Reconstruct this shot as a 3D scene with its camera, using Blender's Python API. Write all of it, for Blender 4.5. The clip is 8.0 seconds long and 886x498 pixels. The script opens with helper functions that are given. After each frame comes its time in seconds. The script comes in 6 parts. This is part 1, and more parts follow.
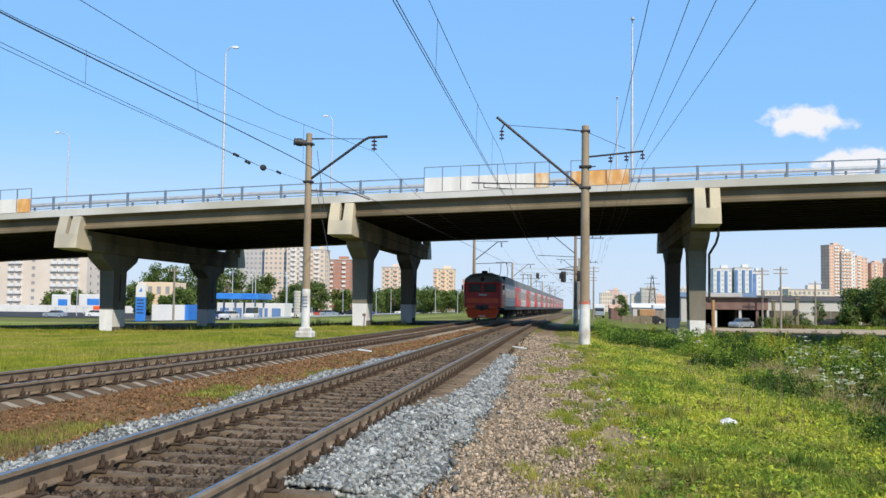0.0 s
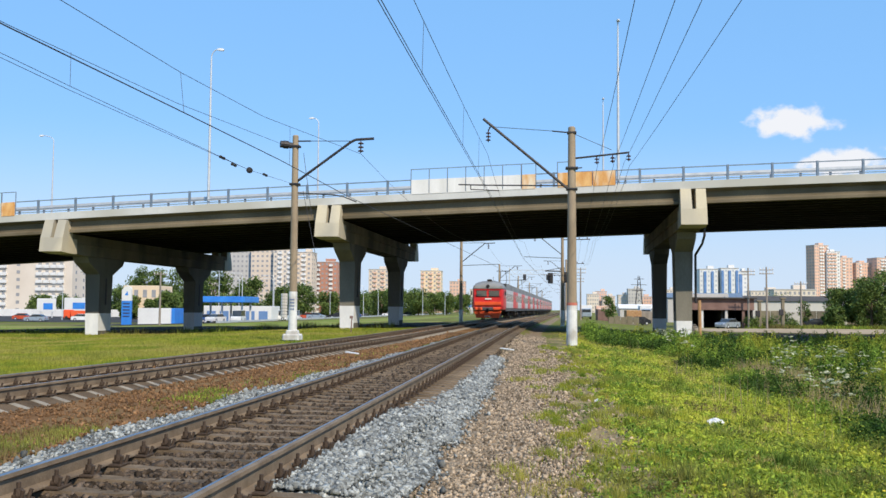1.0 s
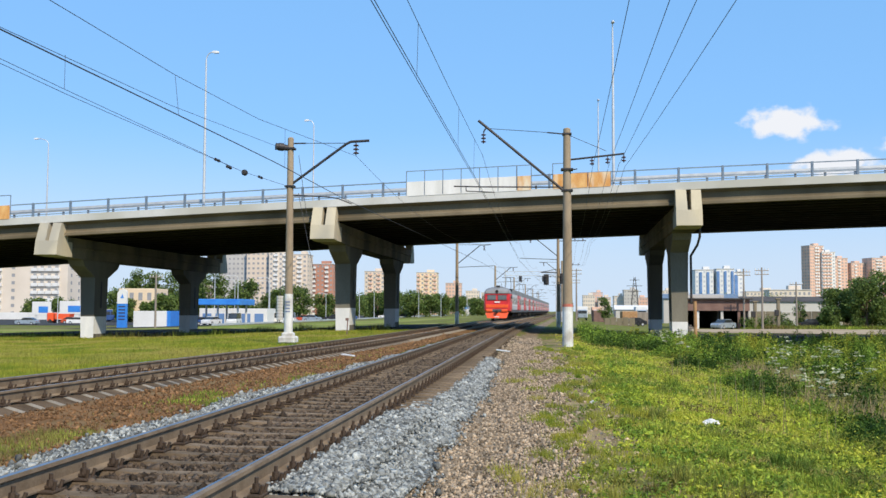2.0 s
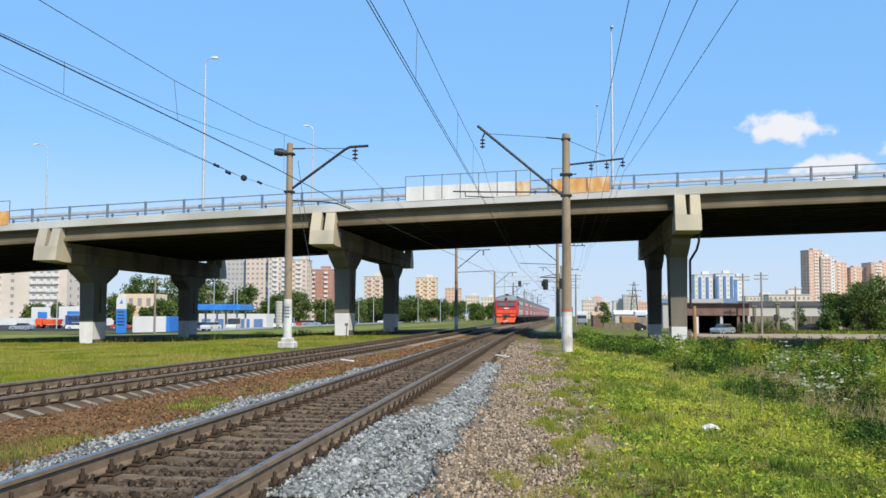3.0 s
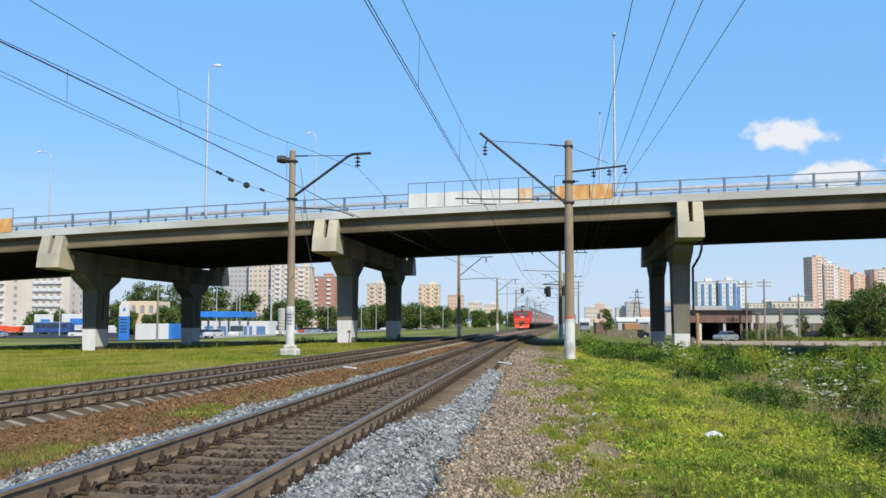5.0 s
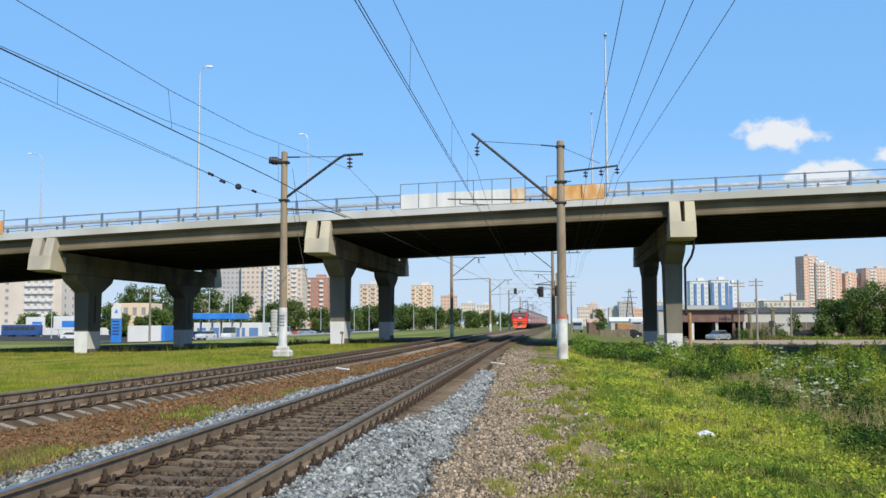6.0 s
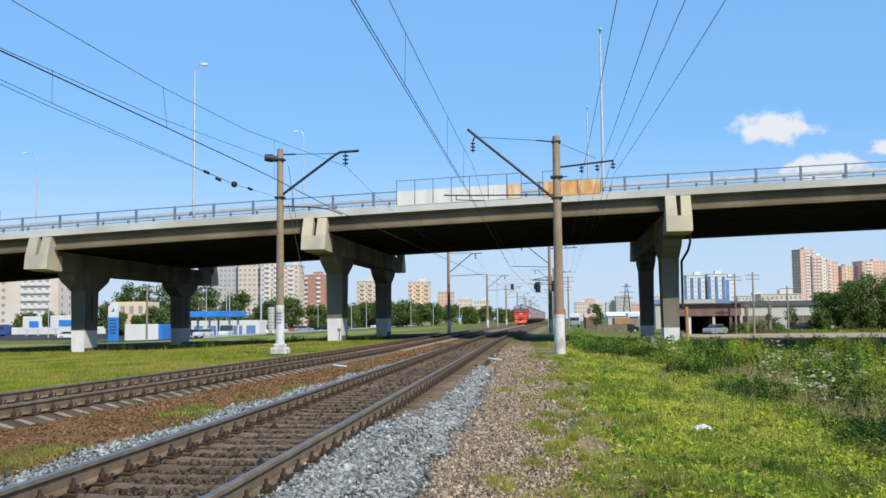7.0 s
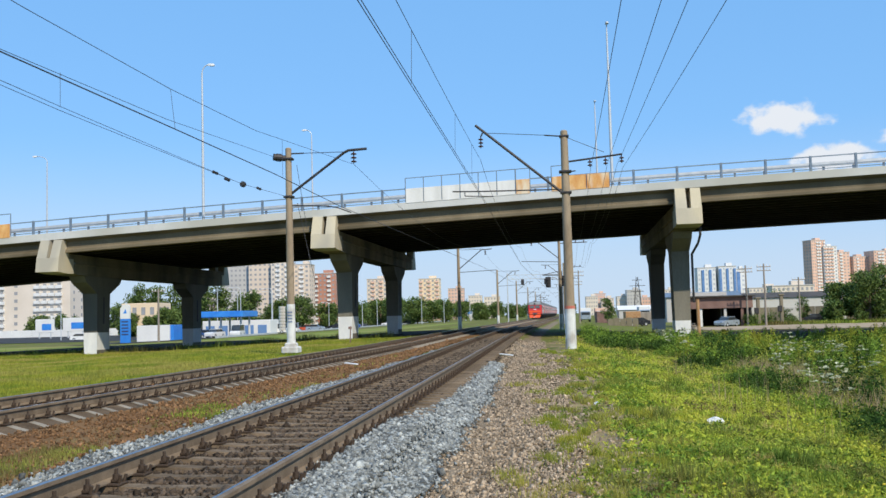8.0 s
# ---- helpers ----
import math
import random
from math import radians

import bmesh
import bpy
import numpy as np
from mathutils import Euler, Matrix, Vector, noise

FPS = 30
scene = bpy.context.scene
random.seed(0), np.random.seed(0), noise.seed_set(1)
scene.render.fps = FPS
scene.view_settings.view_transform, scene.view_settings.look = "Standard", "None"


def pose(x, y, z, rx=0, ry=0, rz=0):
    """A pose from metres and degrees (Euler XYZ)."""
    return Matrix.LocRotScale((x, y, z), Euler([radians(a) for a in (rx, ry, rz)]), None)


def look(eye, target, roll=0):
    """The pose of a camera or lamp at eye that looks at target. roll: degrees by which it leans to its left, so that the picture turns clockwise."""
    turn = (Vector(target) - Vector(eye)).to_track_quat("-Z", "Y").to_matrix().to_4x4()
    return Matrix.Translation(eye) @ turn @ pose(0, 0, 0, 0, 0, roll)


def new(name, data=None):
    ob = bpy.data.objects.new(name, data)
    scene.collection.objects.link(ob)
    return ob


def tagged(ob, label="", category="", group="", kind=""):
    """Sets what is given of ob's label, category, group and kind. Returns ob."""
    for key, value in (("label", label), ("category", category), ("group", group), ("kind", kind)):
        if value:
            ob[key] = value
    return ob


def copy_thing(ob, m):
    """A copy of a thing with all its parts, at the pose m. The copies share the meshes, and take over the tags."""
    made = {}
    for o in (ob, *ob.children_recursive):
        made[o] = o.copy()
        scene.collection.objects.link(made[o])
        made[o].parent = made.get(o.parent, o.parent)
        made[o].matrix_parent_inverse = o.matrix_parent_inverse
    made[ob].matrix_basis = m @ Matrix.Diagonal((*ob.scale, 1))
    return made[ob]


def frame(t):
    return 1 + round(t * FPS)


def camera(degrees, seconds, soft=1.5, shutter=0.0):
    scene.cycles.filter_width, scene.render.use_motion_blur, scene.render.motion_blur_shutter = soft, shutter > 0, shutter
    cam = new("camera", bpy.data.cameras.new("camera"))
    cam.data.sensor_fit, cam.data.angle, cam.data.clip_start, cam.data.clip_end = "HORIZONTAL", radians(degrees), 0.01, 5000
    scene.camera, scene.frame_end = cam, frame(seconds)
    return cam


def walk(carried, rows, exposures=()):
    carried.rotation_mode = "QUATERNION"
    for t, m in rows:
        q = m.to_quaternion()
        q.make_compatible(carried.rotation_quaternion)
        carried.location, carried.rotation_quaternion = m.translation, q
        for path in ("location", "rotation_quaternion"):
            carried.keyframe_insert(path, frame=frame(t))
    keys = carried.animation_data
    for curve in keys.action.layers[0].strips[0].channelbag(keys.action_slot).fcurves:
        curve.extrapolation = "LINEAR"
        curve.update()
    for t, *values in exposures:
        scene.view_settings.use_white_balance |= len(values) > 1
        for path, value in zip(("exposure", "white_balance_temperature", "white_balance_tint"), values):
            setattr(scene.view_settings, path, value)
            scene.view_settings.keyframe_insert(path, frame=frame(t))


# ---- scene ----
# z = 0 is the top of the rails; y runs along the nearer track, away from the camera.
cam = camera(48.2, 8.0, soft=1.5)
walk(cam, [
    (0, pose(-0.009, 0, 1.189, 93.336, -0.716, 6.640)),
    (0.5, pose(-0.008, 0, 1.187, 93.381, -0.308, 6.077)),
    (1, pose(-0.011, 0, 1.187, 93.455, -0.406, 5.908)),
    (1.5, pose(-0.007, 0, 1.188, 93.504, -0.253, 5.728)),
    (3, pose(0.004, 0, 1.190, 93.850, -0.125, 5.643)),
    (3.5, pose(0.001, 0, 1.190, 94.050, 0.002, 5.601)),
    (4, pose(0.003, 0, 1.185, 94.081, 0.168, 6.085)),
    (4.5, pose(0.003, 0, 1.188, 94.206, 0.009, 5.960)),
    (6, pose(0.022, 0, 1.190, 94.299, 0.157, 5.396)),
    (6.5, pose(0.026, 0, 1.188, 94.211, 0.630, 5.327)),
    (7, pose(0.029, 0, 1.191, 94.073, 0.626, 5.241)),
    (7.5, pose(0.032, 0, 1.191, 93.933, 1.169, 5.536)),
    (8, pose(0.038, 0, 1.191, 93.887, 1.508, 5.867)),
], exposures=((0, -0.02, 6500, 10), (8, -0.13, 6300, 8)))

# ---- light ----
SUN_AZ, SUN_EL = 35.0, 41.5          # degrees to the right of straight behind the camera; height
world = bpy.data.worlds.new("sky_world")
scene.world = world
world.use_nodes = True
wn = world.node_tree
sky = wn.nodes.new("ShaderNodeTexSky")
sky.sky_type = "NISHITA"
sky.sun_disc = False
sky.sun_elevation = radians(SUN_EL)
sky.sun_rotation = radians(180 - SUN_AZ)
sky.air_density, sky.dust_density, sky.ozone_density = 1.0, 0.25, 3.0
veil = wn.nodes.new("ShaderNodeMix")       # thin high haze evens out the clear sky
veil.data_type = "RGBA"
veil.inputs[0].default_value = 0.70
veil.inputs[7].default_value = (1.55, 3.72, 7.05, 1)
wn.links.new(sky.outputs[0], veil.inputs[6])
haze = wn.nodes.new("ShaderNodeMix")       # pale summer haze low over the horizon, all round
haze.data_type = "RGBA"
haze.inputs[7].default_value = (4.3, 5.1, 6.1, 1)
high = wn.nodes.new("ShaderNodeSeparateXYZ")
low = wn.nodes.new("ShaderNodeMapRange")
low.interpolation_type = "SMOOTHSTEP"
low.inputs[1].default_value, low.inputs[2].default_value = 0.0, 0.19
low.inputs[3].default_value, low.inputs[4].default_value = 0.92, 0.0
wn.links.new(wn.nodes.new("ShaderNodeTexCoord").outputs["Generated"], high.inputs[0])
wn.links.new(high.outputs[2], low.inputs[0])
wn.links.new(low.outputs[0], haze.inputs[0])
wn.links.new(veil.outputs[2], haze.inputs[6])
wn.links.new(haze.outputs[2], wn.nodes["Background"].inputs[0])
wn.nodes["Background"].inputs[1].default_value = 0.155
sun = new("sun", bpy.data.lights.new("sun", "SUN"))
sun.data.energy, sun.data.angle, sun.data.color = 4.7, radians(0.55), (1.0, 0.87, 0.68)
sun.matrix_basis = look((100 * math.sin(radians(SUN_AZ)), -100 * math.cos(radians(SUN_AZ)), 100 * math.tan(radians(SUN_EL))), (0, 0, 0))

rng = np.random.default_rng(7)


# ---- materials ----
def mat(name, c1, c2, scale=3.0, rough=0.8, metal=0.0, bump=0.15, fine=40.0, island=0.0, obj=0.0, space="Object", spec=0.4, streak=1.0, c3=None, s3=0.3, trans=0.0):
    """Two colours mixed by noise at two scales, an optional third in large patches, with fine relief."""
    m = bpy.data.materials.new(name)
    m.use_nodes = True
    t = m.node_tree
    n, link = t.nodes, t.links.new
    b = n["Principled BSDF"]
    co = n.new("ShaderNodeTexCoord")
    mp = n.new("ShaderNodeMapping")
    mp.inputs["Scale"].default_value = (1, 1, streak)
    link(co.outputs[space], mp.inputs[0])

    def noise_at(s, detail=4):
        x = n.new("ShaderNodeTexNoise")
        x.inputs["Scale"].default_value = s
        x.inputs["Detail"].default_value = detail
        link(mp.outputs[0], x.inputs["Vector"])
        return x

    def mixed(fac, a, bb):
        x = n.new("ShaderNodeMix")
        x.data_type = "RGBA"
        for sock, v in ((x.inputs[0], fac), (x.inputs[6], a), (x.inputs[7], bb)):
            if isinstance(v, tuple):
                sock.default_value = (*v, 1)
            else:
                link(v, sock)
        return x.outputs[2]

    def ramp(v, lo, hi):
        x = n.new("ShaderNodeMapRange")
        x.inputs[1].default_value, x.inputs[2].default_value = lo, hi
        link(v, x.inputs[0])
        return x.outputs[0]

    n1, n2 = noise_at(scale), noise_at(fine, 3)
    add = n.new("ShaderNodeMath")
    add.operation = "MULTIPLY_ADD"
    add.inputs[1].default_value = 0.4
    link(n2.outputs[0], add.inputs[0])
    link(n1.outputs[0], add.inputs[2])
    col = mixed(ramp(add.outputs[0], 0.5, 0.9), c1, c2)
    if c3:
        n3 = noise_at(s3, 3)
        col = mixed(ramp(n3.outputs[0], 0.46, 0.62), col, c3)
    if island or obj:
        src = n.new("ShaderNodeNewGeometry").outputs["Random Per Island"] if island else n.new("ShaderNodeObjectInfo").outputs["Random"]
        amount = island or obj
        r = n.new("ShaderNodeMapRange")
        r.inputs[3].default_value, r.inputs[4].default_value = 1 - amount, 1 + amount
        link(src, r.inputs[0])
        hsv = n.new("ShaderNodeHueSaturation")
        link(col, hsv.inputs["Color"])
        link(r.outputs[0], hsv.inputs["Value"])
        col = hsv.outputs[0]
    link(col, b.inputs["Base Color"])
    rr = n.new("ShaderNodeMapRange")
    rr.inputs[3].default_value, rr.inputs[4].default_value = max(rough - 0.1, 0.02), min(rough + 0.1, 1)
    link(n1.outputs[0], rr.inputs[0])
    link(rr.outputs[0], b.inputs["Roughness"])
    b.inputs["Metallic"].default_value = metal
    b.inputs["Specular IOR Level"].default_value = spec
    if bump:
        bp = n.new("ShaderNodeBump")
        bp.inputs["Strength"].default_value = bump
        bp.inputs["Distance"].default_value = 0.02
        link(n2.outputs[0], bp.inputs["Height"])
        link(bp.outputs[0], b.inputs["Normal"])
    if trans:
        tr = n.new("ShaderNodeBsdfTranslucent")
        link(col, tr.inputs[0])
        mx = n.new("ShaderNodeMixShader")
        mx.inputs[0].default_value = trans
        link(b.outputs[0], mx.inputs[1])
        link(tr.outputs[0], mx.inputs[2])
        link(mx.outputs[0], n["Material Output"].inputs[0])
    return m


M = {}
M["ground"] = mat("ground_grass", (0.10, 0.12, 0.022), (0.20, 0.22, 0.045), 0.5, 0.95, bump=0.6, fine=9, c3=(0.17, 0.15, 0.06), s3=0.11, spec=0.08)
M["ballast"] = mat("ballast_bed", (0.038, 0.029, 0.022), (0.085, 0.066, 0.05), 2.0, 0.95, bump=1.0, fine=28, spec=0.08)
M["ballast_brown"] = mat("brown_ballast_bed", (0.085, 0.058, 0.036), (0.175, 0.125, 0.082), 2.0, 0.95, bump=1.0, fine=28, spec=0.08)
M["dirt"] = mat("rusty_dirt", (0.135, 0.068, 0.028), (0.25, 0.135, 0.062), 1.2, 0.95, bump=1.0, fine=22, c3=(0.22, 0.15, 0.07), s3=0.35, spec=0.08)
M["path"] = mat("gravel_path", (0.17, 0.128, 0.085), (0.31, 0.24, 0.165), 2.5, 0.95, bump=1.0, fine=30, spec=0.08)
M["sand"] = mat("dirt_road", (0.34, 0.255, 0.165), (0.46, 0.36, 0.25), 0.3, 0.95, bump=0.3, fine=6, spec=0.05)
M["verge"] = mat("mown_verge_grass", (0.13, 0.19, 0.03), (0.25, 0.29, 0.05), 0.25, 0.95, bump=0.8, fine=2.5, c3=(0.27, 0.25, 0.08), s3=0.06, spec=0.08)
# near-black ground tone for the shade below the bridge and inside the shed
M["soil"] = mat("shade_dark_ground", (0.022, 0.018, 0.013), (0.045, 0.036, 0.025), 0.8, 0.95, bump=0.6, fine=9, spec=0.08)
M["earth"] = mat("dry_trodden_earth", (0.20, 0.145, 0.078), (0.36, 0.27, 0.15), 1.1, 0.95, bump=1.0, fine=20, c3=(0.15, 0.15, 0.05), s3=0.9, spec=0.08)
M["asphalt"] = mat("asphalt", (0.045, 0.045, 0.046), (0.08, 0.08, 0.08), 0.5, 0.9, bump=0.3, fine=15, spec=0.08)
M["stone_grey"] = mat("grey_crushed_stone", (0.13, 0.14, 0.138), (0.36, 0.37, 0.352), 9, 0.9, bump=0.4, fine=80, island=0.7)
M["stone_brown"] = mat("brown_gravel", (0.21, 0.16, 0.108), (0.43, 0.335, 0.24), 9, 0.9, bump=0.4, fine=80, island=0.65, spec=0.08)
M["stone_dark"] = mat("oily_ballast_stone", (0.05, 0.037, 0.027), (0.13, 0.097, 0.071), 9, 0.9, bump=0.4, fine=80, island=0.65, spec=0.08)
M["rail_side"] = mat("rusty_rail_steel", (0.15, 0.105, 0.065), (0.255, 0.19, 0.125), 4, 0.85, metal=0.0, bump=0.2, fine=50)
M["rail_top"] = mat("polished_rail_head", (0.30, 0.31, 0.33), (0.42, 0.42, 0.44), 3, 0.38, metal=1.0, bump=0.02, fine=60)
M["sleeper"] = mat("weathered_sleeper_concrete", (0.125, 0.09, 0.058), (0.245, 0.185, 0.128), 5, 0.9, bump=0.4, fine=60, obj=0.25, spec=0.08)
M["fastener"] = mat("rusty_fastener", (0.055, 0.038, 0.028), (0.11, 0.075, 0.05), 12, 0.8, metal=0.3, bump=0.3, fine=90)
M["concrete"] = mat("bridge_concrete", (0.52, 0.455, 0.32), (0.62, 0.545, 0.395), 0.5, 0.85, bump=0.2, fine=14, c3=(0.38, 0.35, 0.285), s3=0.25, streak=0.4)
# Columns get a darker tone than the end blocks: under-deck shade in the colour.
M["column"] = mat("shade_toned_column_concrete", (0.155, 0.145, 0.118), (0.235, 0.22, 0.182), 0.5, 0.9, bump=0.25, fine=14, c3=(0.13, 0.125, 0.11), s3=0.3, streak=0.3, spec=0.08)
# Deck soffit and inner girders carry the bridge's shade as a near-black colour.
M["soffit"] = mat("shade_black_soffit_concrete", (0.018, 0.016, 0.013), (0.036, 0.032, 0.026), 0.4, 0.9, bump=0.15, fine=10, spec=0.08)
# Streaky stains over a base darkened for the shade under the deck.
M["crosshead"] = mat("shade_toned_stained_concrete", (0.18, 0.155, 0.11), (0.28, 0.243, 0.175), 0.5, 0.9, bump=0.25, fine=14, c3=(0.13, 0.12, 0.10), s3=0.35, streak=0.3, spec=0.08)
M["sleeper_pale"] = mat("pale_sleeper_concrete", (0.24, 0.20, 0.15), (0.36, 0.31, 0.24), 5, 0.9, bump=0.4, fine=60, obj=0.2)
M["fascia"] = mat("light_fascia_concrete", (0.50, 0.50, 0.48), (0.62, 0.62, 0.60), 0.4, 0.8, bump=0.12, fine=12, c3=(0.44, 0.43, 0.38), s3=0.12, streak=0.3)
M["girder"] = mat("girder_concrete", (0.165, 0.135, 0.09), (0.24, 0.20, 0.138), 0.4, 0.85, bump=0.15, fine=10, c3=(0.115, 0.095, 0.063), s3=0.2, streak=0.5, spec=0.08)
M["whitewash"] = mat("whitewashed_concrete", (0.66, 0.67, 0.68), (0.80, 0.80, 0.79), 1.5, 0.85, bump=0.25, fine=20, streak=0.5)
M["rail_blue"] = mat("blue_grey_railing_paint", (0.13, 0.175, 0.24), (0.22, 0.28, 0.35), 2, 0.55, metal=0.2, bump=0.1)
M["panel_white"] = mat("white_screen_panel", (0.64, 0.63, 0.60), (0.80, 0.79, 0.77), 1.4, 0.6, bump=0.1, streak=0.15)
M["panel_rust"] = mat("rusting_screen_panel", (0.76, 0.47, 0.19), (0.56, 0.22, 0.05), 2.2, 0.8, bump=0.3, streak=0.35, c3=(0.74, 0.62, 0.46), s3=1.3)
M["pole"] = mat("pole_concrete", (0.25, 0.19, 0.125), (0.38, 0.30, 0.21), 1.2, 0.85, bump=0.25, fine=22, streak=0.25)
M["white_paint"] = mat("old_white_paint", (0.60, 0.60, 0.58), (0.78, 0.78, 0.76), 3, 0.7, bump=0.2, c3=(0.45, 0.42, 0.38), s3=1.5)
M["red_paint"] = mat("faded_red_paint", (0.42, 0.09, 0.06), (0.55, 0.2, 0.14), 4, 0.7)
M["steel_dark"] = mat("dark_steel", (0.035, 0.035, 0.04), (0.075, 0.07, 0.07), 4, 0.6, metal=0.5, bump=0.1)
M["steel_zinc"] = mat("galvanised_steel", (0.50, 0.53, 0.56), (0.64, 0.66, 0.68), 2, 0.5, metal=0.35, bump=0.05)
M["wire"] = mat("copper_wire_dark", (0.05, 0.05, 0.06), (0.08, 0.08, 0.09), 2, 0.6, metal=0.3, bump=0)
M["insulator"] = mat("brown_porcelain", (0.06, 0.03, 0.03), (0.10, 0.05, 0.045), 8, 0.25, bump=0)
M["glass_dark"] = mat("dark_window_glass", (0.025, 0.03, 0.035), (0.05, 0.055, 0.06), 0.7, 0.12, bump=0, spec=0.8)
M["cab_glass"] = mat("cab_window_glass", (0.10, 0.10, 0.095), (0.15, 0.15, 0.14), 0.7, 0.15, bump=0, spec=0.7)
M["train_red"] = mat("train_red_paint", (0.56, 0.026, 0.030), (0.62, 0.038, 0.038), 1.2, 0.35, bump=0.02, spec=0.5)
M["train_orange"] = mat("train_orange_red_paint", (0.85, 0.10, 0.03), (0.88, 0.13, 0.04), 1.2, 0.35, bump=0.02)
M["train_grey"] = mat("train_light_grey_paint", (0.50, 0.51, 0.52), (0.58, 0.59, 0.60), 0.9, 0.4, bump=0.03, c3=(0.46, 0.46, 0.46), s3=0.5)
M["train_dark"] = mat("train_dark_grey_paint", (0.06, 0.062, 0.07), (0.10, 0.10, 0.11), 1.2, 0.55, bump=0.1)
M["train_roof"] = mat("train_roof_grey", (0.20, 0.21, 0.22), (0.30, 0.31, 0.32), 0.8, 0.6, bump=0.1, c3=(0.15, 0.15, 0.15), s3=0.4)
M["train_white"] = mat("train_white_paint", (0.76, 0.76, 0.76), (0.82, 0.82, 0.82), 2, 0.4, bump=0)
M["bogie"] = mat("dusty_bogie_steel", (0.04, 0.033, 0.028), (0.085, 0.07, 0.06), 3, 0.85, bump=0.3)


# ---- mesh helpers ----
class Shape:
    """Collects vertices and faces of one part."""

    def __init__(self):
        self.v, self.f = [], []

    def add(self, verts, faces):
        k = len(self.v)
        self.v += [tuple(p) for p in verts]
        self.f += [tuple(i + k for i in q) for q in faces]
        return self

    def box(self, c, s, bevel=0.0, rz=0.0):
        """A box with centre c and size s, its edges chamfered."""
        h = [x / 2 for x in s]
        b = min(bevel, *(x * 0.45 for x in h)) if bevel else 0
        ca, sa = math.cos(radians(rz)), math.sin(radians(rz))

        def put(p):
            return (c[0] + p[0] * ca - p[1] * sa, c[1] + p[0] * sa + p[1] * ca, c[2] + p[2])
        if not b:
            vs = [put((x * h[0], y * h[1], z * h[2])) for x in (-1, 1) for y in (-1, 1) for z in (-1, 1)]
            return self.add(vs, [(0, 1, 3, 2), (4, 6, 7, 5), (0, 4, 5, 1), (2, 3, 7, 6), (0, 2, 6, 4), (1, 5, 7, 3)])
        raw, index = [], {}
        for sx in (-1, 1):
            for sy in (-1, 1):
                for sz in (-1, 1):
                    for a in range(3):
                        sg = (sx, sy, sz)
                        index[sg, a] = len(raw)
                        raw.append([sg[k] * (h[k] if k == a else h[k] - b) for k in range(3)])
        faces = []
        for a in range(3):
            o = [k for k in range(3) if k != a]
            for s0 in (-1, 1):
                q = []
                for s1, s2 in ((-1, -1), (1, -1), (1, 1), (-1, 1)):
                    sg = [0, 0, 0]
                    sg[a], sg[o[0]], sg[o[1]] = s0, s1, s2
                    q.append(index[tuple(sg), a])
                faces.append(q)
            for s1 in (-1, 1):
                for s2 in (-1, 1):
                    q = []
                    for s0, ax in ((-1, o[0]), (1, o[0]), (1, o[1]), (-1, o[1])):
                        sg = [0, 0, 0]
                        sg[a], sg[o[0]], sg[o[1]] = s0, s1, s2
                        q.append(index[tuple(sg), ax])
                    faces.append(q)
        for sx in (-1, 1):
            for sy in (-1, 1):
                for sz in (-1, 1):
                    faces.append([index[(sx, sy, sz), a] for a in range(3)])
        out = []
        for q in faces:
            p = [Vector(raw[i]) for i in q]
            nrm = (p[1] - p[0]).cross(p[2] - p[1])
            out.append(q if nrm.dot(sum(p, Vector())) > 0 else q[::-1])
        return self.add([put(p) for p in raw], out)

    def rod(self, p0, p1, r0, r1=None, n=10, caps=True):
        """A round or tapered bar from p0 to p1."""
        p0, p1 = Vector(p0), Vector(p1)
        r1 = r0 if r1 is None else r1
        d = (p1 - p0).normalized()
        a = d.cross(Vector((0, 0, 1)) if abs(d.z) < 0.9 else Vector((1, 0, 0))).normalized()
        b = d.cross(a)
        vs = []
        for p, r in ((p0, r0), (p1, r1)):
            for i in range(n):
                w = 2 * math.pi * i / n
                vs.append(p + r * (math.cos(w) * a + math.sin(w) * b))
        fs = [(i, (i + 1) % n, n + (i + 1) % n, n + i) for i in range(n)]
        if caps:
            fs += [tuple(range(n))[::-1], tuple(range(n, 2 * n))]
        return self.add(vs, fs)

    def pipe(self, pts, r, n=8):
        for p, q in zip(pts, pts[1:]):
            self.rod(p, q, r, n=n)
        return self

    def prism(self, poly, a, b, axis="x"):
        """A polygon pushed from a to b along an axis; its two coordinates are the other axes in order."""
        def put(u, v, w):
            return {"x": (w, u, v), "y": (u, w, v), "z": (u, v, w)}[axis]
        n = len(poly)
        area = sum(p[0] * q[1] - q[0] * p[1] for p, q in zip(poly, poly[1:] + poly[:1]))
        poly = poly if (area > 0) == (axis != "y") else poly[::-1]
        vs = [put(u, v, a) for u, v in poly] + [put(u, v, b) for u, v in poly]
        return self.add(vs, [tuple(range(n))[::-1], tuple(range(n, 2 * n))] + [(i, (i + 1) % n, n + (i + 1) % n, n + i) for i in range(n)])

    def sweep(self, rings, closed=True, caps=True):
        """Rings of equal length joined one after another."""
        n = len(rings[0])
        vs = [p for r in rings for p in r]
        fs = []
        for k in range(len(rings) - 1):
            for i in range(n if closed else n - 1):
                j = (i + 1) % n
                fs.append((k * n + i, k * n + j, (k + 1) * n + j, (k + 1) * n + i))
        if caps and closed:
            fs += [tuple(range(n))[::-1], tuple(range((len(rings) - 1) * n, len(rings) * n))]
        return self.add(vs, fs)

    def mesh(self, name, material, smooth=False, fix=True):
        me = bpy.data.meshes.new(name)
        me.from_pydata(self.v, [], self.f)
        if fix:
            bm = bmesh.new()
            bm.from_mesh(me)
            bmesh.ops.recalc_face_normals(bm, faces=bm.faces)
            bm.to_mesh(me)
            bm.free()
        me.materials.append(material)
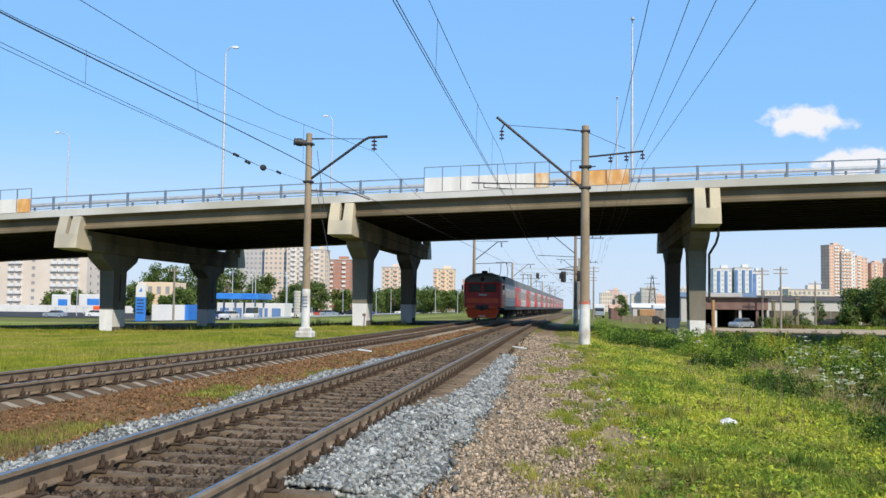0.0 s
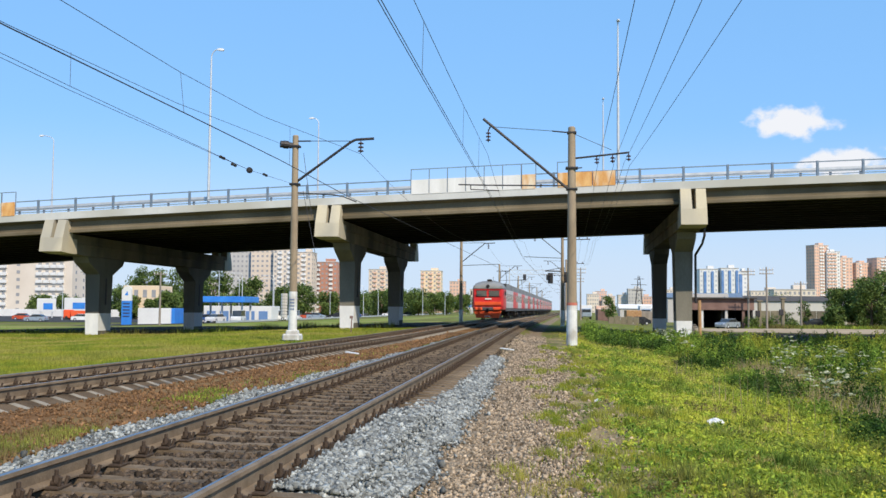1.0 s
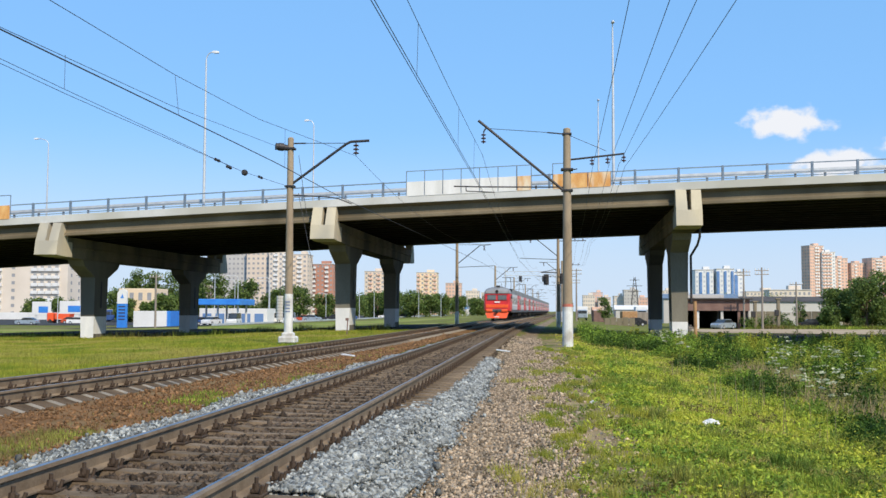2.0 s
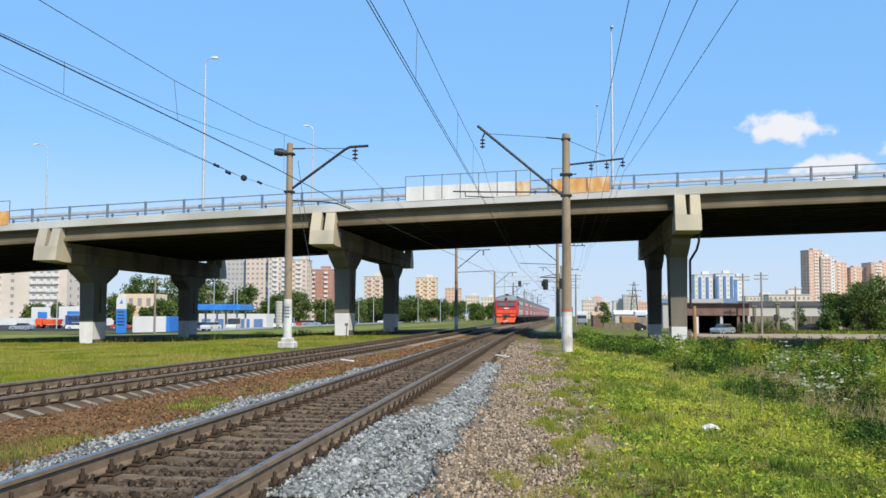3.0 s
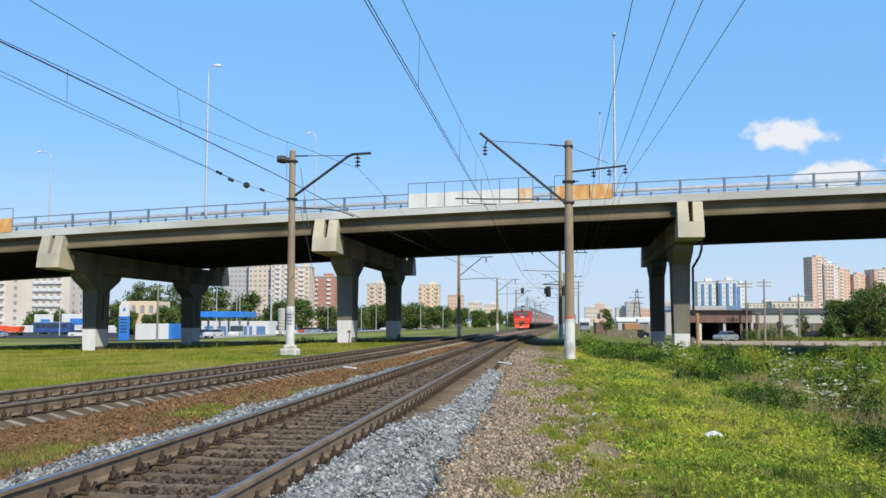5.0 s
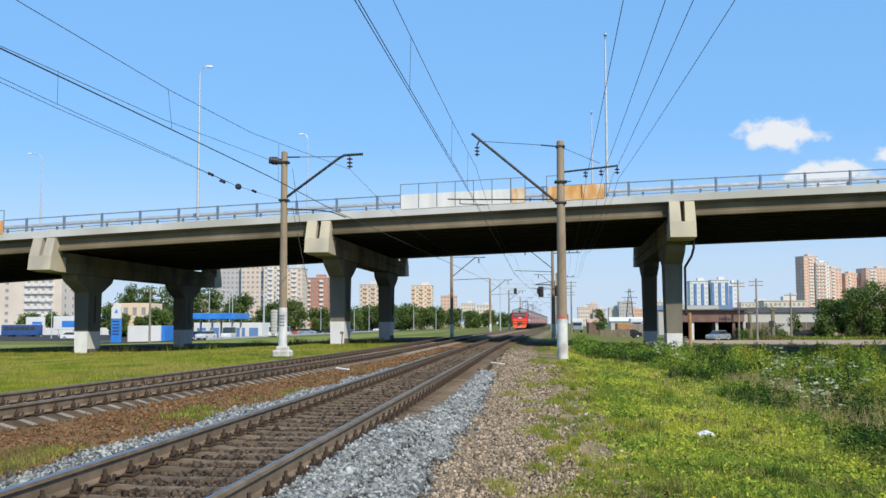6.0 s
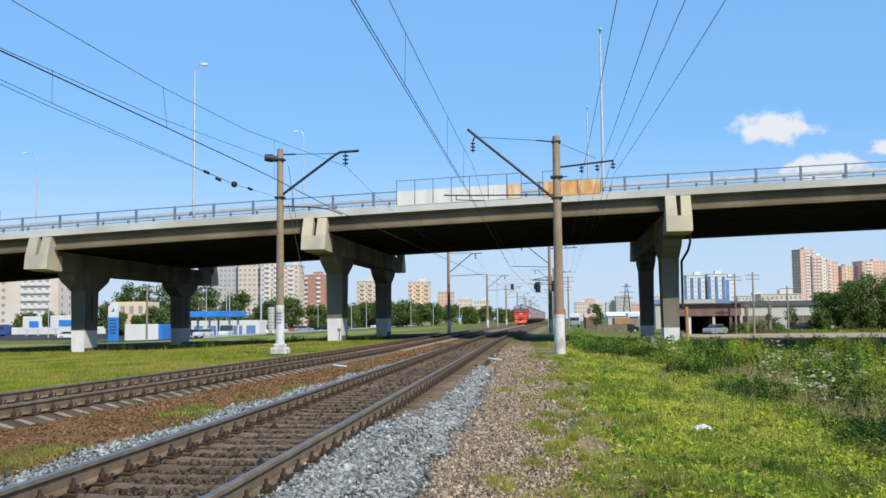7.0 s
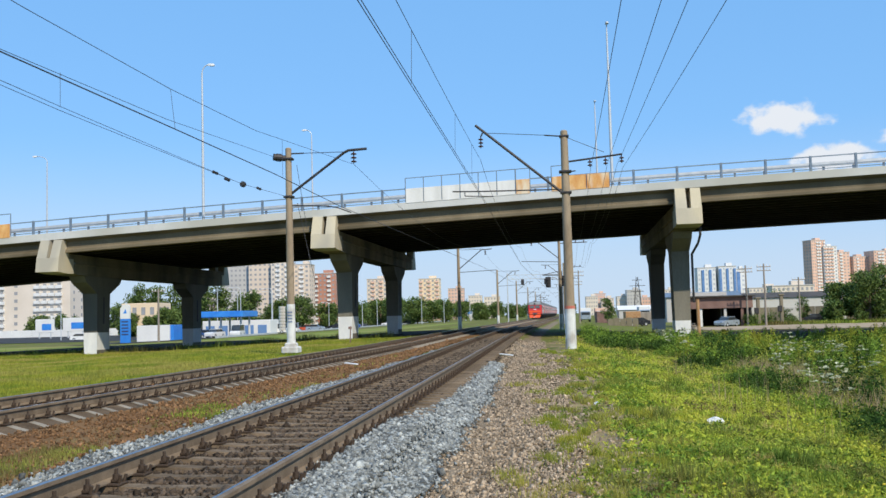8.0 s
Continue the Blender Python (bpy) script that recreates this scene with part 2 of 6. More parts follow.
        if smooth:
            me.shade_smooth()
            me.set_sharp_from_angle(angle=radians(40))
        return me


def part(name, shape, material, parent=None, label="", smooth=False, fix=True):
    me = shape if isinstance(shape, bpy.types.Mesh) else shape.mesh(name, material, smooth, fix)
    ob = new(name, me)
    if parent:
        ob.parent = parent
    if label:
        ob["label"] = label
    return ob


def thing(name, m, label, category, group="", kind=""):
    ob = new(name)
    ob.empty_display_size = 0.2
    ob.matrix_basis = m
    return tagged(ob, label, category, group, kind)


def big_mesh(name, verts, faces, material, smooth=False):
    """A mesh from arrays: vertices (n, 3) and faces (m, k)."""
    verts, faces = np.asarray(verts, np.float32), np.asarray(faces, np.int32)
    me = bpy.data.meshes.new(name)
    me.vertices.add(len(verts))
    me.vertices.foreach_set("co", verts.ravel())
    k = faces.shape[1]
    me.loops.add(faces.size)
    me.loops.foreach_set("vertex_index", faces.ravel())
    me.polygons.add(len(faces))
    me.polygons.foreach_set("loop_start", np.arange(0, faces.size, k, dtype=np.int32))
    me.update(calc_edges=True)
    me.materials.append(material)
    if smooth:
        me.shade_smooth()
    return me


# ---- plan: the two tracks, the lie of the land ----
def bend(y):
    y = np.asarray(y, float)
    return np.where(y < 45, 0, np.where(y < 110, 0.000212 * (np.clip(y, 45, None) - 45) ** 2, 0.896 + 0.0276 * (y - 110)))


def near_x(y):
    return -3.02 + bend(y)


def left_x(y):
    y = np.asarray(y, float)
    return near_x(y) - 4.1 - 0.05 * 4 * np.log1p(np.exp(np.clip((43 - y) / 4, -30, 30)))


def smooth01(a, b, x):
    t = np.clip((x - a) / (b - a), 0, 1)
    return t * t * (3 - 2 * t)


def land(x, y):
    """Height of the bare ground: an embankment that falls to both sides."""
    x, y = np.asarray(x, float), np.asarray(y, float)
    u, w = x - near_x(y), x - left_x(y)
    z = np.full(np.broadcast(x, y).shape, -0.30)
    z = z - 0.22 * smooth01(1.2, 2.1, u) - 0.45 * smooth01(4.2, 9.0, u) - 0.45 * smooth01(8, 17, u)
    z = z - 0.05 * smooth01(-1.6, -3.0, w) - 0.65 * smooth01(-6, -25, w) - 0.85 * smooth01(-30, -70, w)
    bumps = 0.05 * np.sin(x * 0.9 + 1.3 * np.sin(y * 0.37)) * np.sin(y * 0.7 + x * 0.21)
    return z + bumps * smooth01(3.5, 7, np.abs(u + 1.8)) * np.clip(60 / (np.abs(y) + 60), 0.2, 1)


# ---- ground ----
def build_ground():
    ys = np.concatenate([np.arange(-60, 0, 6), np.arange(0, 60, 0.8), np.arange(60, 150, 3), np.arange(150, 500, 15), [500, 700, 1000, 1600, 2600, 4500]])
    xs = np.concatenate([[-4500, -2500, -1500, -900, -500, -300, -200], np.arange(-150, -30, 6), np.arange(-30, -9.5, 1.2), np.arange(-9.5, 20, 0.6), np.arange(20, 60, 3), np.arange(60, 160, 10), [200, 300, 500, 900, 1500, 2500, 4500]])
    gx, gy = np.meshgrid(xs, ys)
    gx = gx + bend(np.clip(gy, 0, 300)) * np.exp(-(gx / 80) ** 2)
    v = np.stack([gx, gy, land(gx, gy)], -1).reshape(-1, 3)
    r, c = len(ys), len(xs)
    i = (np.arange(r - 1)[:, None] * c + np.arange(c - 1)[None]).ravel()
    ob = new("ground", big_mesh("ground", v, np.stack([i, i + 1, i + c + 1, i + c], -1), M["ground"], True))
    tagged(ob, "uneven green grassy embankment and verge beside the tracks", "ground", kind="structure")


def strip(name, left, right, y0, y1, lift, material, label, category, cross=7, step=1.0, wob=0.0, ragged=0.0):
    """A sheet that lies on the land between two lines."""
    ys = np.arange(y0, y1 + step, step)
    rows = []
    for y in ys:
        a = left(y) + ragged * (math.sin(y * 1.7) + math.sin(y * 0.63 + 2)) * 0.5
        b = right(y) + ragged * (math.sin(y * 1.3 + 1) + math.sin(y * 0.51)) * 0.5
        x = np.linspace(a, b, cross)
        z = land(x, np.full(cross, y)) + lift + wob * np.sin(x * 5 + y * 3)
        z[0] -= lift + 0.06
        z[-1] -= lift + 0.06
        rows.append(np.stack([x, np.full(cross, y), z], -1))
    v = np.concatenate(rows)
    r = len(ys)
    i = (np.arange(r - 1)[:, None] * cross + np.arange(cross - 1)[None]).ravel()
    ob = new(name, big_mesh(name, v, np.stack([i, i + 1, i + cross + 1, i + cross], -1), material, True))
    return tagged(ob, label, category, kind="structure")


def build_beds():
    strip("ballast_bed", lambda y: near_x(y) - 2.1, lambda y: near_x(y) + 1.85, -8, 420, 0.03, M["ballast"], "dark oily crushed stone ballast under the track", "ballast", step=1.5)
    strip("ballast_bed", lambda y: left_x(y) - 1.9, lambda y: left_x(y) + 1.45, -8, 420, 0.086, M["ballast_brown"], "brown crushed stone ballast under the second track", "ballast", step=1.5, cross=8)
    strip("dirt_strip", lambda y: left_x(y) + 1.1, lambda y: near_x(y) - 1.9, -8, 200, 0.04, M["dirt"], "rust-brown dirt strip between the two tracks", "dirt", step=1.0, wob=0.003, cross=11)
    strip("gravel_path", lambda y: near_x(y) + 1.6, lambda y: near_x(y) + 3.2 - 0.5 * smooth01(20, 60, y), -8, 200, 0.03, M["path"], "trodden brown gravel path beside the track", "path", step=0.7, ragged=0.25)
    strip("bare_earth", lambda y: near_x(y) + 2.9, lambda y: near_x(y) + 4.7 - 0.4 * smooth01(20, 50, y), -8, 60, 0.014, M["earth"], "dry trodden earth with thin grass beside the gravel path", "earth", step=0.7, ragged=0.7, cross=9)
    # near-black strips below the road bridge: its shade on the ground, put into colour
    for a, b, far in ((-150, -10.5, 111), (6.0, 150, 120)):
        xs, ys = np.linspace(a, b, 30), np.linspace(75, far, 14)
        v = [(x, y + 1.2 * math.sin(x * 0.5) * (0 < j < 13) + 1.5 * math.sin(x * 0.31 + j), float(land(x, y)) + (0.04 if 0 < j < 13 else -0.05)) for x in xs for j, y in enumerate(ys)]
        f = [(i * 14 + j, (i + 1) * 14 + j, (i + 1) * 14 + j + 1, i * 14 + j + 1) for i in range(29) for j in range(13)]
        tagged(new("bare_soil", big_mesh("bare_soil", v, f, M["soil"], True)), "near-black ground strip coloured as the bridge's shade", "soil", kind="structure")


# ---- railway tracks ----
RAIL = [(-0.036, 0), (0.036, 0), (0.0375, -0.03), (0.012, -0.045), (0.009, -0.145), (0.066, -0.168), (0.066, -0.18), (-0.066, -0.18), (-0.066, -0.168), (-0.009, -0.145), (-0.012, -0.045), (-0.0375, -0.03)]


def fastener_mesh():
    s = Shape()
    s.box((0, 0, -0.183), (0.2, 0.2, 0.02), 0.004)
    s.box((0.03, 0, -0.155), (0.07, 0.06, 0.03), 0.008)
    s.rod((0.035, 0, -0.16), (0.035, 0, -0.055), 0.016, n=6)
    s.rod((0.035, 0, -0.15), (0.035, 0, -0.10), 0.036, 0.03, n=6)
    s.rod((0.08, -0.05, -0.18), (0.10, -0.06, -0.10), 0.015, n=6)
    s.rod((0.08, 0.05, -0.18), (0.10, 0.06, -0.11), 0.015, n=6)
    return s.mesh("fastener", M["fastener"])


def sleeper_mesh(pale):
    s = Shape()
    prof = []
    for x, w, h in ((-1.36, 0.12, -0.235), (-1.3, 0.14, -0.205), (-0.95, 0.14, -0.198), (-0.55, 0.135, -0.198), (-0.3, 0.115, -0.212), (0.3, 0.115, -0.212), (0.55, 0.135, -0.198), (0.95, 0.14, -0.198), (1.3, 0.14, -0.205), (1.36, 0.12, -0.235)):
        w, h, x = (w * 0.62, h + 0.010 - 0.24 * max(0, abs(x) - 0.95), x * 0.93) if pale else (w * 0.78, h, x)
        prof.append([(x, -w, -0.36), (x, -w * 0.85, h), (x, w * 0.85, h), (x, w, -0.36)])
    return s.sweep(prof).mesh("sleeper", M["sleeper_pale" if pale else "sleeper"])


def build_track(line, label, first, near_count, total, pale=False):
    tr = thing("railway_track", pose(0, 0, 0), label, "railway track", "railway tracks")
    ys = np.concatenate([np.arange(-8, 60, 2.0), np.arange(60, 200, 5.0), np.arange(200, 900, 25.0)])
    for side in (-0.797, 0.797):
        s = Shape()
        s.sweep([[(float(line(y)) + side + u, y, w) for u, w in RAIL] for y in ys])
        rail = part("rail", s, M["rail_side"], tr, "rusty-sided steel rail")
        head = Shape()
        lo, hi = (-0.020, 0.026) if side < 0 else (-0.034, -0.014)      # the band worn bright by wheels
        head.sweep([[(float(line(y)) + side + lo, y, 0.001), (float(line(y)) + side + hi, y, 0.001), (float(line(y)) + side + hi + 0.004, y, -0.006), (float(line(y)) + side + lo - 0.004, y, -0.006)] for y in ys])
        part("rail_head", head, M["rail_top"], rail, "polished running surface")
    sl, fa = sleeper_mesh(pale), fastener_mesh()
    rest, restf = Shape(), Shape()
    for i in range(total):
        y = first + 0.5464 * i
        x = float(line(y))
        rz = -math.degrees(math.atan(float(line(y + 0.5) - line(y - 0.5))))
        if i < near_count:
            ob = part("sleeper", sl, None, tr)
            ob.matrix_basis = pose(x, y, 0, 0, 0, rz + random.uniform(-0.4, 0.4))
            for off, turn in ((-0.797 - 0.07, 180), (-0.797 + 0.07, 0), (0.797 - 0.07, 180), (0.797 + 0.07, 0)):
                f = part("fastener", fa, None, ob)
                f.matrix_basis = pose(off, 0, 0, 0, 0, turn)
        else:
            rest.box((x, y, -0.28), (2.7, 0.26, 0.16), 0, rz)
            if i < near_count + 70:
                for off, sg in ((-0.867, -1), (-0.727, 1), (0.727, -1), (0.867, 1)):
                    restf.box((x + off + 0.03 * sg, y, -0.14), (0.06, 0.05, 0.13), 0)
                    restf.box((x + off, y, -0.185), (0.18, 0.16, 0.03), 0)
    tagged(part("distant_trackbed", rest, M["sleeper_pale" if pale else "sleeper"], tr, "sleepers further along", fix=False), kind="stuff")
    tagged(part("distant_rail_fixing", restf, M["fastener"], tr, "rail fasteners further along", fix=False), kind="stuff")
    return tr


# ---- the road bridge ----
BR = pose(0, 66.0, 0, 0, 0, -1.57)
WIDTH = 33.5


def deck_z(x):
    return 8.82 + 0.037 * x - 0.00017 * x * x


def along(x0, x1, y0, y1, lo, hi, step=3.0, cross=0.014):
    """A bar along the bridge that follows the deck's rise."""
    n = max(2, int(round((x1 - x0) / step)) + 1)
    rings = []
    for x in np.linspace(x0, x1, n):
        x = float(x)
        z = deck_z(x)
        rings.append([(x, y0, z + lo + cross * y0), (x, y1, z + lo + cross * y1), (x, y1, z + hi + cross * y1), (x, y0, z + hi + cross * y0)])
    return Shape().sweep(rings)


PIERS = ((-62.5, 3.75, -1.4), (-34.6, 5.14, -1.1), (-14.75, 6.13, -0.4), (9.55, 6.85, -1.3), (35.0, 7.6, -1.9))


def build_bridge():
    br = thing("road_bridge", BR, "wide grey concrete road bridge on flared piers across the tracks", "bridge")
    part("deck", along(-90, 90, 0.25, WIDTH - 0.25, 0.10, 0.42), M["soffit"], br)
    part("fascia", along(-90, 90, 0.0, 0.35, 0.0, 0.5), M["fascia"], br, "pale concrete edge beam")
    part("fascia", along(-90, 90, WIDTH - 0.35, WIDTH, 0.0, 0.5), M["fascia"], br, "pale concrete edge beam")
    part("road_surface", along(-90, 90, 1.6, WIDTH - 1.6, 0.424, 0.46), M["asphalt"], br, "asphalt carriageway")
    n = 15
    for i in range(n):
        y = 0.62 + i * (WIDTH - 1.24) / (n - 1)
        rings = []
        for x in np.linspace(-90, 90, 61):
            x = float(x)
            z = deck_z(x) + 0.014 * y
            rings.append([(x, y - 0.45, z + 0.12), (x, y - 0.45, z - 0.06), (x, y - 0.11, z - 0.2), (x, y - 0.11, z - 0.66), (x, y - 0.33, z - 0.80), (x, y - 0.33, z - 0.97), (x, y + 0.33, z - 0.97), (x, y + 0.33, z - 0.80), (x, y + 0.11, z - 0.66), (x, y + 0.11, z - 0.2), (x, y + 0.45, z - 0.06), (x, y + 0.45, z + 0.12)])
        # inner girders: same concrete as the edge ones, darkened for under-deck shade
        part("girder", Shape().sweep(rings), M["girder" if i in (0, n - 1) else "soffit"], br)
    for px, zb, zg in PIERS:
        top = deck_z(px)
        # crosshead beam: its soffit steps down behind the end blocks, bearing ledges along the sides
        y9 = WIDTH - 0.3
        side = [(0.3, top - 0.98), (0.3, zb + 0.02), (1.3, zb - 0.02), (1.9, zb - 0.24), (y9 - 1.6, zb - 0.24), (y9 - 1.0, zb - 0.02), (y9, zb + 0.02), (y9, top - 0.98)]
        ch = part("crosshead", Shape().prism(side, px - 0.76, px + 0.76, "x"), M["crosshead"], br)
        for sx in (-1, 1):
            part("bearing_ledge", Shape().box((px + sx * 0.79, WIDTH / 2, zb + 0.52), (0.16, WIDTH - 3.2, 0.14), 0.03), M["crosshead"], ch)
        for y0, y1, out in ((-0.06, 0.8, -0.62), (WIDTH - 0.8, WIDTH + 0.06, 0.62)):
            # end block: a forked upper half that leans out, an upright lower half, a chamfered foot
            h = top - zb - 0.03
            cut = zb + h * 0.40
            edge = y0 if out < 0 else y1
            up = [(px - 0.83, cut), (px - 0.10, cut), (px - 0.13, zb + h), (px - 0.81, zb + h)]
            up2 = [(px + 0.15, cut), (px + 0.83, cut), (px + 0.81, zb + h), (px + 0.18, zb + h)]
            cap = Shape()
            for outline in (up, up2):
                foot = [(x, edge + out * (1 - 0.9 * (z - cut) / (zb + h - cut)) * 0.92, z) for x, z in outline]
                back = [(x, y1 if out < 0 else y0, z) for x, z in outline]
                cap.add(foot + back, [(0, 1, 2, 3), (7, 6, 5, 4)] + [(i, 4 + i, 4 + (i + 1) % 4, (i + 1) % 4) for i in range(4)])
            s1 = 1 if out < 0 else -1
            low = [(edge + out * 0.92, cut - 0.002), (edge + out * 1.18, zb - 0.12), (edge + 0.5 * s1, zb - 0.2), (edge + 1.5 * s1, zb - 0.2), (edge + 1.5 * s1, cut - 0.002)]
            cap.prism(low, px - 0.835, px + 0.835, "x")
            part("end_block", cap, M["concrete"], ch, "forked end block with a sloping face")
        for yc in (6.6, WIDTH - 7.6):
            poly = [(-0.98, zg - 1), (-1.08, zb - 1.52), (-2.75, zb - 0.72), (-3.1, zb - 0.26), (3.1, zb - 0.26), (2.75, zb - 0.72), (1.08, zb - 1.52), (0.98, zg - 1)]
            s = Shape()
            n = len(poly)
            a = [(px - 0.49 - 0.02 * max(0, z - zg), yc + y, z) for y, z in poly]
            b = [(px + 0.49 + 0.02 * max(0, z - zg), yc + y, z) for y, z in poly]
            s.add(a + b, [tuple(range(n))[::-1], tuple(range(n, 2 * n))] + [(i, (i + 1) % n, n + (i + 1) % n, n + i) for i in range(n)])
            col = part("column", s, M["column"], br, "flared concrete column in a shade-dark tone")
            high = zb - 1.52 - zg
            w = Shape()
            w.sweep([[(px + sx * (0.505 + 0.02 * k), yc + sy * (0.995 + 0.1 * (k + 1) / (high + 1)), zg + k) for sx, sy in ((-1, -1), (1, -1), (1, 1), (-1, 1))] for k in (-0.9, 0.0, 0.9, 1.75)])
            part("painted_base", w, M["whitewash"], col, "whitewashed foot of the column")
            # Dark strip stands for the shaded groove down each column side.
            for sx in (-1, 1):
                g = Shape().box((px + sx * 0.55, yc, (zb + zg) / 2 + 0.3), (0.12, 0.16, zb - zg - 4.2), 0.01)
                part("drain_channel", g, M["steel_dark"], col)
    # railing on the near edge: tall posts with pipes, and a crash barrier behind it
    gaps = ((-48.0, -37.8), (-9.12, -0.67), (0.76, 4.59))

    def open_at(x):
        return not any(a - 0.05 < x < b + 0.05 for a, b in gaps)
    for edge, sg in ((0.17, 1), (WIDTH - 0.17, -1)):
        spans = [(-80, -48), (-37.8, -9.12), (-0.67, 0.76), (4.59, 80)] if sg > 0 else [(-80, 80)]
        for a, b in spans:
            for lo, th in ((0.90, 0.07), (0.30, 0.045), (0.10, 0.05)):
                part("railing_pipe", along(a, b, edge - 0.03, edge + 0.03, 0.5 + lo, 0.5 + lo + th), M["rail_blue"], br)
        posts = [x for x in np.arange(-78.43, 80, 2.82) if sg < 0 or open_at(x)]
        pm = Shape().box((0, 0, 0.5), (0.16, 0.13, 1.0), 0.02).mesh("railing_post", M["rail_blue"])
        for x in posts:
            o = part("railing_post", pm, None, br)
            o.matrix_basis = pose(x, edge, deck_z(x) + 0.5 + 0.014 * edge)
    for yb in (1.5, WIDTH / 2, WIDTH - 1.5):
        part("crash_barrier", along(-80, 80, yb - 0.02, yb + 0.04, 0.90, 1.04), M["steel_zinc"], br, "galvanised double-ridged crash barrier")
        part("crash_barrier", along(-80, 80, yb - 0.04, yb + 0.02, 1.04, 1.20), M["steel_zinc"], br, "galvanised double-ridged crash barrier")
        bm_ = Shape().box((0, 0, 0.35), (0.14, 0.12, 0.72), 0.02).mesh("barrier_post", M["rail_blue"])
        for x in np.arange(-78.3, 79, 1.9):
            o = part("barrier_post", bm_, None, br)
            o.matrix_basis = pose(x, yb + 0.1, deck_z(x) + 0.45 + 0.014 * yb)

    def screen(x0, x1, high, fills):
        """Protective screen over the tracks: solid panels below, an open frame above."""
        n = len(fills)
        w = (x1 - x0) / n
        for i, fill in enumerate(fills):
            a = x0 + i * w
            z = deck_z(a + w / 2) + 0.45
            if fill:
                s = Shape()
                za, zb = deck_z(a) + 0.44, deck_z(a + w) + 0.44
                s.add([(a + 0.03, -0.03, za), (a + w - 0.03, -0.03, zb), (a + w - 0.03, 0.03, zb), (a + 0.03, 0.03, za),
                       (a + 0.03, -0.03, za + 0.98), (a + w - 0.03, -0.03, zb + 0.98), (a + w - 0.03, 0.03, zb + 0.98), (a + 0.03, 0.03, za + 0.98)],
                      [(0, 3, 2, 1), (4, 5, 6, 7), (0, 1, 5, 4), (2, 3, 7, 6), (1, 2, 6, 5), (0, 4, 7, 3)])
                part("screen_panel", s, M[fill], br, "rust-stained panel" if "rust" in fill else "white panel")
        for i in range(n + 1):
            a = x0 + i * w
            part("screen_post", Shape().box((a, 0.06, deck_z(a) + 0.45 + high / 2), (0.055, 0.055, high), 0.01), M["rail_blue"], br)
        part("screen_rail", along(x0, x1, 0.04, 0.09, 0.45 + high - 0.05, 0.45 + high), M["rail_blue"], br)
    screen(-9.12, -1.65, 1.72, ["panel_white"] * 6)
    screen(-1.62, -0.67, 1.72, ["panel_rust"])
    screen(0.76, 1.55, 1.72, ["panel_rust"])
    screen(1.56, 4.59, 1.02, ["panel_rust"] * 2)
    screen(-48.0, -38.9, 1.72, ["panel_white"] * 7)
    screen(-38.87, -37.8, 1.72, ["panel_rust"])
    # drain pipe at the pier on the right
    px, zb, zg = PIERS[3]
    part("drain_pipe", Shape().pipe([(px + 0.98, 2.0, 7.6), (px + 0.98, 2.0, 6.2), (px + 0.92, 2.8, 5.7), (px + 0.78, 5.4, 5.1), (px + 0.78, 5.4, 1.7)], 0.085), M["steel_dark"], br)
    part("rusty_pipe", Shape().pipe([(px + 1.0, 5.2, 1.9), (px + 1.05, 5.2, zg - 0.5)], 0.12), M["pipe_rust"], br, "rusty orange-brown pipe")


M["pipe_rust"] = mat("rusty_pipe", (0.33, 0.17, 0.07), (0.48, 0.30, 0.16), 3, 0.85, bump=0.3)


# ---- lamps on the bridge ----
def build_street_lamp(x, y, hgt, out, label, turn=0):
    """A tapering steel mast with a curved arm that reaches `out` to one side."""
    p = BR @ Vector((x, y, deck_z(x) + 0.45 + 0.014 * y))
    la = thing("street_lamp", pose(p.x, p.y, p.z, 0, 0, turn), label, "street lamp", "street lamps")
    part("mast", Shape().rod((0, 0, 0), (0, 0, hgt * 0.5), 0.105, 0.09, 12).rod((0, 0, hgt * 0.5), (0, 0, hgt - 0.55), 0.085, 0.055, 12), M["steel_zinc"], la, smooth=True)
    pts = [(out * 0.62 * (1 - math.cos(a)), 0, hgt - 0.6 + 0.6 * math.sin(a)) for a in np.linspace(0, math.pi / 2, 7)]
    part("arm", Shape().pipe(pts, 0.04), M["steel_zinc"], la)
    x0, sg = pts[-1][0], 1 if out > 0 else -1
    head = Shape().sweep([[(x0 + sg * d, -w, hgt + h0), (x0 + sg * d, w, hgt + h0), (x0 + sg * d, w * 0.8, hgt + h1), (x0 + sg * d, -w * 0.8, hgt + h1)] for d, w, h0, h1 in ((-0.06, 0.05, -0.04, 0.05), (0.1, 0.12, -0.08, 0.08), (0.36, 0.11, -0.1, 0.06), (0.46, 0.05, -0.06, 0.02))])
    part("lamp_head", head, M["lamp_head"], la, smooth=True)
    return la


M["lamp_head"] = mat("lamp_head_grey", (0.6, 0.62, 0.64), (0.72, 0.73, 0.74), 4, 0.4, bump=0)


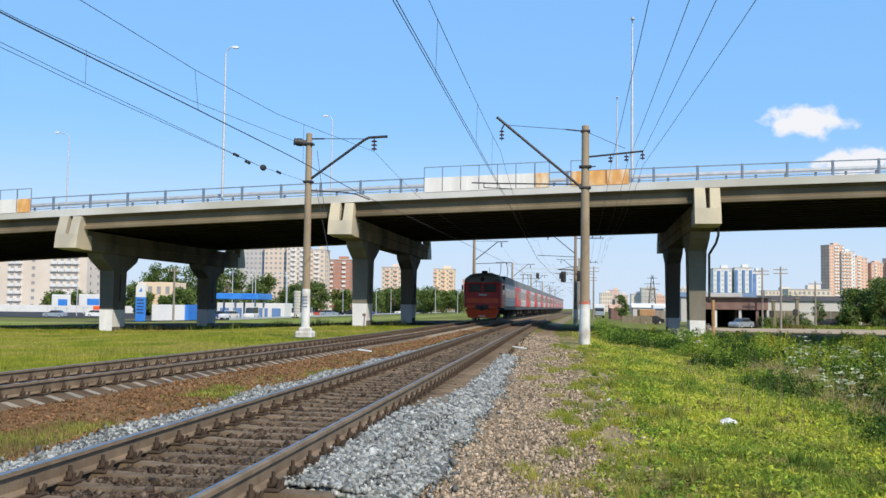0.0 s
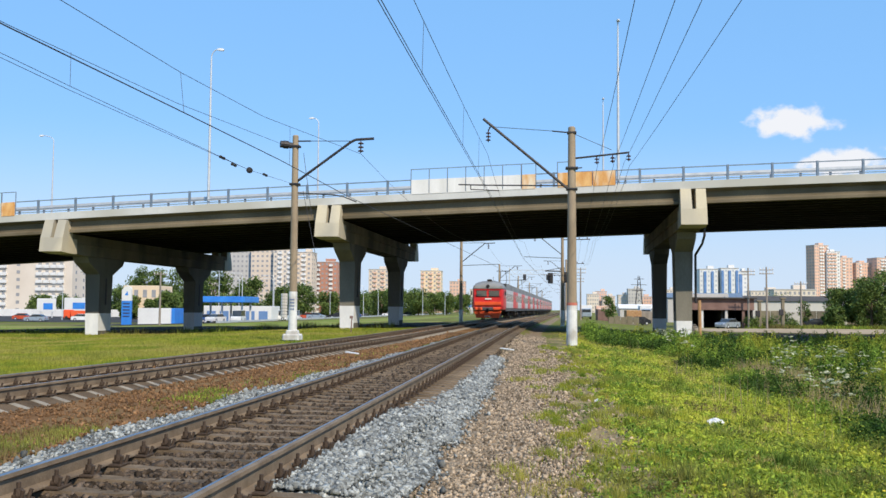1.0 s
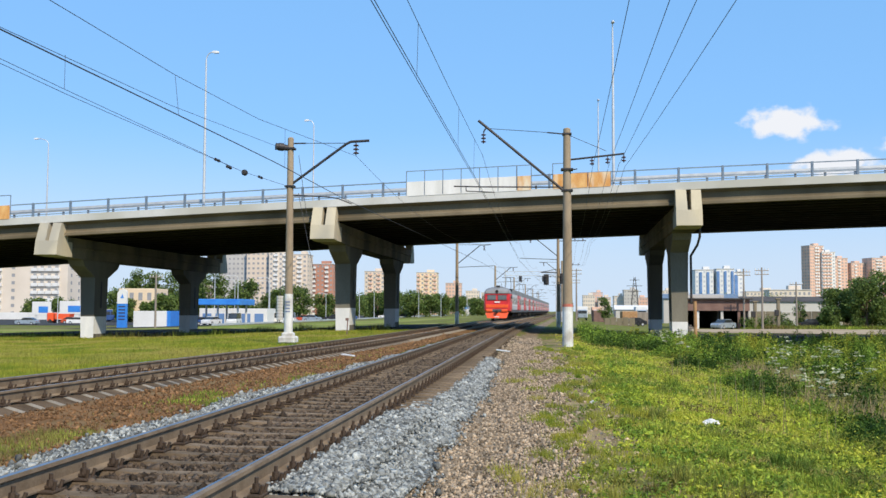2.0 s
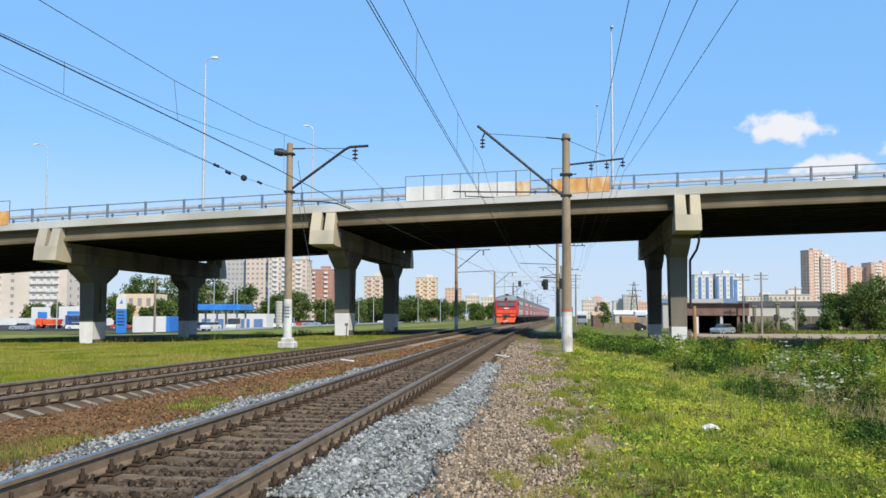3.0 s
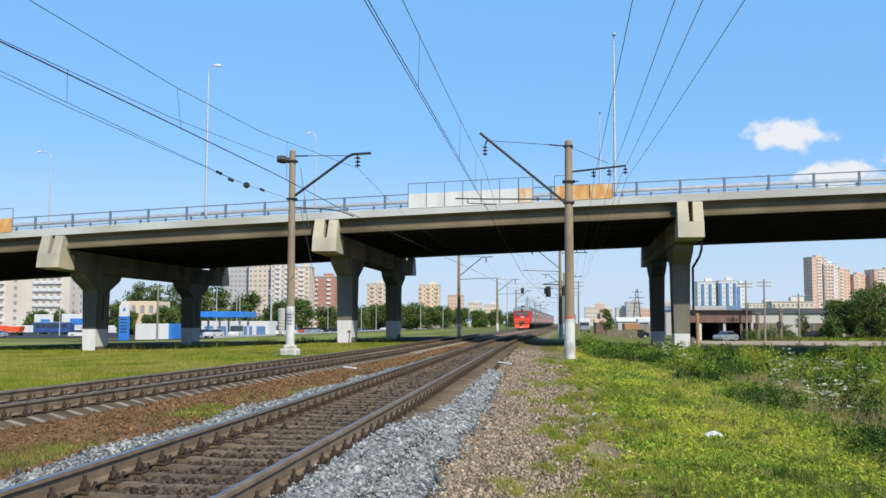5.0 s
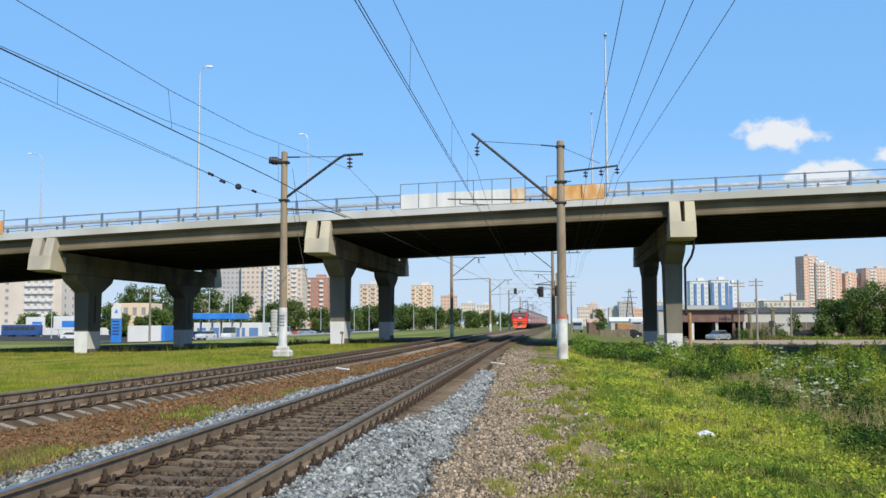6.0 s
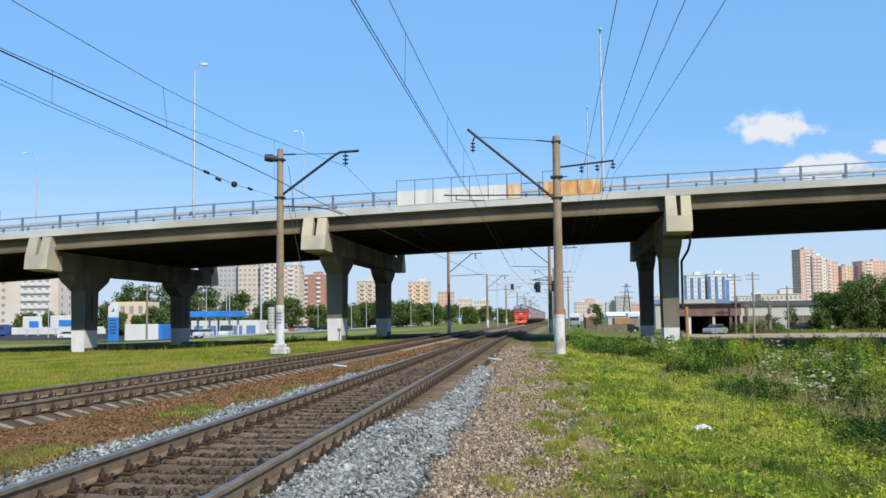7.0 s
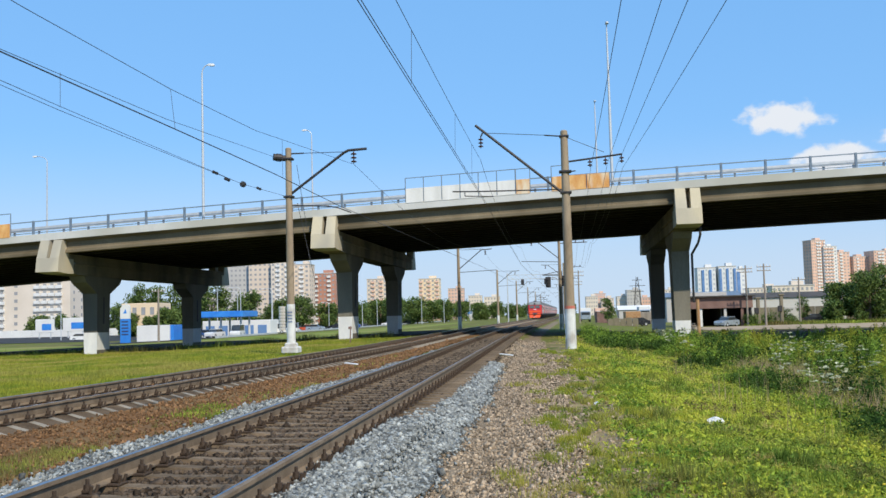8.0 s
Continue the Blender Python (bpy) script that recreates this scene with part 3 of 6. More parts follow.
# ---- catenary poles ----
def build_pole(name, x, y, z0, z1, r0, r1, label, paint=None, band=False, group="catenary poles"):
    po = thing(name, pose(x, y, 0), label, "catenary pole", group)
    part("shaft", Shape().rod((0, 0, z0 - 0.6), (0, 0, z1), r0, r1, 16), M["pole"], po, smooth=True)
    part("cap", Shape().rod((0, 0, z1 + 0.002), (0, 0, z1 + 0.05), r1 * 0.96, r1 * 0.7, 16), M["pole"], po, smooth=True)
    if paint:
        f = (paint - z0) / (z1 - z0)
        part("painted_foot", Shape().rod((0, 0, z0 - 0.5), (0, 0, paint), r0 + 0.012, r0 + (r1 - r0) * f + 0.008, 16), M["white_paint"], po, "whitewashed foot")
        if band:
            part("red_band", Shape().rod((0, 0, paint - 0.04), (0, 0, paint + 0.1), r0 + (r1 - r0) * f + 0.014, r0 + (r1 - r0) * f + 0.012, 16), M["red_paint"], po, "thin faded red band")
    return po


def insulator(p, n, step, r):
    """A string of porcelain discs hanging down from p."""
    prof = [(0.02, 0.0)]
    for i in range(n):
        z = -0.12 - i * step
        prof += [(0.025, z), (r * 0.55, z - 0.012), (r, z - 0.05), (r * 0.9, z - 0.075), (0.03, z - 0.085)]
    prof.append((0.02, -step * n - 0.1))
    w = [2 * math.pi * k / 12 for k in range(12)]
    return Shape().sweep([[(p[0] + q * math.cos(a), p[1] + q * math.sin(a), p[2] + z) for a in w] for q, z in prof])


def build_far_pole(x, y, side, hgt=8.7, left=True):
    """A plain catenary pole further down the line; its bracket reaches over the track on one side."""
    po = build_pole("catenary_pole", x, y, -0.4, hgt, 0.2, 0.14, "weathered concrete catenary pole with a steel bracket arm", paint=1.1)
    s = side
    part("bracket", Shape().pipe([(0.12 * s, 0, hgt - 2.2), (2.5 * s, 0, hgt - 0.25), (3.6 * s, 0, hgt - 0.2)], 0.05, 6), M["steel_dark"], po)
    part("tie_rod", Shape().rod((0, 0, hgt - 0.2), (2.5 * s, 0, hgt - 0.2), 0.02, n=5), M["steel_dark"], po)
    part("steady_arm", Shape().pipe([(0.15 * s, 0, hgt - 2.6), (4.0 * s, 0, hgt - 2.45)], 0.035, 6), M["steel_dark"], po)
    part("insulator", insulator((2.9 * s, 0, hgt - 0.25), 3, 0.16, 0.12), M["insulator"], po)
    return po


def build_left_pole():
    x, y = -11.14, 43.0
    po = build_pole("catenary_pole", x, y, -0.15, 8.84, 0.19, 0.135, "weathered concrete catenary pole with white-painted foot and anchor wires", paint=1.9)
    part("foundation", Shape().box((0, 0, -0.12), (0.75, 0.75, 0.32), 0.06).box((0, 0, 0.1), (0.5, 0.5, 0.2), 0.05), M["white_paint"], po, "whitewashed concrete foundation block")
    part("bracket", Shape().pipe([(0.12, 0, 6.83), (2.5, 0, 8.55), (2.72, 0, 8.66), (3.55, 0, 8.70)], 0.06), M["steel_dark"], po, "curved steel bracket arm")
    part("tie_rod", Shape().rod((0.1, 0, 8.62), (0.7, 0, 8.62), 0.035, n=6).rod((0.6, 0, 8.62), (2.6, 0, 8.6), 0.016, n=5), M["steel_dark"], po)
    part("insulator", insulator((2.96, 0, 8.66), 3, 0.17, 0.14), M["insulator"], po)
    for z in (6.68, 8.38):
        part("clamp", Shape().box((0, 0, z), (0.44, 0.36, 0.1), 0.02), M["steel_dark"], po)
    part("anchor_insulator", Shape().rod((-0.12, 0, 8.42), (-0.62, -0.25, 8.46), 0.13, 0.16, 12).rod((-0.3, -0.1, 8.44), (-0.5, -0.2, 8.45), 0.18, 0.18, 12), M["steel_dark"], po)
    part("steady_arm", Shape().pipe([(1.75, 0, 6.2), (2.2, 0, 6.12), (2.8, 0, 5.88)], 0.03, 6).pipe([(0.1, 0, 6.3), (1.8, 0, 6.2)], 0.03, 6), M["steel_dark"], po)
    part("stay_wire", Shape().rod((0.35, 0.1, 8.1), (0.75, 0.2, 5.2), 0.012, n=5).rod((0.35, 0.1, 6.4), (1.15, 0.3, 2.4), 0.012, n=5), M["wire"], po)
    disc = Shape().rod((0, 0, 0), (0, 0, 0.12), 0.15, 0.15, 14).mesh("weight", M["white_paint"])
    for k in range(8):
        part("weight", disc, None, po).matrix_basis = pose(-0.42, 0.1, 0.75 + 0.135 * k)
    part("weight_rod", Shape().rod((-0.42, 0.1, 0.7), (-0.42, 0.1, 2.6), 0.012, n=5), M["wire"], po)
    for k in range(4):
        part("stencil_bar", Shape().box((0.0, -0.195, 1.55 - 0.14 * k), (0.22, 0.02, 0.05), 0), M["steel_blue"], po, "stencilled dark mark")
    return po


M["steel_blue"] = mat("faded_blue_paint", (0.12, 0.16, 0.28), (0.2, 0.24, 0.34), 5, 0.7)


def build_right_pole():
    x, y = 1.24, 48.0
    po = build_pole("catenary_pole", x, y, -0.35, 10.0, 0.255, 0.175, "tall weathered concrete catenary pole with white foot and feeder bracket", paint=1.43, band=True)
    part("bracket", Shape().pipe([(-0.1, 0, 6.95), (-4.3, 0, 10.49)], 0.065), M["steel_dark"], po, "slanting steel bracket arm")
    part("tie_rod", Shape().rod((0, 0, 9.75), (-0.95, 0, 9.85), 0.035, n=6).rod((-0.9, 0, 9.85), (-3.95, 0, 10.1), 0.015, n=5), M["steel_dark"], po)
    part("stay_wire", Shape().rod((0.1, 0, 9.7), (1.9, 0, 8.9), 0.014, n=5), M["wire"], po)
    part("insulator", insulator((-4.05, 0, 9.95), 3, 0.17, 0.13), M["insulator"], po)
    part("hanger", Shape().rod((-3.95, 0, 10.1), (-4.05, 0, 9.9), 0.04, n=6), M["steel_dark"], po)
    part("steady_arm", Shape().pipe([(-0.15, 0, 7.17), (-4.1, 0, 7.22), (-5.5, 0, 7.26)], 0.035, 6).pipe([(-4.9, 0, 7.24), (-4.9, 0, 7.02), (-3.5, 0, 6.95)], 0.025, 6), M["steel_dark"], po)
    for z, w in ((8.02, 0.6), (7.0, 0.55), (9.75, 0.45)):
        part("clamp", Shape().box((0, 0, z), (w, w * 0.88, 0.1), 0.02), M["steel_dark"], po)
    part("feeder_bracket", Shape().rod((0.1, 0, 8.5), (2.75, 0, 8.77), 0.05, n=6).rod((0.1, 0, 8.0), (0.5, 0, 8.05), 0.03, n=6), M["steel_dark"], po)
    for bx, bz in ((1.2, 8.62), (1.95, 8.68), (2.72, 8.76)):
        part("insulator", insulator((bx, 0, bz), 2, 0.16, 0.12), M["insulator"], po)
    return po


def wire(name, pts, r, label, n=5):
    c = bpy.data.curves.new(name, "CURVE")
    c.dimensions = "3D"
    c.bevel_depth = r
    c.bevel_resolution = 1
    sp = c.splines.new("POLY")
    sp.points.add(len(pts) - 1)
    for p, q in zip(sp.points, pts):
        p.co = (*[float(k) for k in q], 1)
    c.materials.append(M["wire"])
    return tagged(new(name, c), label, "wire", "overhead wires")


def span(p0, p1, sag, n=12):
    p0, p1 = np.array(p0, float), np.array(p1, float)
    return [p0 + (p1 - p0) * t - np.array([0, 0, 4 * sag * t * (1 - t)]) for t in np.linspace(0, 1, n + 1)]


CARRY = ((-12, 8.2), (0, 7.75), (10, 7.65), (20, 7.82), (28, 8.04), (35, 8.27), (42, 8.53), (48, 8.78))


def build_wires():
    # nearer track: contact pair and carrying wire
    for dx in (-0.03, 0.03):
        wire("contact_wire", [(-2.88 + dx, y, 6.24 + 0.0168 * y) for y in (-12, 48)] + [(near_x(y) + dx, y, 6.4) for y in (105, 160, 215, 270, 325, 380)], 0.010, "taut dark copper contact wire above the nearer track")
    wire("carrying_wire", [(-2.85, y, z) for y, z in CARRY] + span((-2.85, 48, 8.78), (near_x(105), 105, 8.3), 1.2)[1:] + span((near_x(105), 105, 8.3), (near_x(160), 160, 8.3), 1.2)[1:] + span((near_x(160), 160, 8.3), (near_x(215), 215, 8.3), 1.2)[1:], 0.009, "sagging carrying wire above the nearer track")
    for y, z in ((6, 7.68), (22.6, 7.89), (34, 8.23), (42, 8.53)):
        wire("dropper", [(-2.85, y, z), (-2.88, y, 6.24 + 0.0168 * y)], 0.006, "thin dropper between carrying and contact wire")
    # second track
    lx = lambda y: float(left_x(y))
    wire("contact_wire", [(-10.3, 0, 6.3), (-9.84, 17, 6.3), (-9.5, 25, 6.3), (-9.18, 33.5, 6.3), (-8.95, 44, 6.25)] + [(lx(y), y, 6.3) for y in (105, 160, 215, 270, 325)], 0.015, "thick dark contact wire above the second track")
    wire("carrying_wire", [(-9.5, 0, 7.35), (-9.52, 10, 7.18), (-9.55, 17.5, 7.21), (-9.62, 25, 7.38), (-9.4, 32, 7.56), (-8.17, 43, 8.02)] + span((-8.17, 43, 8.02), (lx(105), 105, 8.3), 1.2)[1:] + span((lx(105), 105, 8.3), (lx(160), 160, 8.3), 1.2)[1:] + span((lx(160), 160, 8.3), (lx(215), 215, 8.3), 1.2)[1:], 0.008, "sagging carrying wire above the second track")
    for a, b in (((-11.4, 22.5, 7.3), (-11.4, 22.5, 6.47)), ((-9.62, 25, 7.38), (-9.5, 25, 6.3)), ((-9.15, 34.5, 7.66), (-9.15, 34.5, 6.3))):
        wire("dropper", [a, b], 0.006, "thin dropper between carrying and contact wire")
    # anchor wires that end at the left pole
    wire("anchor_wire", [(-11.9, 0, 7.2), (-11.58, 20, 7.25), (-11.3, 29, 7.44), (-11.7, 42.8, 8.46)], 0.008, "thin anchor wire running to the concrete pole")
    for dz in (0.0, 0.1):
        wire("anchor_wire", [(-12.0, 0, 6.8 - dz), (-11.56, 20, 6.56 - dz), (-11.4, 22.5, 6.47 - dz), (-11.14, 36, 6.36), (-11.25, 42.9, 6.70)], 0.007, "thin anchor wire running to the concrete pole")
    wi = thing("wire_insulator", pose(-11.14, 36.2, 6.36), "dark drum insulator set in an anchor wire", "insulator")
    part("drum", Shape().rod((0.02, -0.16, 0.0), (-0.02, 0.16, 0.03), 0.07, 0.08, 12).rod((0.0, -0.05, 0.0), (0.0, 0.05, 0.0), 0.115, 0.115, 12), M["steel_dark"], wi)
    for y, x, z in ((33.2, -11.2, 6.38), (38.4, -11.17, 6.48), (34.4, -11.17, 6.30)):
        wj = thing("wire_insulator", pose(x, y, z), "small dark rod insulator set in an anchor wire", "insulator", "small wire insulators")
        part("body", Shape().rod((0, -0.22, 0), (0, 0.22, 0.01), 0.028, n=8).rod((0, -0.2, 0), (0, -0.08, 0), 0.055, 0.05, 10).rod((0, 0.08, 0), (0, 0.2, 0), 0.05, 0.055, 10), M["steel_dark"], wj)
    # feeder wires on the right
    for xa, za, xb, zb, sag in ((1.38, 7.75, 2.46, 8.09, 0.2), (2.24, 7.55, 3.27, 8.33, 0.2), (2.85, 7.55, 3.73, 8.26, 0.2), (4.05, 7.6, 4.0, 8.12, 0.2)):
        wire("feeder_wire", span((xa, 0, za), (xb, 48, zb), sag) + span((xb, 48, zb), (xb + 1.2, 105, 8.4), 0.8)[1:] + span((xb + 1.2, 105, 8.4), (xb + 2.4, 160, 8.4), 0.8)[1:], 0.009, "dark feeder wire on the pole bracket")


# ---- train ----
SPEED, START = 19.9, 87.9


def section(y, k=1.0, top=4.25, low=0.95, lean=0.0):
    """Ring of the car body at y; k narrows it, lean sets the upper part back."""
    half = 1.74 * k
    ring = [(-half * 0.97, low), (-half, low + 0.35), (-half, 3.35), (-half * 0.93, 3.75), (-half * 0.72, top - 0.16), (-half * 0.38, top - 0.03), (0, top), (half * 0.38, top - 0.03), (half * 0.72, top - 0.16), (half * 0.93, 3.75), (half, 3.35), (half, low + 0.35), (half * 0.97, low)]
    return [(x, y + lean * max(0, z - 2.1), z) for x, z in ring]


def shell(y0, y1, sg):
    """Wall of a stretch of body on one side, below the roof line."""
    ring = [(sg * 1.69, 1.28), (sg * 1.745, 1.34), (sg * 1.745, 3.35), (sg * 1.63, 3.74), (sg * 1.55, 3.74), (sg * 1.66, 1.28)]
    return Shape().sweep([[(x, y, z) for x, z in ring] for y in (y0, y1)])


def bogie(parent, y):
    s = Shape()
    for sg in (-1, 1):
        s.box((sg * 1.05, y, 0.55), (0.2, 3.4, 0.3), 0.05)
        for d in (-1.3, 1.3):
            s.rod((sg * 0.84, y + d, 0.48), (sg * 0.7, y + d, 0.48), 0.475, 0.475, 20)
            s.box((sg * 1.12, y + d, 0.52), (0.26, 0.42, 0.42), 0.06)
            s.rod((sg * 1.1, y + d * 0.55, 0.6), (sg * 1.1, y + d * 0.55, 0.95), 0.13, n=8)
    s.box((0, y, 0.62), (2.0, 0.6, 0.35), 0.05)
    part("bogie", s, M["bogie"], parent)


def car_common(ob, y0):
    part("roof", Shape().sweep([section(y, 0.995, low=3.72) for y in (y0 + 0.05, 10.0)]), M["train_roof"], ob, smooth=True)
    part("underframe", Shape().box((0, (y0 + 9.95) / 2, 1.12), (3.38, 9.9 - y0, 0.34), 0.04), M["train_dark"], ob)
    for k in range(4):
        part("equipment_box", Shape().box((random.choice((-0.95, 0.95)), -3.6 + k * 2.4, 0.72), (1.1, random.uniform(1.0, 1.8), 0.55), 0.05), M["bogie"], ob)
    for y in (-6.9, 6.9):
        bogie(ob, y)
    rb = Shape().box((0, 0, 0), (1.1, 1.5, 0.22), 0.06).mesh("roof_vent", M["train_roof"])
    for k in range(6):
        part("roof_vent", rb, None, ob).matrix_basis = pose(0, -5.4 + k * 2.6, 4.28)
    part("gangway", Shape().box((0, 10.02, 2.4), (1.5, 0.36, 2.3), 0.08), M["train_dark"], ob)


def side_windows(ob, ys):
    pane = Shape().box((0, 0, 0), (0.03, 1.15, 0.86), 0.01).mesh("window", M["glass_dark"])
    for sg in (-1, 1):
        for y in ys:
            part("window", pane, None, ob).matrix_basis = pose(sg * 1.742, y, 2.55)


def side_doors(ob, ys):
    dm = Shape().box((0, 0, 0), (0.03, 0.62, 2.0), 0.01).mesh("door_leaf", M["train_red"])
    gm = Shape().box((0, 0, 0), (0.012, 0.36, 0.75), 0.004).mesh("door_window", M["glass_dark"])
    for sg in (-1, 1):
        for y in ys:
            for d in (-0.33, 0.33):
                o = part("door_leaf", dm, None, ob)
                o.matrix_basis = pose(sg * 1.748, y + d, 2.35)
                part("door_window", gm, None, o).matrix_basis = pose(sg * 0.018, 0, 0.42)


def build_middle_car(m):
    ob = thing("train_car", m, "grey commuter train car with red ends and dark windows", "train car", "train cars")
    for sg in (-1, 1):
        part("body_side", shell(-2.6, 6.9, sg), M["train_grey"], ob, "light grey side wall")
        for a, b in ((-9.9, -2.6), (6.9, 9.9)):
            part("body_end", shell(a, b, sg), M["train_red"], ob, "red end section")
        part("stripe", Shape().box((sg * 1.75, 2.15, 1.95), (0.012, 9.5, 0.09), 0), M["train_white"], ob, "white waist stripe")
    part("end_wall", Shape().box((0, -9.86, 2.5), (3.3, 0.08, 2.5), 0.02), M["train_dark"], ob)
    side_windows(ob, np.arange(-6.6, 7, 1.65))
    side_doors(ob, (-8.5, 8.5))
    car_common(ob, -9.9)
    return ob


def build_pantograph(ob, y):
    s = Shape()
    for sg in (-0.45, 0.45):
        s.pipe([(sg, y - 0.9, 4.5), (sg * 0.9, y + 0.9, 5.3), (sg * 0.7, y, 6.2)], 0.035, 6)
    s.rod((-0.9, y, 6.24), (0.9, y, 6.24), 0.05, n=6)
    s.box((0, y, 4.45), (1.5, 2.2, 0.1), 0.02)
    part("pantograph", s, M["steel_dark"], ob, "raised pantograph")


def build_cab_car(m):
    ob = thing("train_car", m, "red-fronted grey commuter train end car with driver's cab", "train car", "train cars")
    cab = Shape()
    rings = [section(-10.05, 0.86, 4.0, 1.25, 0.16), section(-9.95, 0.93, 4.08, 1.2, 0.16), section(-9.6, 0.985, 4.2, 1.15, 0.13), section(-8.9, 1.0, 4.25, 1.15, 0.04), section(-6.0, 1.0, 4.25, 1.15)]
    cab.sweep([[(x, y, min(z, 3.44)) for x, y, z in r] for r in rings])
    part("cab", cab, M["train_red"], ob, "red cab shell", smooth=True)
    hood = Shape()
    hr = []
    for y, k, t in ((-9.87, 0.90, 3.60), (-9.78, 0.93, 3.84), (-9.5, 0.975, 4.08), (-9.0, 1.0, 4.22), (-8.4, 1.005, 4.28), (-5.9, 1.005, 4.28)):
        hr.append([(x * 1.006, yy, z + 0.012) for x, yy, z in section(y, k, t)[2:11]])
    hr = [[(p[0], p[1], max(min(p[2], max(q[2] for q in r[3:6])), 3.42)) for p in r] for r in hr]
    hood.sweep(hr, closed=True)
    part("cab_roof", hood, M["train_roof"], ob, "grey cab roof", smooth=True)

    def front(z, out=0.0):
        return -10.05 + 0.16 * max(0, z - 2.1) - out
    for sx in (-1, 1):
        w = Shape()
        z0, z1 = 2.62, 3.18
        a, b = 0.13 * sx, 1.24 * sx
        w.add([(a, front(z0, 0.02), z0), (b, front(z0, 0.0), z0), (b, front(z1, 0.0), z1), (a, front(z1, 0.02), z1), (a, front(z0) + 0.1, z0), (b, front(z0) + 0.14, z0), (b, front(z1) + 0.14, z1), (a, front(z1) + 0.1, z1)],
              [(0, 1, 2, 3), (4, 7, 6, 5), (0, 4, 5, 1), (1, 5, 6, 2), (2, 6, 7, 3), (3, 7, 4, 0)])
        part("windscreen", w, M["cab_glass"], ob, "dark windscreen")
        fr = Shape()
        fr.box((0.69 * sx, front(3.22, 0.012), 3.22), (1.24, 0.05, 0.06), 0.01).box((0.69 * sx, front(2.58, 0.012), 2.58), (1.24, 0.05, 0.06), 0.01)
        part("windscreen_frame", fr, M["steel_dark"], ob)
        part("headlamp", Shape().rod((sx * 1.05, front(1.6, 0.04), 1.72), (sx * 1.05, front(1.6) + 0.15, 1.72), 0.13, n=12), M["lamp_head"], ob)
        part("mirror", Shape().box((sx * 1.86, -9.3, 2.95), (0.16, 0.12, 0.42), 0.03), M["steel_dark"], ob)
        part("cab_side_window", Shape().box((sx * 1.745, -8.4, 2.75), (0.03, 0.75, 0.8), 0.01), M["glass_dark"], ob)
    part("lamp_band", Shape().box((0, -10.06, 1.78), (2.9, 0.12, 0.42), 0.04), M["train_orange"], ob, "orange-red band across the front")
    part("emblem", Shape().box((0.05, front(2.3, 0.03), 2.3), (0.72, 0.02, 0.16), 0.005), M["train_white"], ob, "plain white emblem bar")
    part("roof_lamp", Shape().rod((0, -9.95, 3.66), (0, -9.3, 3.78), 0.19, n=12), M["steel_dark"], ob, "round lamp above the windscreens")
    part("horn", Shape().rod((0.5, -8.8, 4.25), (0.5, -8.8, 4.75), 0.02, n=5).box((0.1, -8.9, 4.36), (0.5, 0.4, 0.22), 0.05), M["steel_dark"], ob)
    part("buffer_beam", Shape().box((0, -10.0, 1.22), (2.7, 0.3, 0.36), 0.05), M["train_dark"], ob)
    part("coupler", Shape().box((0, -10.3, 1.1), (0.32, 0.6, 0.36), 0.08), M["steel_dark"], ob)
    for sx in (-1, 1):
        part("buffer_panel", Shape().box((sx * 0.98, -10.1, 1.22), (0.8, 0.24, 0.34), 0.06), M["train_orange"], ob)
    plow = Shape()
    plow.sweep([[(-1.52, -10.0, 1.02), (1.52, -10.0, 1.02), (1.52, -9.7, 1.02), (-1.52, -9.7, 1.02)], [(-1.22, -10.22, 0.24), (1.22, -10.22, 0.24), (1.22, -9.85, 0.24), (-1.22, -9.85, 0.24)]])
    part("plow", plow, M["train_orange"], ob, "bright red snow plough")
    part("plow_mark", Shape().box((0, -10.2, 0.42), (0.62, 0.03, 0.09), 0), M["train_white"], ob, "pale lettering bar")
    for sg in (-1, 1):
        part("body_side", shell(-6.0, 6.9, sg), M["train_grey"], ob, "light grey side wall")
        part("body_end", shell(6.9, 9.9, sg), M["train_red"], ob, "red end section")
        part("stripe", Shape().box((sg * 1.75, 0.45, 1.95), (0.012, 12.9, 0.09), 0), M["train_white"], ob, "white waist stripe")
    side_windows(ob, np.arange(-4.8, 7, 1.65))
    side_doors(ob, (-7.0, 8.5))
    car_common(ob, -6.2)
    return ob


def car_pose(y):
    x = float(left_x(y))
    slope = float(left_x(y + 7) - left_x(y - 7)) / 14
    return pose(x, y, 0, 0, 0, -math.degrees(math.atan(slope)))


TRAIN = []


def build_train(count=12):
    TRAIN.append(build_cab_car(car_pose(START + 10.1)))
    first = build_middle_car(car_pose(START + 30.3))
    TRAIN.append(first)
    for i in range(2, count):
        TRAIN.append(copy_thing(first, car_pose(START + 10.1 + 20.2 * i)))
    for i in (1, 3, 5, 8):
        build_pantograph(TRAIN[i], -6.5)


# ---- loose stone, grass, weeds ----
def ico():
    p = (1 + 5 ** 0.5) / 2
    v = np.array([(-1, p, 0), (1, p, 0), (-1, -p, 0), (1, -p, 0), (0, -1, p), (0, 1, p), (0, -1, -p), (0, 1, -p), (p, 0, -1), (p, 0, 1), (-p, 0, -1), (-p, 0, 1)], float)
    f = np.array([(0, 11, 5), (0, 5, 1), (0, 1, 7), (0, 7, 10), (0, 10, 11), (1, 5, 9), (5, 11, 4), (11, 10, 2), (10, 7, 6), (7, 1, 8), (3, 9, 4), (3, 4, 2), (3, 2, 6), (3, 6, 8), (3, 8, 9), (4, 9, 5), (2, 4, 11), (6, 2, 10), (8, 6, 7), (9, 8, 1)])
    return v / np.linalg.norm(v[0]), f


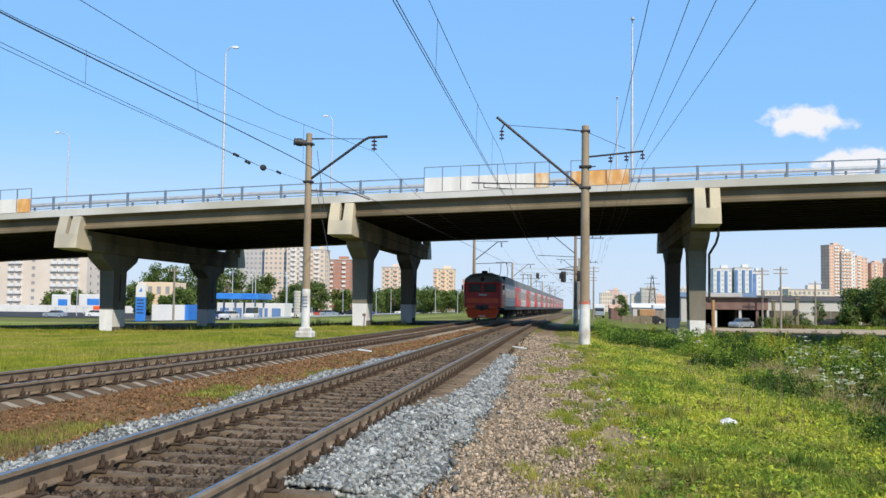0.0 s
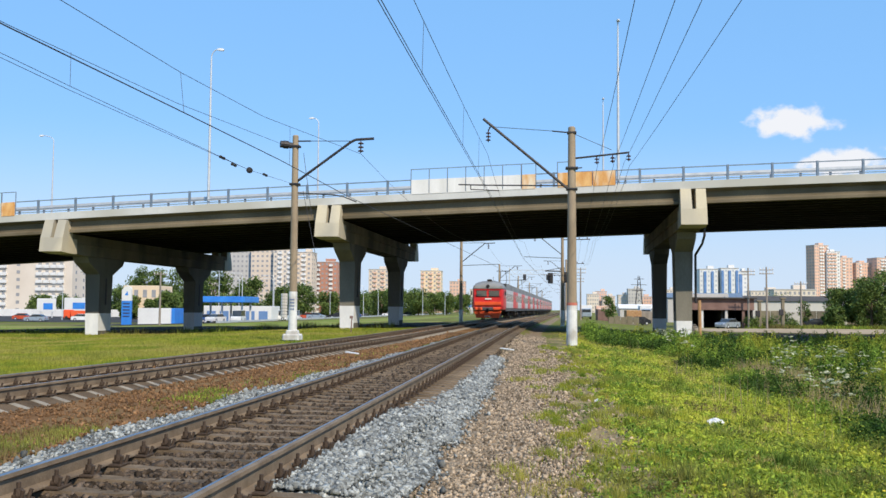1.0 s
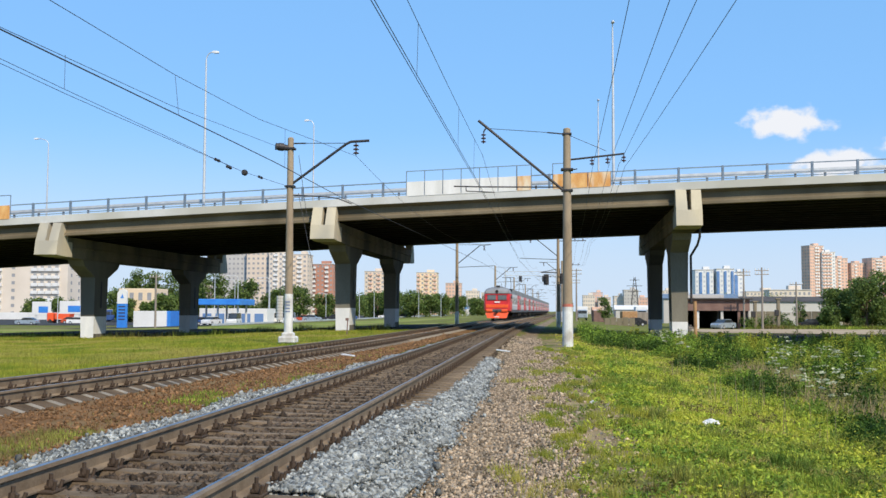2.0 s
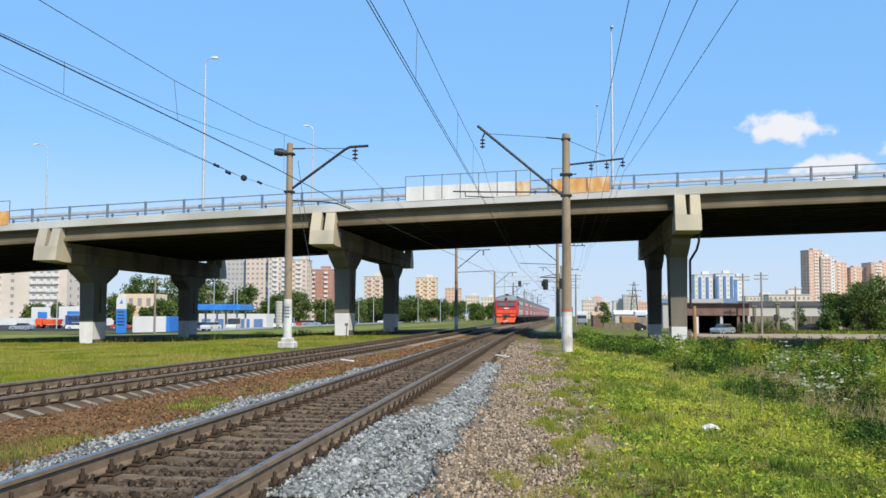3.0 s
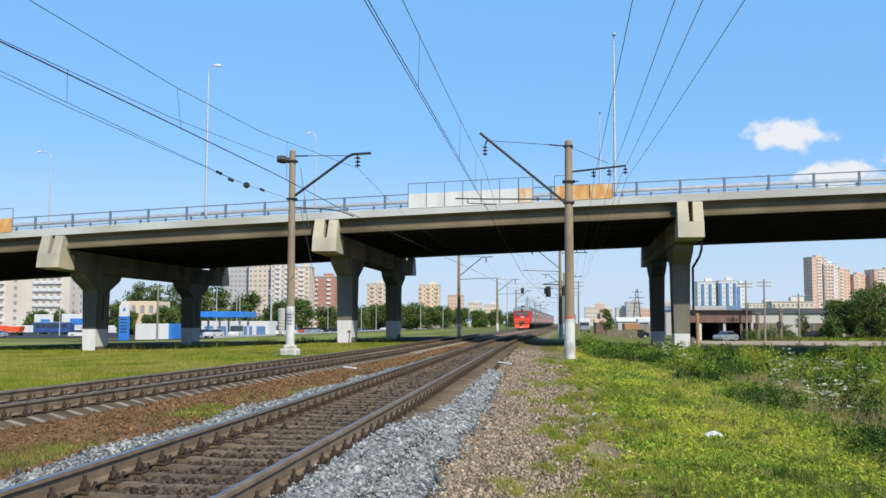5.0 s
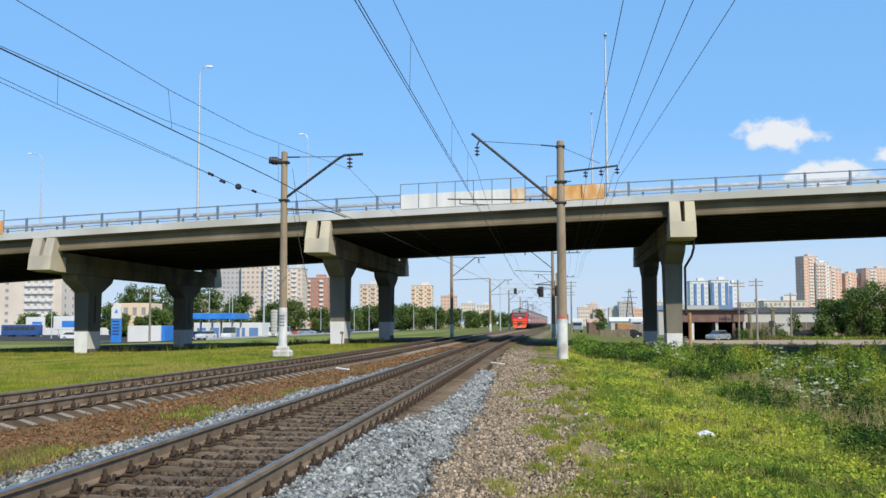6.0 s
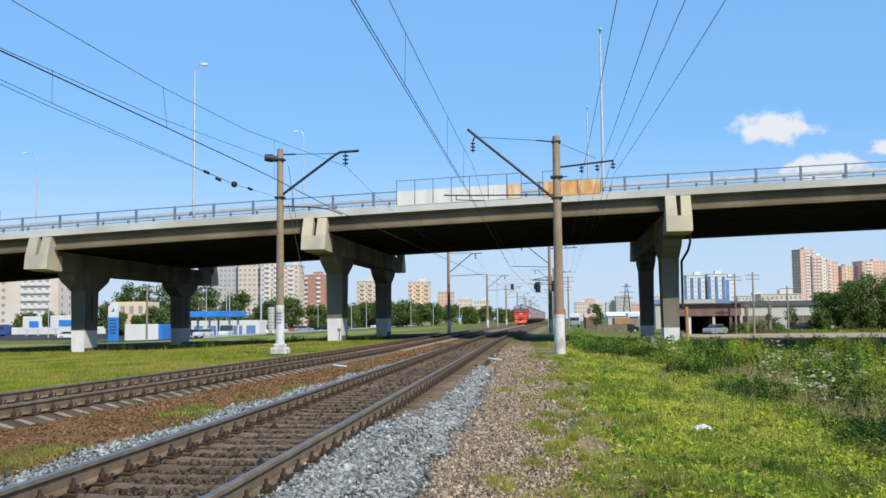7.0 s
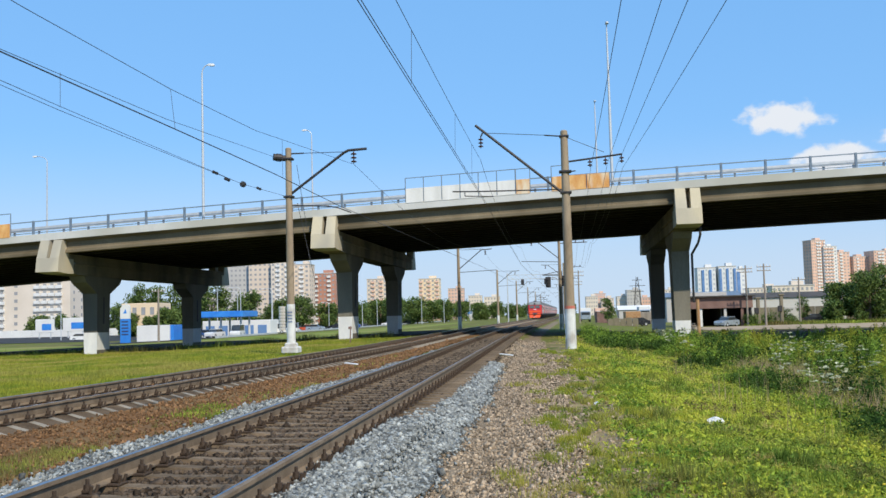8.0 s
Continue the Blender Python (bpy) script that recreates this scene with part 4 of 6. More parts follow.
def turns(n):
    """n random rotations."""
    q = rng.normal(size=(n, 4))
    q /= np.linalg.norm(q, axis=1)[:, None]
    w, x, y, z = q.T
    return np.stack([1 - 2 * (y * y + z * z), 2 * (x * y - w * z), 2 * (x * z + w * y), 2 * (x * y + w * z), 1 - 2 * (x * x + z * z), 2 * (y * z - w * x), 2 * (x * z - w * y), 2 * (y * z + w * x), 1 - 2 * (x * x + y * y)], -1).reshape(n, 3, 3)


def stones(name, n, left, right, y0, y1, size, lift, material, label, grow=0.4, ragged=0.09):
    v0 = np.array([(x, yy, z) for x in (-1, 1) for yy in (-1, 1) for z in (-1, 1)], float) * 0.72
    f0 = np.array([(0, 1, 3, 2), (4, 6, 7, 5), (0, 4, 5, 1), (2, 3, 7, 6), (0, 2, 6, 4), (1, 5, 7, 3)])
    y = y0 * (y1 / y0) ** rng.random(n)
    a, b = left(y), right(y)
    x = a + (b - a) * rng.random(n) + rng.normal(0, ragged, n) * (rng.random(n) < 0.35)
    s = size * rng.lognormal(0, 0.3, n) * (y / 10) ** grow
    v = v0[None] * (1 + rng.uniform(-0.5, 0.3, (n, 8, 3)))
    v = v * np.stack([s * rng.uniform(0.8, 1.3, n), s * rng.uniform(0.7, 1.1, n), s * rng.uniform(0.55, 0.9, n)], -1)[:, None]
    v = np.einsum("nij,nkj->nki", turns(n), v)
    z = land(x, y) + lift + s * rng.uniform(-0.1, 0.5, n)
    v += np.stack([x, y, z], -1)[:, None]
    f = f0[None] + 8 * np.arange(n)[:, None, None]
    ob = new(name, big_mesh(name, v.reshape(-1, 3), f.reshape(-1, 4), material))
    return tagged(ob, label, "gravel", kind="stuff")


def build_stones():
    nx = near_x
    stones("grey_gravel", 25000, lambda y: nx(y) + 0.95 + 0.5 * smooth01(12, 19, y), lambda y: nx(y) + 1.85 + 0.06 * np.sin(y * 2.1) - 0.2 * smooth01(18, 30, y), 7.5, 31, 0.021, 0.06, M["stone_grey"], "fresh grey crushed stone on the ballast shoulder", 0.2)
    stones("grey_gravel", 8000, lambda y: nx(y) + 0.93, lambda y: nx(y) + 1.45, 7.5, 13.5, 0.020, 0.11, M["stone_grey"], "fresh grey crushed stone heaped against the rail", 0.1)
    stones("grey_gravel", 15000, lambda y: nx(y) - 1.85 + 0.5 * smooth01(15, 45, y) - 0.12 * np.sin(y * 1.3), lambda y: nx(y) - 0.98, 6, 60, 0.020, 0.075, M["stone_grey"], "fresh grey crushed stone along the rail", 0.15)
    stones("brown_gravel", 19000, lambda y: nx(y) + 1.75 - 0.35 * smooth01(20, 42, y), lambda y: nx(y) + 3.45 - 0.5 * smooth01(20, 60, y), 7.5, 60, 0.0175, 0.03, M["stone_brown"], "brown gravel of the trodden path", 0.2)
    stones("brown_gravel", 1500, lambda y: nx(y) + 3.0, lambda y: nx(y) + 4.3, 8, 40, 0.022, 0.005, M["stone_brown"], "scattered brown gravel at the grass edge")
    stones("dark_gravel", 19000, lambda y: nx(y) - 0.74, lambda y: nx(y) + 0.74, 5.5, 60, 0.024, 0.056, M["stone_dark"], "dark oily crushed stone between the rails", 0.12, ragged=0.0)
    stones("dark_gravel", 3500, lambda y: nx(y) + 0.9, lambda y: nx(y) + 1.5, 13, 60, 0.020, 0.03, M["stone_dark"], "dark crushed stone between the sleeper ends", 0.1, ragged=0.0)
    stones("dirt_gravel", 9000, lambda y: left_x(y) + 1.35, lambda y: nx(y) - 1.8, 8, 60, 0.017, 0.045, M["stone_rust"], "small rusty stones on the dirt strip")
    stones("dirt_gravel", 7000, lambda y: left_x(y) - 1.7, lambda y: left_x(y) + 0.7, 12, 70, 0.02, 0.068, M["stone_rust"], "rusty brown crushed stone around the second track", ragged=0.0)


M["stone_rust"] = mat("rusty_stone", (0.125, 0.068, 0.032), (0.26, 0.148, 0.075), 9, 0.9, bump=0.4, fine=80, island=0.5, spec=0.08)
M["blade"] = mat("grass_blades", (0.31, 0.39, 0.035), (0.64, 0.60, 0.07), 2.2, 0.75, bump=0, fine=7, island=0.55, c3=(0.56, 0.46, 0.16), s3=1.3, trans=0.35, spec=0.25)
M["blade_lush"] = mat("lush_grass_blades", (0.14, 0.23, 0.021), (0.41, 0.39, 0.046), 0.7, 0.75, bump=0, fine=3, island=0.35, c3=(0.42, 0.36, 0.09), s3=0.2, trans=0.35, spec=0.25)
M["weed"] = mat("weed_leaves", (0.07, 0.14, 0.02), (0.38, 0.43, 0.065), 0.8, 0.75, bump=0, fine=4, island=0.55, c3=(0.20, 0.16, 0.06), s3=0.3, trans=0.3, spec=0.15)
M["herb_dark"] = mat("dark_herb_leaves", (0.13, 0.22, 0.027), (0.25, 0.35, 0.045), 1.5, 0.7, bump=0, fine=6, island=0.5, trans=0.3, spec=0.25)
M["herb"] = mat("fresh_herb_leaves", (0.27, 0.36, 0.036), (0.46, 0.50, 0.06), 1.5, 0.7, bump=0, fine=6, island=0.5, trans=0.3, spec=0.25)
M["herb_yellow"] = mat("yellow_green_herb_leaves", (0.38, 0.44, 0.045), (0.54, 0.53, 0.07), 1.5, 0.7, bump=0, fine=6, island=0.3, trans=0.3, spec=0.25)
M["weed_dark"] = mat("dark_weed_leaves", (0.03, 0.07, 0.012), (0.085, 0.145, 0.025), 0.8, 0.75, bump=0, fine=4, island=0.55, trans=0.25, spec=0.15)
M["weed_bright"] = mat("bright_weed_leaves", (0.21, 0.27, 0.032), (0.42, 0.42, 0.065), 0.8, 0.75, bump=0, fine=4, island=0.5, trans=0.3, spec=0.15)
M["umbel"] = mat("white_umbels", (0.46, 0.48, 0.28), (0.64, 0.64, 0.46), 5, 0.9, bump=0, island=0.2, trans=0.3)
M["dry"] = mat("dry_stalks", (0.26, 0.19, 0.10), (0.38, 0.30, 0.17), 3, 0.9, bump=0, island=0.3)
M["leaf"] = mat("tree_leaves", (0.068, 0.118, 0.027), (0.165, 0.225, 0.052), 0.4, 0.65, bump=0, fine=3, island=0.4, trans=0.25, spec=0.3)
M["bark"] = mat("bark", (0.10, 0.075, 0.05), (0.17, 0.13, 0.09), 5, 0.95, bump=0.5)


def blades(name, n, x, y, hgt, width, material, label, category="grass", base=0.0, bow=0.8):
    """One thin leaning triangle for each blade."""
    z = land(x, y) + base
    az = rng.uniform(0, 2 * np.pi, n)
    lean = rng.uniform(0.05, bow, n)
    la = rng.uniform(0, 2 * np.pi, n)
    dx, dy = np.cos(az) * width / 2, np.sin(az) * width / 2
    a = np.stack([x - dx, y - dy, z - 0.01], -1)
    b = np.stack([x + dx, y + dy, z - 0.01], -1)
    t = np.stack([x + np.cos(la) * lean * hgt * 0.9, y + np.sin(la) * lean * hgt * 0.9, z + hgt * np.sqrt(np.clip(1 - (lean * 0.8) ** 2, 0.2, 1))], -1)
    v = np.stack([a, b, t], 1).reshape(-1, 3)
    k = 3 * np.arange(n)[:, None]
    f = k + np.array([[0, 1, 2]])
    return tagged(new(name, big_mesh(name, v, f, material)), label, category, kind="stuff")


def patchy(x, y, s, seed):
    return (np.sin(x * s + seed) * np.sin(y * s * 0.8 + seed * 2.3) + np.sin((x + y) * s * 0.53 + seed * 0.7) * np.sin((x - y) * s * 0.61 + 1.1 * seed)) * 0.5


def build_grass():
    n = 430000
    y = 8.0 * (75 / 8.0) ** rng.random(n)
    x = near_x(y) + 3.15 + rng.random(n) ** 1.15 * (0.42 * y + 2)
    edge = x - near_x(y) - 3.15
    keep = rng.random(n) < (0.05 + 0.95 * smooth01(0.3, 1.9, edge)) * np.clip(0.12 + edge * 0.27 + 0.8 * patchy(x, y, 1.5, 3) + 0.55 * patchy(x, y, 5.3, 2), 0.02, 1)
    x, y = x[keep], y[keep]
    h = (0.055 + 0.03 * patchy(x, y, 1.4, 1) + 0.035 * patchy(x, y, 6.1, 5) + 0.03 * patchy(x, y, 13.0, 4) + 0.06 * rng.random(len(x)) ** 2) * (y / 12) ** 0.2 * (0.6 + 0.7 * smooth01(0, 3.5, x - near_x(y) - 3.1))
    blades("grass", len(x), x, y, np.clip(h, 0.025, 1), 0.010 * (y / 9) ** 0.8, M["blade"], "patchy yellow-green grass on the sunny bank", bow=1.25)
    # broad-leaved herbs in the turf, in patches of three greens
    n = 30000
    y = 8.3 * (48 / 8.3) ** rng.random(n)
    x = near_x(y) + 3.3 + rng.random(n) * (0.36 * y + 0.6)
    e = x - near_x(y) - 3.3
    keep = rng.random(n) < (0.08 + 0.92 * smooth01(0.2, 1.8, e)) * np.clip(0.05 + 0.24 * e + 0.7 * patchy(x, y, 1.1, 12) + 0.3 * patchy(x, y, 3.7, 2), 0.03, 1) * 0.75
    x, y = x[keep], y[keep]
    kind = patchy(x, y, 0.75, 5.5) + 0.6 * patchy(x, y, 2.9, 1.5) + 0.22 * rng.normal(size=len(x))
    tall = np.clip(0.06 + 0.05 * patchy(x, y, 2.1, 8) + 0.07 * rng.random(len(x)), 0.03, 0.3)
    for sel, m_, lab in ((kind > 0.22, "herb_dark", "dark green low herbs in the turf"), ((kind <= 0.22) & (kind > -0.22), "herb", "fresh green low herbs in the turf"), (kind <= -0.22, "herb_yellow", "yellow-green low herbs in the turf")):
        v, f = leaf_cloud(x[sel], y[sel], land(x[sel], y[sel]), 0.085, tall[sel], 12, 0.055 * (y[sel] / 10) ** 0.5)
        tagged(new("herbs", big_mesh("herbs", v, f, M[m_])), lab, "herbs", kind="stuff")
    k = 130
    cy = 8.5 * (45 / 8.5) ** rng.random(k)
    cx = near_x(cy) + 2.3 + rng.random(k) ** 0.6 * 2.6
    per = 170
    r = np.repeat(rng.uniform(0.06, 0.3, k), per)
    x, y = np.repeat(cx, per) + rng.normal(0, 0.5, k * per) * r, np.repeat(cy, per) + rng.normal(0, 0.8, k * per) * r
    blades("grass_tufts", len(x), x, y, 0.07 + 0.1 * rng.random(len(x)), 0.010 * (y / 9) ** 0.7, M["blade_lush"], "lush green grass tufts beside the gravel path")
    k = 150
    cy = 8.5 * (48 / 8.5) ** rng.random(k)
    cx = near_x(cy) + 4.0 + rng.random(k) * (0.36 * cy + 0.3)
    per = 110
    r = np.repeat(rng.uniform(0.05, 0.26, k), per)
    x, y = np.repeat(cx, per) + rng.normal(0, 0.5, k * per) * r, np.repeat(cy, per) + rng.normal(0, 0.5, k * per) * r
    blades("tussocks", k * per, x, y, np.repeat(rng.uniform(0.12, 0.36, k), per) * rng.uniform(0.5, 1.0, k * per), 0.011 * (y / 9) ** 0.7, M["weed"], "rough darker tussocks in the grass", bow=1.0)
    n = 330000
    y = 13 * (76 / 13) ** rng.random(n)
    x = left_x(y) - 1.8 - rng.random(n) * (0.40 * y + 6)
    h = 0.09 + 0.05 * patchy(x, y, 0.8, 2) + 0.03 * patchy(x, y, 2.7, 7) + 0.07 * rng.random(n)
    blades("grass", n, x, y, h, 0.013 * (y / 9) ** 0.8, M["blade_lush"], "bright green mown grass beyond the second track", bow=1.15)
    n = 6000
    x = rng.uniform(-62, -11.5, n)
    y = 75.5 + 1.6 * patchy(x, x * 0.3, 0.9, 4) + rng.normal(0, 0.9, n)
    tall = np.clip(0.22 + 0.5 * patchy(x, y * 0.2, 1.7, 2) + 0.3 * rng.random(n), 0.1, 1.0)
    blades("verge_grass", n, x, y, tall, np.full(n, 0.05), M["weed"], "ragged tall grass at the edge of the bridge's shade", bow=0.5)
    n = 16000
    x = rng.uniform(29.5, 75, n)
    y = rng.uniform(150, 166, n) + 0.1 * (x - 24)
    blades("verge_grass", n, x, y, 0.35 + 0.3 * patchy(x, y, 0.7, 2) + 0.3 * rng.random(n), np.full(n, 0.14), M["weed"], "rough tall grass along the yard's edge")
    n = 4200
    y = 7 * (40 / 7) ** rng.random(n)
    x = near_x(y) - 1.9 - rng.random(n) * 1.0
    keep = ((x < near_x(y) - 2.1) & (y < 11.3) & (patchy(x, y, 1.5, 8) > -0.25)) | ((y > 13) & (y < 26) & (patchy(x, y, 1.1, 2.5) > 0.36) & (rng.random(n) < 0.6)) | (rng.random(n) < 0.05)
    x, y = x[keep], y[keep]
    k = 5
    xx, yy = np.repeat(x, k) + rng.normal(0, 0.06, len(x) * k), np.repeat(y, k) + rng.normal(0, 0.1, len(x) * k)
    blades("dirt_grass", len(xx), xx, yy, 0.025 + 0.05 * rng.random(len(xx)), 0.009 * (yy / 9) ** 0.7, M["weed"], "thin grass growing on the dirt strip", base=0.06)


def leaf_cloud(cx, cy, cz, spread, height, per, size, taper=0.6):
    """Leaf quads round plants at (cx, cy, cz)."""
    n = len(cx) * per
    px, py, pz = (np.repeat(a, per) for a in (cx, cy, cz))
    sp, hh, sz = (np.repeat(np.broadcast_to(a, cx.shape), per) for a in (spread, height, size))
    t = rng.random(n) ** 0.8
    r = sp * np.sqrt(rng.random(n)) * (1 - taper * t)
    a = rng.uniform(0, 2 * np.pi, n)
    p = np.stack([px + r * np.cos(a), py + r * np.sin(a), pz + hh * t], -1)
    R3 = turns(n)
    s = sz * rng.uniform(0.6, 1.3, n)
    quad = np.array([(-1, 0, 0), (0, -0.38, 0.1), (1, 0, 0), (0, 0.38, 0.1)])
    v = np.einsum("nij,kj->nki", R3, quad) * s[:, None, None] * 0.5 + p[:, None]
    return v.reshape(-1, 3), (4 * np.arange(n)[:, None] + np.arange(4)[None])


def bare_patch(x, y):
    """1 inside the patches where dead stalks lie, 0 outside."""
    r = np.minimum(((x - 7.7) / 1.3) ** 2 + ((y - 31) / 9) ** 2, ((x - 6.3) / 0.7) ** 2 + ((y - 22) / 4) ** 2)
    return 1 - smooth01(0.6, 1.25, r + 0.35 * patchy(x, y, 1.7, 3))


def build_weeds():
    # low tangle everywhere on the wet ground, then domed clumps of three kinds
    n = 7500
    y = 11 * (78 / 11) ** rng.random(n)
    x = 4.5 + rng.random(n) * (0.36 * y + 0.5)
    keep = (x > 4.9 + 0.7 * patchy(x, y, 0.7, 4)) & (rng.random(n) > 0.9 * bare_patch(x, y))
    x, y = x[keep], y[keep]
    v, f = leaf_cloud(x, y, land(x, y), 0.2, 0.12 + 0.2 * rng.random(len(x)), 14, 0.075 * (y / 22) ** 0.45)
    tagged(new("weeds", big_mesh("weeds", v, f, M["weed"])), "low tangled weeds covering the wet ground", "weeds", kind="stuff")
    k = 620
    cy = 12 * (78 / 12) ** rng.random(k)
    cx = 4.9 + rng.random(k) * (0.36 * cy + 0.5)
    e = cx - 4.9 - 0.6 * patchy(cx, cy, 0.7, 4)
    keep = (e > 0) & (rng.random(k) > bare_patch(cx, cy))
    cx, cy, e = cx[keep], cy[keep], e[keep]
    k = len(cx)
    wide = rng.uniform(0.28, 0.62, k) * (cy / 25) ** 0.3
    peak = (0.35 + 0.75 * smooth01(0, 2.5, e)) * rng.uniform(0.6, 1.35, k)
    sort = np.digitize(patchy(cx, cy, 0.62, 11) + 0.4 * rng.normal(size=k) + 0.35 * (1 - smooth01(14, 24, cy)), (-0.3, 0.1))
    per = 18
    for kind, m_, lab in ((0, "weed_bright", "bright yellow-green weeds in tall domed clumps"), (1, "herb_dark", "fresh green weeds in tall domed clumps"), (2, "weed_dark", "dark green nettles in tall domed clumps")):
        sel = np.nonzero(sort == kind)[0]
        r, a = np.sqrt(rng.random(len(sel) * per)), rng.uniform(0, 2 * np.pi, len(sel) * per)
        wx, hx = np.repeat(wide[sel], per), np.repeat(peak[sel], per)
        x, y = np.repeat(cx[sel], per) + r * wx * np.cos(a), np.repeat(cy[sel], per) + r * wx * np.sin(a)
        v, f = leaf_cloud(x, y, land(x, y), 0.14, hx * (1 - 0.55 * r * r) * rng.uniform(0.8, 1.15, len(x)), 26, 0.085 * (y / 22) ** 0.45, taper=0.45)
        tagged(new("weeds", big_mesh("weeds", v, f, M[m_])), lab, "weeds", kind="stuff")
    m = 5200
    x, y = rng.uniform(5.4, 9.6, m), rng.uniform(17, 42, m)
    keep = rng.random(m) < bare_patch(x, y)
    x, y = x[keep], y[keep]
    blades("dry_stalks", len(x), x, y, rng.uniform(0.12, 0.7, len(x)), np.full(len(x), 0.022), M["dry"], "dead brown stalks of last year's weeds", "weeds", bow=1.2)
    # dense clump of tall weeds at the foot of the bank
    m = 900
    yy = rng.uniform(50, 68, m)
    xx = rng.uniform(2.4, 8.5, m)
    hh = 0.55 + 0.35 * patchy(xx, yy, 0.6, 3) + 0.3 * rng.random(m)
    for k, m_, lab in ((0, "weed_dark", "dense dark green thicket of tall weeds"), (1, "herb_dark", "fresh green tall weeds in a dense thicket")):
        sel = (patchy(xx, yy, 0.7, 5) > 0.05) == (k == 0)
        v, f = leaf_cloud(xx[sel], yy[sel], land(xx[sel], yy[sel]), 0.4, hh[sel] * (1.25 if k else 1.0), 30, 0.13)
        tagged(new("weed_thicket", big_mesh("weed_thicket", v, f, M[m_])), lab, "weeds", kind="stuff")
    # low weeds on the open bank
    m = 4200
    yy = 8.5 * (40 / 8.5) ** rng.random(m)
    xx = near_x(yy) + 3.4 + rng.random(m) * (0.36 * yy + 0.5)
    keep = rng.random(m) < 0.3 + 0.9 * patchy(xx, yy, 1.3, 7) + 0.25 * smooth01(4.5, 7.5, xx - near_x(yy))
    xx, yy = xx[keep], yy[keep]
    tall = 0.10 + 0.16 * smooth01(4.5, 7.5, xx - near_x(yy)) * rng.random(len(xx))
    v, f = leaf_cloud(xx, yy, land(xx, yy), 0.11, tall, 14, 0.06)
    tagged(new("low_weeds", big_mesh("low_weeds", v, f, M["weed"])), "small broad-leaved weeds in the grass", "weeds", kind="stuff")
    # cow parsley in colonies: stems with white heads
    homes = np.array([(6.7, 58), (6.4, 27), (10.2, 37), (9.0, 24), (10.4, 44), (6.3, 47), (12.5, 50), (11.2, 31), (6.2, 22)])
    xx = np.concatenate([rng.normal(cx, 0.03 * cy ** 0.8, 6) for cx, cy in homes])
    yy = np.concatenate([rng.normal(cy, 0.05 * cy, 6) for cx, cy in homes])
    keep = xx > 5.3
    xx, yy = xx[keep], yy[keep]
    hh = rng.uniform(0.8, 1.45, len(xx))
    z = land(xx, yy)
    blades("weed_stems", len(xx), xx, yy, hh, np.full(len(xx), 0.012), M["weed"], "thin stems of flowering weeds", "weeds", bow=0.15)
    k, q = 4, 14         # heads on a plant, florets in a head
    X, Y = (np.repeat(np.repeat(a, k) + rng.normal(0, 0.12, len(xx) * k), q) for a in (xx, yy))
    Z = np.repeat(np.repeat(z + hh * 0.9, k) + rng.uniform(-0.28, 0.08, len(xx) * k), q)
    X, Y, Z = X + rng.normal(0, 0.038, len(X)), Y + rng.normal(0, 0.038, len(X)), Z + rng.normal(0, 0.008, len(X))
    r = rng.uniform(0.016, 0.036, len(X)) * (Y / 25) ** 0.3
    w = np.linspace(0, 2 * np.pi, 7)[:-1]
    tilt = rng.normal(0, 0.35, (len(X), 2))
    v = np.stack([X[:, None] + r[:, None] * np.cos(w), Y[:, None] + r[:, None] * np.sin(w), Z[:, None] + r[:, None] * (np.cos(w) * tilt[:, :1] + np.sin(w) * tilt[:, 1:])], -1)
    tagged(new("weed_flowers", big_mesh("weed_flowers", v.reshape(-1, 3), 6 * np.arange(len(X))[:, None] + np.arange(6)[None], M["umbel"])), "white umbel flower heads of cow parsley", "flowers", kind="stuff")
    m = 2600
    yy = 14 * (50 / 14) ** rng.random(m)
    xx = 3.5 + rng.random(m) * 0.33 * yy
    keep = (patchy(xx, yy, 0.8, 1.7) > 0.3) | (rng.random(m) < 0.04)
    xx, yy = xx[keep], yy[keep]
    m = len(xx)
    blades("dry_stalks", m, xx, yy, rng.uniform(0.3, 0.9, m), np.full(m, 0.014), M["dry"], "dry brown weed stalks", "weeds", bow=0.12)
    # dandelions
    m = 18
    yy = 9 * (30 / 9) ** rng.random(m)
    xx = 0.4 + rng.random(m) * 0.3 * yy
    v0, f0 = ico()
    v = v0[None] * np.array([0.022, 0.022, 0.012]) + np.stack([xx, yy, land(xx, yy) + rng.uniform(0.06, 0.14, m)], -1)[:, None]
    tagged(new("dandelions", big_mesh("dandelions", v.reshape(-1, 3), (f0[None] + 12 * np.arange(m)[:, None, None]).reshape(-1, 3), M["yellow"])), "small yellow dandelion flowers in the grass", "flowers", kind="stuff")


M["yellow"] = mat("yellow_petals", (0.65, 0.5, 0.04), (0.75, 0.6, 0.06), 5, 0.8, bump=0)
M["plastic"] = mat("white_plastic", (0.74, 0.75, 0.77), (0.84, 0.84, 0.85), 9, 0.45, bump=0.4, fine=30, trans=0.2)


